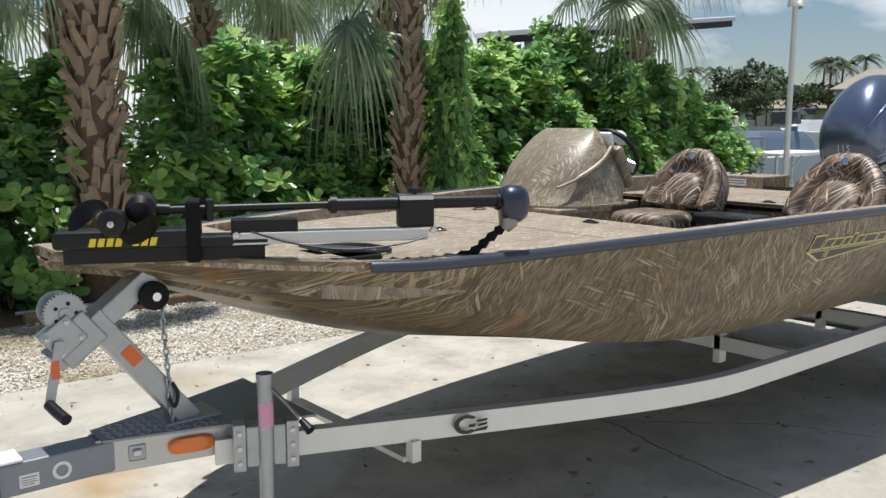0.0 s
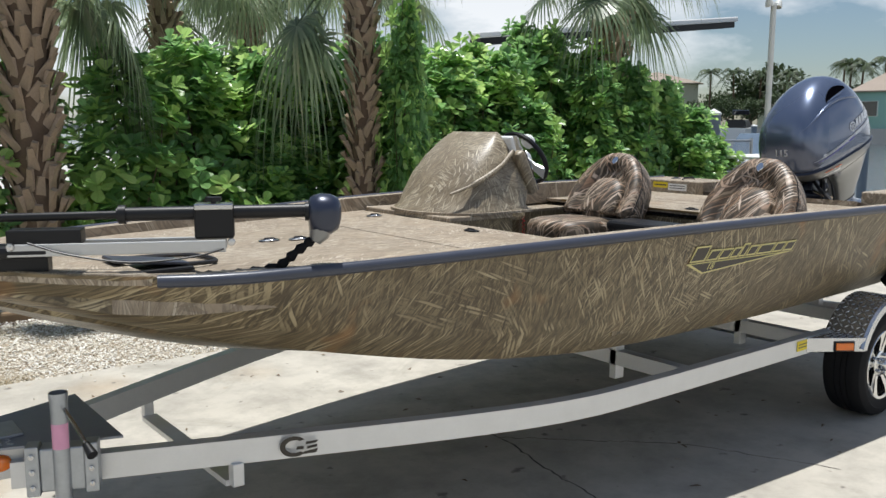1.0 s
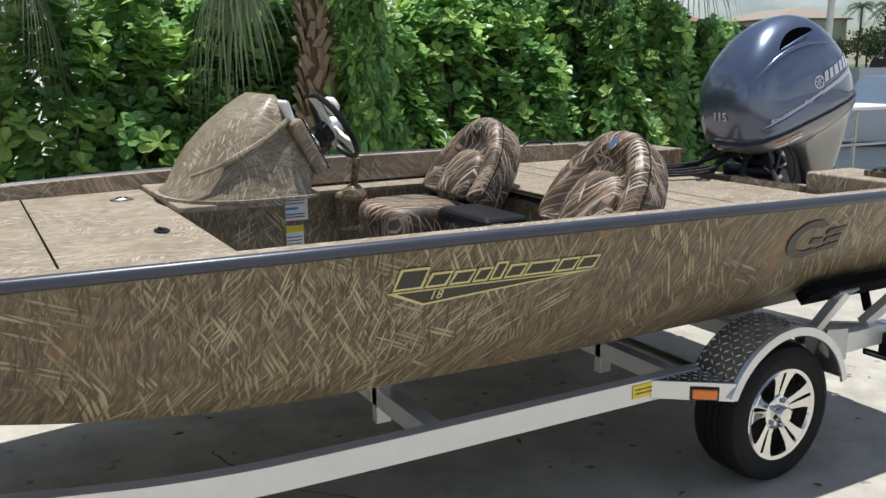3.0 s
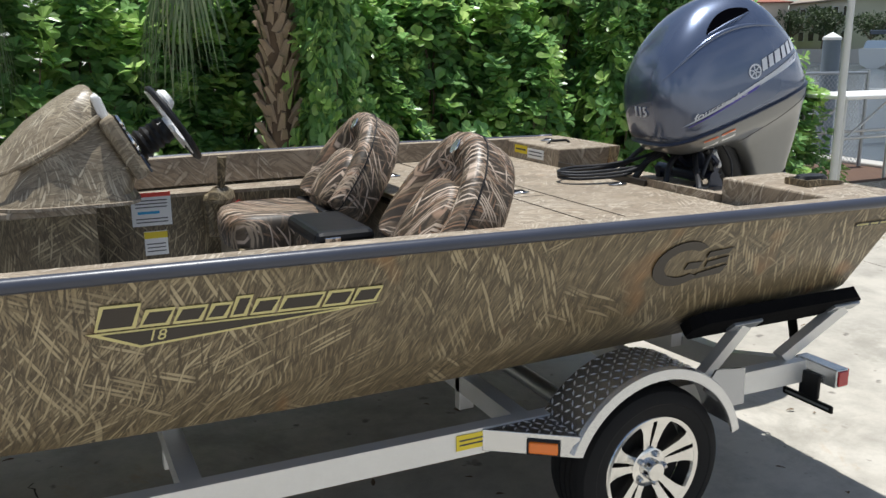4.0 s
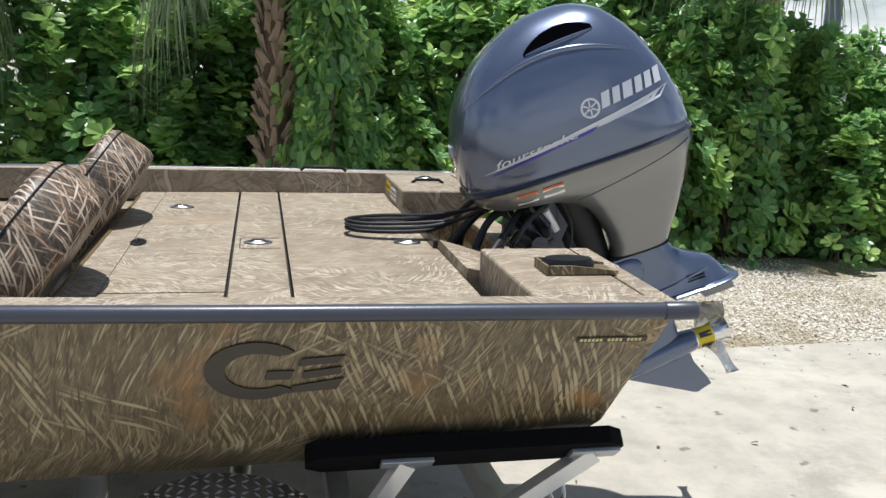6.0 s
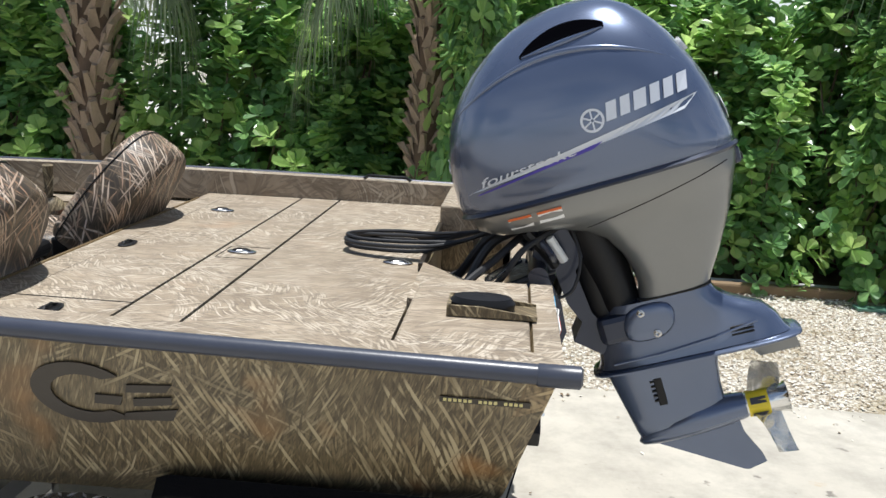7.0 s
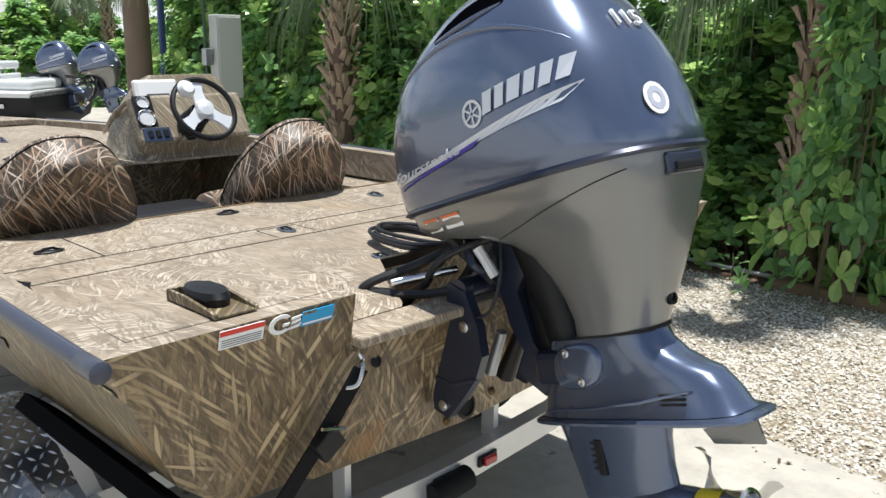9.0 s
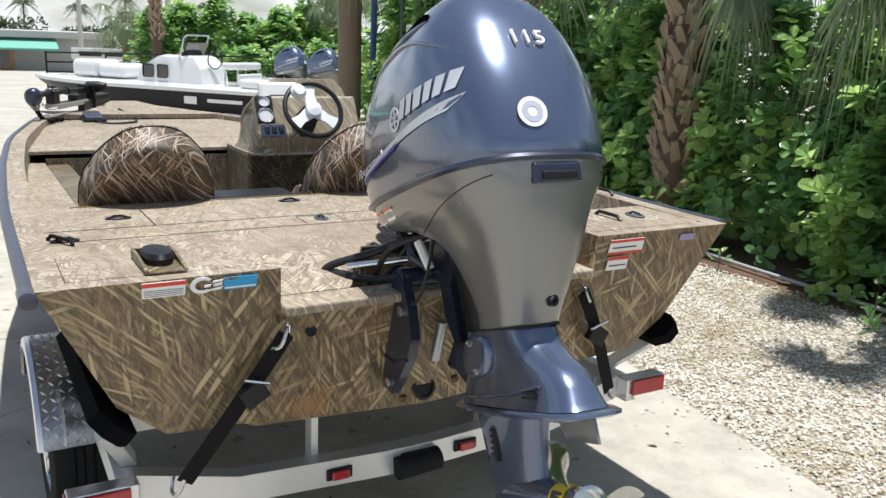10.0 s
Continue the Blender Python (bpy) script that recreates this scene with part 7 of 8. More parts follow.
# three shrub shapes, set along the hedge line
kinds = [shrub(11, 2.3), shrub(27, 2.3), shrub(43, 2.3)]
rs = random.Random(9)
used = [False] * 3
x = 4.2
k = 0
while x > -15.5:
    top = float(np.interp(x, [-16, -9, -5.2, -4.0, -0.5, 0.8, 2.6, 3.4, 4.2], [2.7, 2.6, 2.2, 2.1, 2.3, 2.5, 2.6, 2.5, 2.2]))
    for row in (0, 1):
        if row and -4.6 < x < -2.6:
            continue
        i = (k + row) % 3
        m = pose(x + rs.uniform(-0.1, 0.1), 5.02 + 0.62 * row + max(0.0, -10.3 - x) * 0.75 + rs.uniform(-0.08, 0.08), -0.01 + min(0, 0.075 * (x + 11.3)), 0, 0, rs.choice((0, 180)) + rs.uniform(-25, 25)) @ Matrix.Diagonal((rs.uniform(1.0, 1.12), rs.uniform(1.0, 1.15), 1, 1))
        zs = top * rs.uniform(0.94, 1.06) * (1.06 if row else 1.0)
        src = kinds[i]
        ob = src if not used[i] else copy_thing(src, Matrix())
        used[i] = True
        ob.matrix_basis = m @ Matrix.Diagonal((1, 1, zs / 2.3, 1))
    x -= rs.uniform(0.74, 0.88)
    k += 1
for sx, sy, sh in ((-0.36, 4.62, 2.1), (0.35, 4.85, 1.9), (-1.5, 4.7, 1.4), (4.45, 3.95, 1.35), (4.85, 4.25, 1.75), (5.05, 4.9, 2.1), (2.8, 4.35, 2.2), (3.4, 4.3, 2.3), (1.9, 4.6, 1.8), (5.3, 4.3, 1.3), (4.3, 4.5, 2.1)):
    copy_thing(kinds[0], pose(sx, sy, -0.01, 0, 0, rs.uniform(0, 360))).scale = (0.85, 0.80, sh / 2.3)

copy_thing(kinds[1], pose(-0.42, 4.06, -0.01, 0, 0, 35)).scale = (0.72, 0.52, 1.2)


# low seedlings at the hedge foot
def seedling(x, y, seed):
    rg = np.random.default_rng(seed)
    ob = thing("seedling", (x, y, 0), "small bright green hedge seedling in the gravel edge", "plant", "hedge seedlings")
    n = 14
    a = rg.uniform(0, 6.28, n)
    c = np.stack([x + 0.05 * np.cos(a), y + 0.05 * np.sin(a), rg.uniform(0.04, 0.2, n)], 1)
    ax = np.stack([np.cos(a), np.sin(a), rg.uniform(0.1, 0.9, n)], 1)
    v, f = leaf_arrays(c, ax, np.tile([0, 0, 1.0], (n, 1)), rg.uniform(0.05, 0.09, n), rg.uniform(0.03, 0.05, n))
    tagged(raw("leaves", v.tolist(), f.tolist(), M_leaf, ob), kind="stuff")
    part("stem", tube(bmesh.new(), [(x, y, -0.01), (x + 0.01, y, 0.1), (x, y + 0.01, 0.19)], 0.005, 6), M_twig, ob)


for i, (sx, sy) in enumerate(((-2.9, 4.02), (-2.55, 4.06), (0.9, 4.1), (2.15, 4.05), (2.6, 3.95), (-1.2, 4.1), (-4.9, 4.1), (-5.4, 4.0))):
    seedling(sx, sy, 100 + i)


# ---- palms ----
def fan(verts, faces, hub, out, seed, size=0.85, droop=0.75, count=44):
    """A fan leaf: narrow blades spread from the hub and hanging at their tips."""
    rg = random.Random(seed)
    out = Vector(out).normalized()
    side = out.cross(Vector((0, 0, 1))).normalized()
    up = side.cross(out)
    for i in range(count):
        a = radians(-150 + 300 * i / (count - 1))
        d = (out * math.cos(a) + side * math.sin(a)).normalized()
        L = size * (0.72 + 0.28 * math.cos(a * 0.55)) * rg.uniform(0.85, 1.1)
        dr = droop * rg.uniform(0.75, 1.25)
        w0 = 0.017
        prev = None
        wd = d.cross(up).normalized()
        for s in range(6):
            t = s / 5
            lift = up * (0.05 * math.sin(math.pi * t)) * L
            fall = Vector((0, 0, -1)) * L * dr * t ** 2.1
            p = hub + d * L * t * (1 - 0.36 * dr * t) + lift + fall
            w = w0 * (0.55 + 1.1 * t) if t < 0.4 else w0 * (1.0 - 0.9 * (t - 0.4) / 0.6)
            k = len(verts)
            verts.append(tuple(p - wd * w))
            verts.append(tuple(p + wd * w))
            if prev is not None:
                faces.append((prev, k, k + 1, prev + 1))
            prev = k


def palm(x, y, r, boots_from, height, seed, fronds=18, label="", reach=0.75, lean=(0, 0), low=()):
    rg = random.Random(seed)
    ob = thing("palm_tree", (x, y, 0), label, "palm", "palms along the hedge")
    ax = lambda z: (x + lean[0] * z, y + lean[1] * z)
    bm = bmesh.new()
    loft(bm, [[(ax(z)[0] + rr * math.cos(a), ax(z)[1] + rr * math.sin(a), z) for a in (2 * math.pi * k / 14 for k in range(14))] for z, rr in ((-0.02, r * 1.15), (0.3, r * 0.95), (height * 0.5, r * 0.85), (height, r * 0.8))])
    part("trunk", bm, M_trunk, ob, "fibrous palm trunk", smooth=True)
    # old leaf bases: split boots in crossing spirals
    n_row = int((height - boots_from) / 0.085)
    tr_me = None
    for i in range(n_row):
        z = boots_from + 0.085 * i
        for j in range(6):
            a = 2 * math.pi * (j / 6 + 0.5 * (i % 2) / 6) + rg.uniform(-0.2, 0.2) + i * 0.1
            L, W = rg.uniform(0.16, 0.26) * (r / 0.17) ** 0.5, rg.uniform(0.06, 0.09) * (r / 0.15) ** 0.7
            if tr_me is None:
                b2 = bmesh.new()
                prof = [(0.0, 0.55, 0.020), (0.35, 0.50, 0.026), (0.7, 0.40, 0.022), (1.0, 0.30, 0.014)]
                loft(b2, [[(-wk, -0.0, s), (wk, 0.0, s), (wk * 0.8, th + 0.30 * s * s, s), (-wk * 0.8, th + 0.30 * s * s, s)] for s, wk, th in prof])
                tr_me = bpy.data.meshes.new("boot")
                b2.to_mesh(tr_me)
                b2.free()
                tr_me.materials.append(M_boot)
            bo = new("boot", tr_me)
            bo.parent = ob
            bo.matrix_parent_inverse = ob.matrix_basis.inverted()
            cx, cy = ax(z)
            rr = r * 0.80
            bo.matrix_basis = Matrix.Translation((cx + rr * math.cos(a), cy + rr * math.sin(a), z)) @ pose(0, 0, 0, 0, 0, math.degrees(a) - 90) @ pose(0, 0, 0, -rg.uniform(4, 22), rg.uniform(-30, 30), 0) @ Matrix.Diagonal((W, L * 0.7, L, 1))
    verts, faces = [], []
    bm = bmesh.new()
    cx, cy = ax(height)
    for i in range(fronds + len(low)):
        az = 2 * math.pi * i / fronds * 2.618 + rg.uniform(-0.2, 0.2)
        el = rg.uniform(-0.45, 0.9)
        if i >= fronds:
            az, el = radians(low[i - fronds]), rg.uniform(-0.95, -0.6)
        d = Vector((math.cos(az), math.sin(az), el)).normalized()
        base = Vector((cx, cy, height - 0.05 + 0.02 * i))
        if i >= fronds:
            base.z = min(height, 3.25) - 0.1 * (i - fronds) / max(1, len(low))
        L = rg.uniform(0.55, 1.0) * reach / 0.75
        hub = base + d * L + Vector((0, 0, -0.18 * L * (1 if el > 0 else 1.6)))
        tube(bm, [base, base + d * L * 0.5 + Vector((0, 0, -0.02)), hub], [0.018, 0.012, 0.008], 6)
        o = (hub - base).normalized() + Vector((0, 0, -0.25))
        fan(verts, faces, hub, o, seed * 100 + i, size=rg.uniform(0.75, 1.05), droop=rg.uniform(0.55, 1.0))
    tagged(part("leaf_stem", bm, M_frond, ob), kind="stuff")
    tagged(raw("crown", verts, faces, M_frond, ob), "drooping grey-green fan leaves", kind="stuff")
    return ob


palm(-3.81, 4.70, 0.195, 0.35, 4.1, 5, 10, "thick palm with criss-cross leaf bases and hanging fan leaves", low=(-10, 8, 28, 175))
palm(-0.80, 4.28, 0.135, 0.30, 4.5, 6, 7, "slim palm with rough leaf bases and hanging fan leaves", low=(165, 182, 200))
palm(3.65, 4.90, 0.235, 0.60, 3.55, 7, 14, "stout palm with dense leaf bases above the hedge")
palm(-6.21, 4.55, 0.165, 0.40, 4.3, 8, 9, "palm with pale leaf bases beside the yard", low=(-10, 170))
palm(-9.3, 5.0, 0.18, 0.60, 3.3, 9, 11, "palm with rough leaf bases further along the hedge")
palm(-5.15, 6.6, 0.14, 1.2, 3.0, 10, 12, "shaded palm behind the hedge with low hanging leaves")
palm(-1.9, 6.7, 0.14, 1.2, 3.1, 12, 9, "shaded palm behind the hedge with hanging fans")
palm(0.9, 7.0, 0.14, 1.2, 3.4, 13, 12, "shaded palm behind the hedge with yellowing fans")
palm(-3.3, 7.3, 0.14, 1.2, 3.2, 17, 8, "shaded palm behind the hedge with dense fans")
palm(-0.4, 7.6, 0.14, 1.2, 3.5, 18, 12, "shaded palm behind the hedge with dense fans")
palm(-7.2, 7.2, 0.14, 1.2, 3.2, 19, 12, "shaded palm behind the hedge with dense fans")
palm(-13.5, 7.6, 0.16, 1.2, 3.4, 14, 18, "palm beyond the parked white boat")
palm(-17.5, 9.5, 0.16, 1.2, 3.8, 15, 18, "palm beyond the parked white boat")

# ---- gravel stones ----
rg = np.random.default_rng(4)
N = 40000
gx = rg.uniform(-6.2, 3.8, N)
ge = np.interp(gx, [e[0] for e in EDGE], [e[1] for e in EDGE])
gy = ge + 0.012 + (4.12 - ge) * rg.uniform(0, 1, N)
spill = rg.uniform(0, 1, N) < 0.006
gy[spill] = ge[spill] - rg.exponential(0.12, spill.sum())
gz = np.where(gy < ge, 0.004, -0.006 + rg.uniform(0, 0.008, N))
sz = rg.uniform(0.0045, 0.013, (N, 1)) * np.array([[1.0, 0.72, 0.42]]) * rg.uniform(0.75, 1.25, (N, 3))
octa = np.array([(1, 0, 0), (0, 1, 0), (-1, 0, 0), (0, -1, 0), (0.1, 0.1, 1), (0, 0, -0.8)])
fo = np.array([(0, 1, 4), (1, 2, 4), (2, 3, 4), (3, 0, 4), (1, 0, 5), (2, 1, 5), (3, 2, 5), (0, 3, 5)])
an = rg.uniform(0, 6.283, N)
v = octa[None] * sz[:, None, :] * rg.uniform(0.8, 1.2, (N, 6, 1))
tilt = rg.normal(0, 0.35, (N, 2))
v[:, :, 2] += v[:, :, 0] * tilt[:, :1] + v[:, :, 1] * tilt[:, 1:]
vx = v[:, :, 0] * np.cos(an)[:, None] - v[:, :, 1] * np.sin(an)[:, None]
vy = v[:, :, 0] * np.sin(an)[:, None] + v[:, :, 1] * np.cos(an)[:, None]
v = np.stack([vx + gx[:, None], vy + gy[:, None], v[:, :, 2] + gz[:, None]], 2).reshape(-1, 3)
f = (np.arange(N)[:, None, None] * 6 + fo[None]).reshape(-1, 3)
m, n, l, b, tc = blank("shell_pebble")
geo = n.new("ShaderNodeNewGeometry")
col = ramp(n, l, geo.outputs["Random Per Island"], (0.0, (0.20, 0.15, 0.10)), (0.16, (0.40, 0.33, 0.24)), (0.36, (0.68, 0.63, 0.54)), (0.75, (0.78, 0.75, 0.68)), (1.0, (0.84, 0.82, 0.77)))
patch = noise_tex(n, l, tc.outputs["Object"], 0.9, 5, 0.7)
col = mixc(n, l, ramp(n, l, patch, (0.50, 0.0), (0.66, 0.75)), col, (0.30, 0.23, 0.12))
l.new(col, b.inputs["Base Color"])
b.inputs["Roughness"].default_value = 0.8
tagged(raw("gravel_stones", v.tolist(), f.tolist(), m), "loose white and tan shell gravel", "gravel", kind="stuff")

# fallen leaves and litter on the slab and the gravel
M_dry = plain("dry_brown_leaf", (0.16, 0.10, 0.05), 0.8, vary=0.5)
n = 260
lx, ly = rg.uniform(-6.5, 4.0, n), rg.uniform(-2.6, 4.2, n)
a = rg.uniform(0, 6.28, n)
pos = np.stack([lx, ly, np.full(n, 0.006)], 1)
v, f = leaf_arrays(pos, np.stack([np.cos(a), np.sin(a), rg.normal(0.1, 0.12, n)], 1), np.tile([0, 0, 1.0], (n, 1)), rg.uniform(0.015, 0.06, n), rg.uniform(0.008, 0.02, n))
tagged(raw("leaf_litter", v.tolist(), f.tolist(), M_dry), "small dry leaves strewn on the ground", "leaves", kind="stuff")

# timber and grey conduit along the bed
M_timber = plain("weathered_timber", (0.24, 0.16, 0.09), 0.85, vary=0.35, scale=6, bumps=0.6)
for x0, x1, y in ((-0.9, 0.9, 4.12), (1.4, 2.9, 4.08), (-4.6, -2.9, 4.18)):
    tagged(part("landscape_timber", cube(x0, x1, y - 0.045, y + 0.045, -0.02, 0.07, bevel=0.02, m=pose(0, 0, 0)), M_timber), "weathered landscaping timber edging the gravel", "timber", "bed edging")
tagged(part("conduit", tube(bmesh.new(), curve_pts([(-4.6, 4.42, 0.03), (-2.5, 4.30, 0.035), (-0.5, 4.26, 0.03), (1.2, 4.28, 0.035), (3.2, 4.30, 0.03)], 6), 0.016, 10), plain("grey_conduit_pvc", (0.36, 0.36, 0.36), 0.5), smooth=True), "grey plastic conduit lying on the mulch", "pipe")
tagged(part("green_board", cube(2.55, 3.1, 3.72, 3.84, 0.0, 0.02, m=pose(0, 0, 0)), plain("green_painted_board", (0.10, 0.22, 0.16), 0.6)), "flat green painted board on the gravel", "board")


# ---- the canal side ----
def water_mat():
    m, n, l, b, tc = blank("canal_water")
    big = noise_tex(n, l, tc.outputs["Object"], 0.05, 4)
    l.new(ramp(n, l, big, (0.35, (0.05, 0.065, 0.075)), (0.65, (0.085, 0.105, 0.12))), b.inputs["Base Color"])
    b.inputs["Roughness"].default_value = 0.10
    rip = noise_tex(n, l, tc.outputs["Object"], 1.7, 6, 0.6)
    bump(n, l, b, rip, 0.45, 0.12)
    return m


SHORE = 104.0
tagged(part("water", cube(GROUND_END - 0.1, SHORE + 1, -300, 420, -2.5, -0.8), water_mat()), "rippled grey-blue canal water beyond the quay", "water", kind="structure")
M_cap = plain("seawall_concrete", (0.50, 0.48, 0.44), 0.85, vary=0.2, bumps=0.3)
tagged(part("seawall", cube(GROUND_END + 0.001, GROUND_END + 0.35, -300, 120, -2.4, 0.04, bevel=0.02), M_cap), "concrete seawall cap along the canal", "seawall", kind="structure")
M_lawn = plain("far_lawn", (0.09, 0.14, 0.05), 0.95, vary=0.35, scale=0.3, bumps=0.3)
tagged(part("far_bank", cube(SHORE + 0.5, 900, -500, 900, -2.5, 1.0), M_lawn), "grassy far bank of the canal", "ground", kind="structure")
tagged(part("far_seawall", cube(SHORE, SHORE + 0.5, -500, 900, -2.5, 1.15), M_cap), "pale far seawall at the waterline", "seawall", kind="structure")

# lamp pole with a double floodlight
lamp = thing("lamp_pole", (4.75, 3.13, 0), "white painted lamp pole with two small floodlights", "lamp post")
M_pole = plain("white_pole_paint", (0.66, 0.67, 0.64), 0.5, vary=0.12, scale=4)
part("pole", lathe(bmesh.new(), [(0.06, -0.02), (0.06, 0.05), (0.040, 0.07), (0.036, 3.06), (0.0, 3.07)], pose(4.75, 3.13, 0), 18), M_pole, lamp, smooth=True)
part("crossbar", cube(4.75 - 0.08, 4.75 + 0.08, 3.11, 3.15, 3.06, 3.10, bevel=0.008), M_pole, lamp)
for s in (-1, 1):
    hd = part("floodlight", lathe(bmesh.new(), [(0.0, 0.07), (0.03, 0.07), (0.05, 0.02), (0.055, -0.02), (0.05, -0.025)], pose(4.75 + 0.10 * s, 3.13, 3.07, 0, 25 * s, 0), 16), M_pole, lamp, smooth=True)
    part("lens", lathe(bmesh.new(), [(0.0, -0.018), (0.049, -0.018), (0.049, -0.022), (0.0, -0.022)], pose(4.75 + 0.10 * s, 3.13, 3.07, 0, 25 * s, 0), 16), plain("lamp_lens", (0.30, 0.30, 0.26), 0.2), hd)

# fish-cleaning table
M_tube = plain("brushed_tube", (0.55, 0.56, 0.56), 0.4, metal=0.7, vary=0.1)
table = thing("cleaning_table", (6.2, 3.95, 0), "fish-cleaning table with a white top on aluminium legs", "table")
part("tabletop", cube(5.35, 7.05, 3.55, 4.30, 1.055, 1.10, bevel=0.012), M_white, table, "white plastic cutting board top")
for px, py in ((5.45, 3.65), (6.95, 3.65), (5.45, 4.20), (6.95, 4.20)):
    part("leg", tube(bmesh.new(), [(px, py, 0.0), (px, py, 1.055)], 0.024, 12), M_tube, table, smooth=True)
for py in (3.65, 4.20):
    part("stretcher", tube(bmesh.new(), [(5.45, py, 0.62), (6.95, py, 0.62)], 0.018, 10), M_tube, table, smooth=True)
    part("brace", tube(bmesh.new(), [(5.47, py, 0.60), (6.2, py, 1.05)], 0.014, 10), M_tube, table, smooth=True)

# chain-link fence
fence = thing("chain_link_fence", (5.6, 5.65, 0), "galvanised chain-link fence with tubular top rail", "fence")
FA, FB = Vector((4.9, 5.35, 0)), Vector((7.6, 5.1, 0))
for k in range(3):
    p = FA.lerp(FB, k / 2)
    part("post", tube(bmesh.new(), [p, p + Vector((0, 0, 1.32))], 0.028, 12), M_galv, fence, smooth=True)
part("top_rail", tube(bmesh.new(), [FA + Vector((0, 0, 1.28)), FB + Vector((0, 0, 1.28))], 0.02, 10), M_galv, fence, smooth=True)
bm = bmesh.new()
d = (FB - FA)
for k in range(-18, 46):
    for s in (1, -1):
        a, b2 = k * 0.07, k * 0.07 + 1.22
        z0, z1 = (0.05, 1.27) if s > 0 else (1.27, 0.05)
        lo, hi = max(0, a), min(d.length, b2)
        if hi - lo > 0.02:
            q = lambda u: FA + d.normalized() * u + Vector((0, 0.003 * s, z0 + (z1 - z0) * (u - a) / 1.22))
            tube(bm, [q(lo), q(hi)], 0.0035, 4, False)
tagged(part("chain_link", bm, M_galv, fence), "woven diamond wire mesh", kind="stuff")

# mooring piles with caps
M_pile = plain("blue_grey_pile_wrap", (0.16, 0.20, 0.24), 0.55, vary=0.25, scale=3, bumps=0.2)
for px, py, pr, pt in ((8.25, 6.3, 0.13, 1.75), (8.55, 6.55, 0.11, 1.62), (9.9, 12.2, 0.16, 3.55), (8.9, 12.6, 0.16, 3.45), (21, 9.5, 0.14, 1.2), (33, 18, 0.15, 1.4), (36, 22.5, 0.15, 1.5)):
    ob = thing("mooring_pile", (px, py, -0.8), "weathered blue-grey mooring pile standing in the canal", "pile", "mooring piles")
    part("shaft", lathe(bmesh.new(), [(pr, -2.4), (pr, pt - 0.05), (pr * 0.9, pt)], pose(px, py, 0), 18), M_pile, ob, smooth=True)
    part("cap", lathe(bmesh.new(), [(pr * 1.08, pt - 0.03), (pr * 1.08, pt + 0.01), (0.0, pt + 0.09)], pose(px, py, 0), 18), M_white, ob, smooth=True)

lift = thing("boat_lift", (12, 12.3, 3.5), "raised boat-lift beam with white top and dark underside", "boat lift")
m = look((9.0, 12.5, 3.45), (17.3, 12.0, 4.35))
LB = Matrix.Translation((9.0, 12.5, 3.50)) @ pose(0, 0, 0, 0, -6.2, -3.5)
part("beam", cube(-1.2, 8.3, -0.22, 0.22, 0.0, 0.16, bevel=0.02, m=LB), M_black, lift, "dark steel beam")
part("cover", cube(-1.25, 8.4, -0.27, 0.27, 0.162, 0.30, bevel=0.03, m=LB), M_white, lift, "white weathered cover")
for u in (0.2, 0.9):
    part("hanger", cube(u, u + 0.12, -0.10, 0.10, -0.40, 0.0, bevel=0.01, m=LB), M_pile, lift)

# docked boats
M_gel = plain("white_gelcoat", (0.72, 0.73, 0.72), 0.25, vary=0.05, coat=0.6, bumps=0.02)
M_cover = plain("blue_boat_cover", (0.20, 0.27, 0.36), 0.8, vary=0.2, bumps=0.3)
M_dkglass = plain("tinted_glass", (0.02, 0.022, 0.025), 0.08, vary=0.1, coat=1.0, bumps=0)


def hull(L, half, z0, z1, m, rise=0.25, n=18):
    """A planing hull along +x (bow at x = L), open at nothing: side strakes, keel and deck."""
    rings = []
    for i in range(n):
        t = i / (n - 1)
        w = half * (1 - max(0, (t - 0.45) / 0.55) ** 2.2) + 0.03
        top = z1 + rise * t ** 2
        chine = z0 + (z1 - z0) * (0.30 + 0.55 * max(0, (t - 0.55) / 0.45) ** 1.6)
        keel = z0 + (z1 - z0) * (0.92 * max(0, (t - 0.55) / 0.45) ** 2.2)
        x = L * t
        rings.append([m @ Vector(p) for p in ((x, 0, keel), (x - 0.1 * t, w * 0.82, chine), (x, w * 0.95, chine + 0.6 * (top - chine)), (x, w, top), (x, w * 0.9, top + 0.03), (x, 0, top + 0.05), (x, -w * 0.9, top + 0.03), (x, -w, top), (x, -w * 0.95, chine + 0.6 * (top - chine)), (x - 0.1 * t, -w * 0.82, chine))])
    return loft(bmesh.new(), rings)


def docked(x, y, az, L, half, z1, label, paint, cover):
    ob = thing("docked_boat", (x, y, -0.8), label, "boat", "boats along the canal")
    m = pose(x, y, 0, 0, 0, az)
    part("hull", hull(L, half, -1.1, z1, m), paint, ob, smooth=30)
    c0, c1 = L * 0.25, L * 0.72
    part("cabin", loft(bmesh.new(), [[m @ Vector((xx, yy * half * k, zz)) for xx, yy in ((c0 + s, -0.8), (c1 - 3 * s, -0.6), (c1 - 3 * s, 0.6), (c0 + s, 0.8))] for zz, k, s in ((z1, 1.0, 0.0), (z1 + 0.6, 0.9, 0.1), (z1 + 0.9, 0.75, 0.2))]), cover, ob, smooth=30)
    part("windscreen", cube(L * 0.60, L * 0.62, -half * 0.6, half * 0.6, z1 + 0.3, z1 + 0.75, m=m @ pose(0, 0, 0, 0, -14, 0)), M_dkglass, ob)


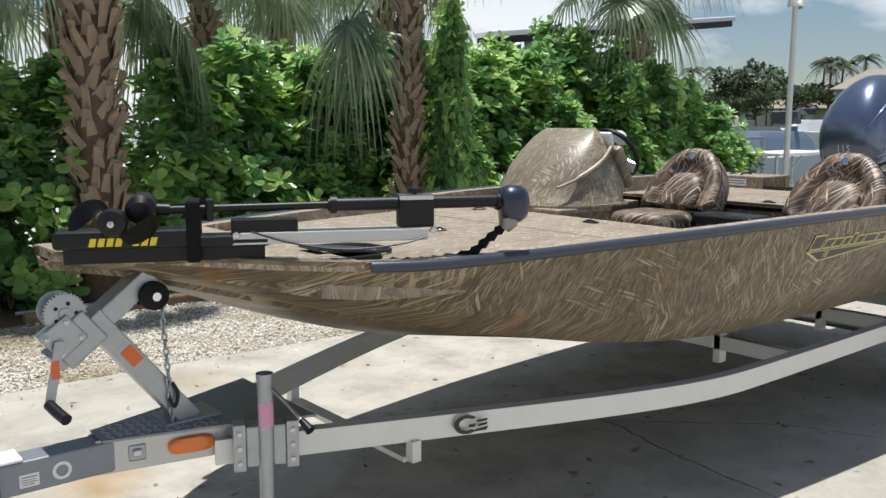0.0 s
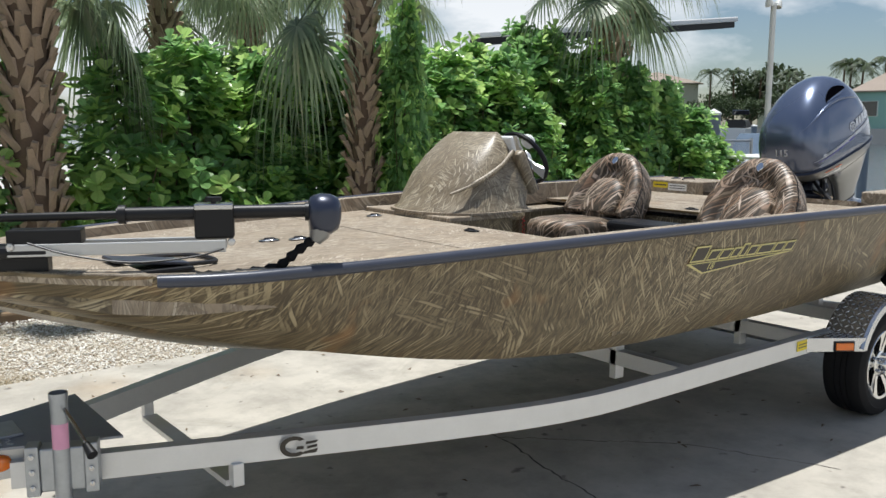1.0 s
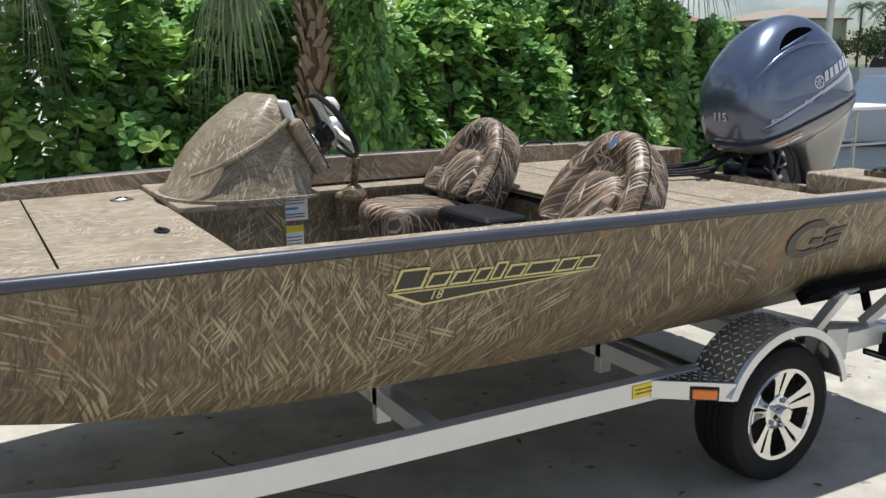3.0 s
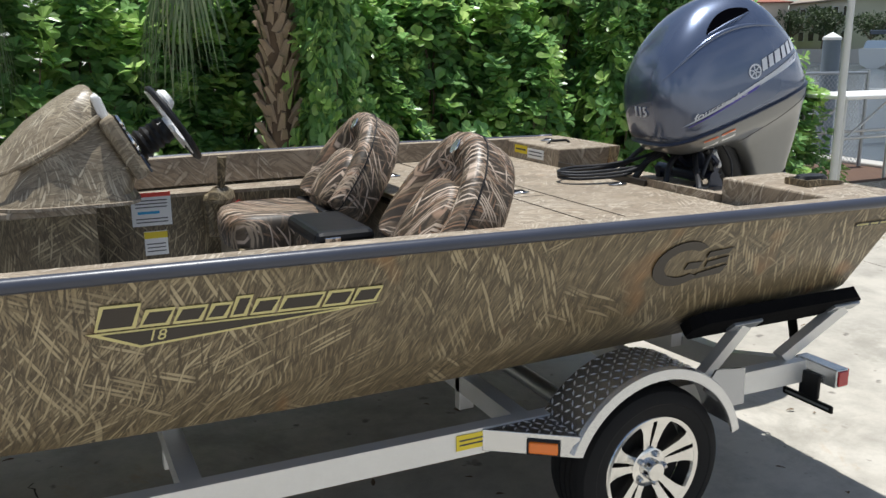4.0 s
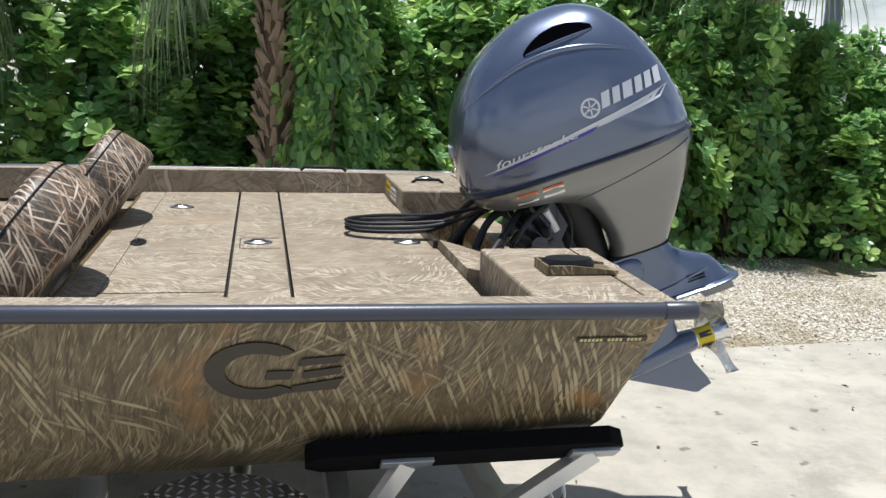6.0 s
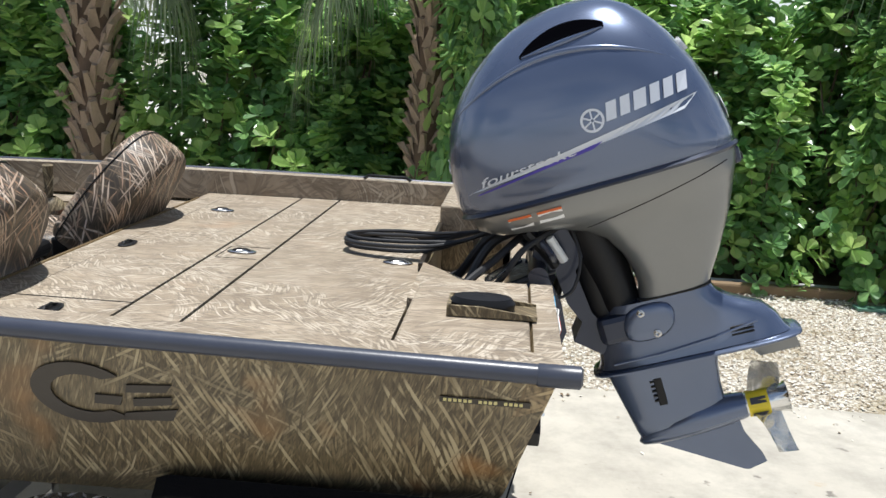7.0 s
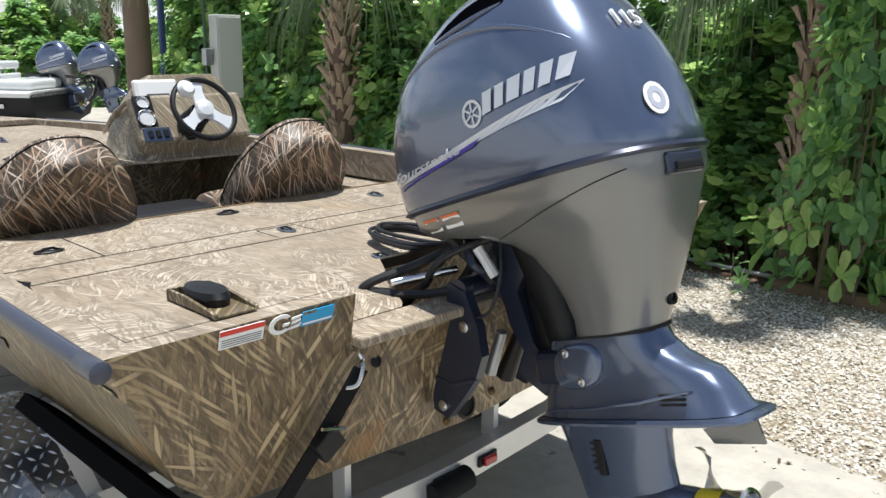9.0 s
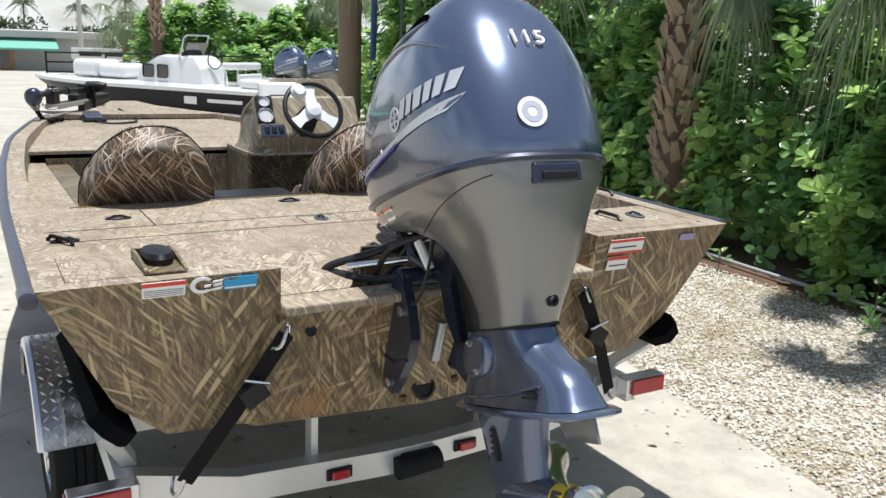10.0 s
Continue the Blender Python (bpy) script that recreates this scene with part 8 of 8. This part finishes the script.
docked(19.5, 14.0, -20, 6.0, 1.1, 0.35, "white boat with grey-blue cover moored beside the quay", M_gel, M_cover)
docked(54, 26, 60, 7.0, 1.3, 0.9, "white cabin boat moored in the canal", M_gel, M_gel)
docked(70, 46, 20, 8.0, 1.4, 1.2, "white boat with dark canopy moored by the far bank", M_gel, M_black)
docked(80, 62, 35, 9.0, 1.5, 1.3, "white boat moored at the far bank", M_gel, M_cover)

# far bank houses
M_tan = plain("tan_roof_tile", (0.33, 0.27, 0.22), 0.85, vary=0.2, scale=0.6, bumps=0.5, fine=4)
M_teal = plain("pale_teal_stucco", (0.33, 0.52, 0.52), 0.85, vary=0.08, scale=1)
M_pink = plain("pinkish_stucco", (0.68, 0.57, 0.46), 0.85, vary=0.08, scale=1)
M_cream = plain("cream_stucco", (0.60, 0.56, 0.48), 0.85, vary=0.08, scale=1)


def house(x, y, az, wide, deep, base, eave, ridge, wall, roof, storeys, bays, label):
    ob = thing("house", (x, y, base), label, "house", "houses on the far bank")
    m = pose(x, y, 0, 0, 0, az)
    part("wall", cube(-deep / 2, deep / 2, -wide / 2, wide / 2, base, eave, m=m), wall, ob)
    o = 0.6
    a = [(-deep / 2 - o, -wide / 2 - o, eave), (deep / 2 + o, -wide / 2 - o, eave), (deep / 2 + o, wide / 2 + o, eave), (-deep / 2 - o, wide / 2 + o, eave)]
    part("roof", loft(bmesh.new(), [[m @ Vector((p[0] * k, p[1] * (1 if k == 1 else j), z)) for p in a] for k, j, z in ((1, 1, eave + 0.004), (1, 1, eave + 0.2), (0.04, 0.62, ridge))]), roof, ob)
    h = (eave - base) / storeys
    for s in range(storeys):
        for k in range(bays):
            c = -wide / 2 + wide * (k + 0.5) / bays
            z = base + h * s + h * 0.35
            w = wide / bays * 0.28
            wi = part("window", cube(-deep / 2 - 0.06, -deep / 2 - 0.002, c - w, c + w, z, z + h * 0.42, m=m), M_white, ob)
            part("pane", cube(-deep / 2 - 0.09, -deep / 2 - 0.061, c - w * 0.88, c + w * 0.88, z + 0.08, z + h * 0.42 - 0.08, m=m), M_dkglass, wi)


house(118, 47, 8, 16, 10, 1, 6.0, 9.0, M_teal, M_tan, 1, 4, "low house with pale teal walls and tan roof")
house(122, 66, 0, 12, 9, 1, 3.6, 5.2, M_cream, M_tan, 1, 3, "low cream house under palms")
house(120, 98, -20, 20, 12, 1, 8.5, 10.6, M_cream, M_tan, 2, 6, "cream house across the canal")
house(112, 116, -38, 34, 12, 1, 8.2, 9.6, M_pink, plain("red_brown_roof", (0.34, 0.13, 0.09), 0.85, vary=0.2), 2, 10, "two-storey pinkish building with a red-brown roof")
house(107, 110, -38, 22, 4, 1, 3.6, 4.6, M_cream, M_tan, 1, 6, "low tan-roofed boathouse at the waterline")


# far trees
def tree(x, y, h, w, seed, base=1.0):
    rg = np.random.default_rng(seed)
    ob = thing("tree", (x, y, base), "rounded leafy tree with a dense uneven crown", "tree", "trees in the distance")
    bm = bmesh.new()
    tube(bm, [(x, y, base - 0.1), (x + 0.1, y, base + h * 0.25), (x, y, base + h * 0.5)], [0.05 * h * 0.5, 0.04 * h * 0.5, 0.03 * h * 0.5], 8)
    for k in range(6):
        a = k * 1.05
        tube(bm, [(x, y, base + h * 0.3), (x + w * 0.25 * math.cos(a), y + w * 0.25 * math.sin(a), base + h * 0.55), (x + w * 0.4 * math.cos(a), y + w * 0.4 * math.sin(a), base + h * 0.72)], [0.016 * h, 0.01 * h, 0.004 * h], 6)
    part("trunk", bm, M_twig, ob)
    n_c = 26
    cc = rg.normal(0, 1, (n_c, 3))
    cc = unit(cc) * (rg.uniform(0.3, 1, (n_c, 1)) ** 0.5) * np.array([[w * 0.42, w * 0.42, h * 0.30]]) + np.array([[x, y, base + h * 0.66]])
    per = 46
    c = np.repeat(cc, per, 0)
    o = unit(rg.normal(0, 1, (n_c * per, 3)) + np.array([[0, 0, 0.5]]))
    pos = c + o * rg.uniform(0.5, 1, (n_c * per, 1)) * w * 0.15
    ln = rg.uniform(0.05, 0.09, n_c * per) * w
    v, f = leaf_arrays(pos, o + rg.normal(0, 0.5, o.shape), o + np.array([[0, 0, 0.4]]), ln, ln * 0.6)
    tagged(raw("crown", v.tolist(), f.tolist(), M_far, ob), kind="stuff")
    return ob


def coconut(x, y, h, seed, base=1.0, size=3.2):
    rg = random.Random(seed)
    ob = thing("coconut_palm", (x, y, base), "tall coconut palm with feathery drooping fronds", "palm", "palms in the distance")
    lx = rg.uniform(-0.8, 0.8)
    top = Vector((x + lx, y + rg.uniform(-0.8, 0.8), base + h))
    part("trunk", tube(bmesh.new(), curve_pts([(x, y, base - 0.1), (x + lx * 0.3, y, base + h * 0.5), top], 6), [0.20 - 0.006 * k for k in range(13)], 10), M_trunk, ob, smooth=True)
    verts, faces = [], []
    for i in range(20):
        az, el = i * 2.4 + rg.uniform(-0.2, 0.2), rg.uniform(-0.35, 1.1)
        d = Vector((math.cos(az) * math.cos(el), math.sin(az) * math.cos(el), math.sin(el)))
        side = d.cross(Vector((0, 0, 1))).normalized()
        pts = [top + d * size * t + Vector((0, 0, -1)) * size * 0.75 * t ** 2.2 for t in (k / 14 for k in range(15))]
        for j in range(1, 14):
            tan = (pts[j + 1] - pts[j - 1]).normalized()
            for s in (-1, 1):
                l2 = size * 0.26 * math.sin(math.pi * (0.12 + 0.8 * j / 14)) * rg.uniform(0.8, 1.1)
                tip = pts[j] + side * s * l2 * 0.75 + tan * l2 * 0.35 + Vector((0, 0, -l2 * 0.55))
                k = len(verts)
                wv = tan * size * 0.030
                verts += [tuple(pts[j] - wv), tuple(pts[j] + wv), tuple(tip)]
                faces.append((k, k + 1, k + 2))
    tagged(raw("crown", verts, faces, M_far, ob), "feathery fronds", kind="stuff")
    return ob


rt = random.Random(31)
src = [tree(130, 30, 9, 9, 71), tree(128, 44, 8, 9, 72), tree(126, 75, 10, 11, 73)]
for k in range(34):
    yy = 5 + 5.2 * k + rt.uniform(-1.5, 1.5)
    o = copy_thing(src[k % 3], Matrix())
    s = rt.uniform(0.6, 1.0)
    o.matrix_basis = pose(122 + rt.uniform(-4, 10), yy, 0.9, 0, 0, rt.uniform(0, 360)) @ Matrix.Diagonal((s, s, s * rt.uniform(0.75, 1.0), 1))
cp = [coconut(124, 62, 9.5, 81), coconut(120, 78, 9.0, 82)]
for k, (cx, cy, s) in enumerate(((118, 58, 1.0), (116, 55.5, 0.98), (119, 53.5, 1.02), (122, 70, 0.95), (121, 74, 0.92), (130, 44, 0.95), (128, 40.5, 1.0), (126, 47, 0.7), (122, 84, 1.0), (118, 96, 0.9), (112, 60, 0.6), (113, 64, 0.55), (110, 108, 0.8), (104.8 + 4, 118, 0.9), (115, 66, 0.7))):
    o = copy_thing(cp[k % 2], Matrix())
    o.matrix_basis = pose(cx, cy, 0.9, 0, 0, rt.uniform(0, 360)) @ Matrix.Diagonal((s, s, s, 1))

for cx, cy, s in ((106.5, 92, 0.62), (107.5, 99, 0.7), (106.5, 106, 0.6), (108, 120, 0.66), (107, 84, 0.6), (106, 76, 0.5), (106, 70, 0.55), (107, 63, 0.6), (108, 57, 0.65), (106, 66, 0.5)):
    o = copy_thing(src[int(cy) % 3], Matrix())
    o.matrix_basis = pose(cx, cy, 0.9, 0, 0, cy * 7) @ Matrix.Diagonal((s, s, s, 1))

# ---- the yard's far end ----
M_wood = plain("brown_piling_wood", (0.20, 0.145, 0.105), 0.85, vary=0.3, scale=3, bumps=0.6, fine=40)
ob = thing("utility_post", (-10.05, 4.06, 0), "round brown timber post standing in the gravel", "post")
part("post", lathe(bmesh.new(), [(0.185, -0.05), (0.18, 0.5), (0.165, 4.2), (0.0, 4.22)], pose(-10.05, 4.06, 0), 22), M_wood, ob, smooth=True)
ob = thing("vent_pipe", (-10.4, 4.62, 0), "blue plastic pipe standing beside the timber post", "pipe")
part("pipe", lathe(bmesh.new(), [(0.05, -0.05), (0.05, 3.9), (0.0, 3.91)], pose(-10.4, 4.62, 0), 14), plain("blue_pipe", (0.04, 0.08, 0.24), 0.45), ob, smooth=True)

M_box = plain("pale_grey_enclosure", (0.52, 0.54, 0.50), 0.5, vary=0.1, scale=3)
ob = thing("meter_box", (-7.9, 4.12, 0), "pale grey electrical meter box on a metal post", "electrical box")
part("enclosure", cube(-8.0, -7.82, 3.945, 4.295, 0.92, 1.92, bevel=0.012), M_box, ob)
part("door", cube(-7.819, -7.805, 3.965, 4.275, 0.95, 1.89, bevel=0.004), M_box, ob)
part("post", tube(bmesh.new(), [(-7.92, 4.12, -0.02), (-7.92, 4.12, 0.93)], 0.03, 10), M_galv, ob, smooth=True)
ob = thing("conduit_post", (-7.95, 3.86, 0), "thin dark riser post with a small junction box", "post")
part("riser", tube(bmesh.new(), [(-7.95, 3.86, -0.02), (-7.95, 3.86, 2.6)], 0.018, 10), plain("dark_green_riser", (0.05, 0.08, 0.06), 0.6), ob, smooth=True)
part("junction_box", cube(-8.0, -7.9, 3.83, 3.93, 1.32, 1.52, bevel=0.008), M_galv, ob)

# white bay boat with two blue outboards
BB = Matrix.Translation((-14.64, 4.87, -0.52)) @ pose(0, 0, 0, 0, 0, -140)
M_darkhull = plain("black_gelcoat", (0.008, 0.008, 0.012), 0.4, vary=0.1, bumps=0.02, gloss=0.25)
bay = thing("bay_boat", (-16.3, 2.4, 0.4), "white centre-console bay boat with a black hull", "boat")
part("hull", hull(6.7, 1.15, 0.46, 1.12, BB, 0.0), M_darkhull, bay, "glossy black hull sides", smooth=30)
rings = []
for i in range(18):
    t = i / 17
    w = 1.15 * (1 - max(0, (t - 0.45) / 0.55) ** 2.2) + 0.05
    zt = 1.12
    rings.append([BB @ Vector((6.74 * t, y, z)) for y, z in ((-w, zt - 0.03), (w, zt - 0.03), (w, zt + 0.04), (w * 0.86, zt + 0.07), (-w * 0.86, zt + 0.07), (-w, zt + 0.04))])
part("gunwale_cap", loft(bmesh.new(), rings), M_gel, bay, "white deck and gunwale", smooth=30)
part("centre_console", loft(bmesh.new(), [[BB @ Vector(p) for p in ((1.9 + a, -w, z), (3.6 - b2, -w * 0.9, z), (3.6 - b2, w * 0.9, z), (1.9 + a, w, z))] for z, a, b2, w in ((1.16, 0, 0, 0.48), (1.5, 0.05, 0.15, 0.46), (1.72, 0.25, 0.55, 0.40), (1.76, 0.35, 0.7, 0.34))]), M_gel, bay, smooth=30)
for u in (2.75, 3.12):
    part("console_window", cube(u, u + 0.26, 0.452, 0.470, 1.28, 1.56, bevel=0.03, m=BB), M_dkglass, bay)
part("windshield", loft(bmesh.new(), [[BB @ Vector((x, y, z)) for x, y, z in ((2.45 + a, -0.36, z), (2.48 + a, -0.36, z), (2.48 + a, 0.36, z), (2.45 + a, 0.36, z))] for z, a in ((1.74, 0.0), (2.02, -0.16))]), M_dkglass, bay)
part("grab_rail", tube(bmesh.new(), [BB @ Vector(p) for p in ((2.5, 0.40, 1.70), (2.35, 0.42, 2.12), (2.3, 0.36, 2.17), (2.3, -0.36, 2.17), (2.35, -0.42, 2.12), (2.5, -0.40, 1.70))], 0.018, 8), M_tube, bay, smooth=True)
part("helm_wheel", tube(bmesh.new(), [BB @ Vector((1.90 + 0.05 * math.cos(a), 0.18 * math.cos(a), 1.68 + 0.18 * math.sin(a))) for a in (2 * math.pi * k / 20 for k in range(21))], 0.013, 8), M_black, bay, smooth=True)
lp = part("leaning_post", cube(1.05, 1.45, -0.45, 0.45, 1.52, 1.66, bevel=0.04, m=BB), M_gel, bay, "white leaning-post cushion")
for uy in (-0.38, 0.38):
    for ux in (1.1, 1.4):
        part("seat_strut", tube(bmesh.new(), [BB @ Vector((ux, uy, 1.17)), BB @ Vector((ux, uy, 1.53))], 0.018, 8), M_tube, lp, smooth=True)
part("backrest", cube(1.02, 1.10, -0.42, 0.42, 1.22, 1.44, bevel=0.03, m=BB), M_gel, bay)
for y0 in (-0.95, -0.05):
    part("aft_seat", cube(0.12, 0.75, y0, y0 + 0.95, 1.18, 1.38, bevel=0.08, m=BB @ pose(0, 0, 0, 0, 0, 0), seg=3), M_gel, bay, "white moulded aft jump seat")
for k, (u, h) in enumerate(((4.3, 1.52), (5.0, 1.58))):
    part("forward_cushion", cube(u - 0.35, u + 0.35, -0.42, 0.42, 1.2, h, bevel=0.12, m=BB, seg=3), M_gel, bay, "white rounded bow cushion")
part("name_bar", cube(0.5, 1.3, 1.14, 1.158, 0.90, 0.97, m=BB), M_white, bay, "pale lettering bar on the hull")
part("hull_emblem", cube(1.55, 1.85, 1.135, 1.156, 0.85, 1.0, bevel=0.008, m=BB), M_white, bay, "pale slanted emblem")
for u in (0.9, 3.6):
    st = thing("boat_stand", tuple(BB @ Vector((u, 0, 0))), "grey block stand under the bay boat", "stand", "boat stands")
    part("block", cube(u - 0.2, u + 0.2, -0.5, 0.5, 0.22, 0.50, bevel=0.02, m=BB), M_cap, st)
for mx, my in ((-15.0, 4.88), (-13.95, 5.2)):
    copy_thing(motor, pose(mx, my, 0.74, 0, 0, 40) @ pose(0, 0, 0, 0, 8, 0) @ Matrix.Diagonal((0.9, 0.9, 0.9, 1)))

# black railing behind the bay boat
rail = thing("railing", (-19, 3, 0), "black metal railing along the far side of the yard", "railing")
RA, RB = Vector((-24.0, 12.4, -0.22)), Vector((-25.2, 1.25, -0.28))
n_post = 8
for k in range(n_post):
    p = RA.lerp(RB, k / (n_post - 1))
    part("post", cube(-0.025, 0.025, -0.025, 0.025, -0.02, 1.30, m=Matrix.Translation(p)), M_black, rail)
for z in (0.72, 1.0, 1.27):
    part("rail", tube(bmesh.new(), [RA + Vector((0, 0, z)), RB + Vector((0, 0, z))], 0.024, 8), M_black, rail)

# low shop with an awning, trees and poles behind the railing
M_awn = plain("green_awning", (0.16, 0.42, 0.33), 0.7, vary=0.12)
shop = thing("shop_building", (-62, 6, -1), "low grey shop with a green awning and flat roof", "building")
part("wall", cube(-72, -60, -26, 8.0, -1.6, 0.95), plain("grey_stucco", (0.36, 0.36, 0.35), 0.85, vary=0.12, scale=0.5), shop)
part("roof", cube(-72.6, -59.4, -26.5, 8.5, 0.95, 1.35), plain("flat_roof_edge", (0.44, 0.43, 0.41), 0.8, vary=0.15, scale=0.5), shop)
part("awning", prism(bmesh.new(), [(-60, 0.90), (-58.2, 0.30), (-58.2, 0.18), (-60, 0.32)], -5.1, 12, XZ), M_awn, shop)
for y0 in (-8.2, -4.4, -0.6):
    wi = part("shop_window", cube(-59.99, -59.9, y0, y0 + 3.2, -1.1, 0.35), plain("tan_shopfront", (0.42, 0.24, 0.10), 0.6), shop)
    part("pane", cube(-59.89, -59.86, y0 + 0.25, y0 + 2.95, -0.95, 0.25), M_dkglass, wi)
sg = thing("sign_board", (-36, 6.4, 0), "long white sign board with illegible dark lettering", "sign")
part("board", cube(-36.1, -36.0, 3.2, 6.9, 0.45, 0.90, bevel=0.02), M_white, sg)
for k in range(3):
    part("sign_bar", cube(-35.99, -35.98, 3.5 + 1.05 * k, 4.35 + 1.05 * k, 0.58, 0.76), M_black, sg)
for y0 in (3.5, 6.6):
    part("post", cube(-36.09, -36.01, y0 - 0.05, y0 + 0.05, -0.8, 0.45), M_galv, sg)
for px, py, h in ((-55, 6.0, 9), (-41, 8.2, 9)):
    ob = thing("street_pole", (px, py, -1), "pale concrete street pole", "pole", "street poles")
    part("pole", lathe(bmesh.new(), [(0.16, -1.2), (0.11, h), (0, h)], pose(px, py, 0), 14), M_cap, ob, smooth=True)
for k in range(16):
    o = copy_thing(src[k % 3], Matrix())
    s = rt.uniform(0.45, 0.75)
    o.matrix_basis = pose(-84 + rt.uniform(-6, 6), -26 + 5.0 * k + rt.uniform(-1, 1), -2.6, 0, 0, rt.uniform(0, 360)) @ Matrix.Diagonal((s, s, s, 1))
for k, (cx, cy, s) in enumerate(((-80, 13, 0.6), (-76, 19, 0.55), (-82, 5, 0.5), (-79, 9, 0.5), (-84, 0, 0.55))):
    o = copy_thing(cp[k % 2], Matrix())
    o.matrix_basis = pose(cx, cy, -1.2, 0, 0, rt.uniform(0, 360)) @ Matrix.Diagonal((s, s, s, 1))
for k, (cx, cy, s, sz) in enumerate(((-18.5, 9.4, 1.5, 0.95), (-20.5, 9.0, 1.6, 0.9), (-22.5, 8.6, 1.6, 0.95), (-24.5, 8.2, 1.6, 0.9), (-26.5, 7.6, 1.7, 0.85), (-21.5, 11.0, 1.8, 1.15), (-25.0, 10.6, 1.8, 1.2))):
    copy_thing(kinds[k % 3], pose(cx, cy, -0.65, 0, 0, 50 * k)).scale = (s, s, sz)
for k in range(7):
    copy_thing(kinds[k % 3], pose(-29.0 - 0.4 * (k % 2), 5.0 + 1.15 * k, -0.5, 0, 0, 70 * k)).scale = (1.7, 1.7, 1.25 + 0.12 * (k % 3))
palm(-27.6, 4.85, 0.19, 1.4, 4.4, 24, 14, "sabal palm with a bare trunk behind the black railing")
palm(-33.5, 4.9, 0.17, 1.4, 2.0, 25, 16, "low sabal palm beyond the railing")
palm(-20.0, 10.6, 0.16, 1.4, 3.3, 21, 16, "sabal palm behind the black railing")
palm(-23.6, 10.0, 0.16, 1.4, 3.0, 22, 16, "sabal palm behind the black railing")
palm(-29.0, 11.5, 0.17, 1.4, 3.2, 23, 16, "sabal palm behind the black railing")
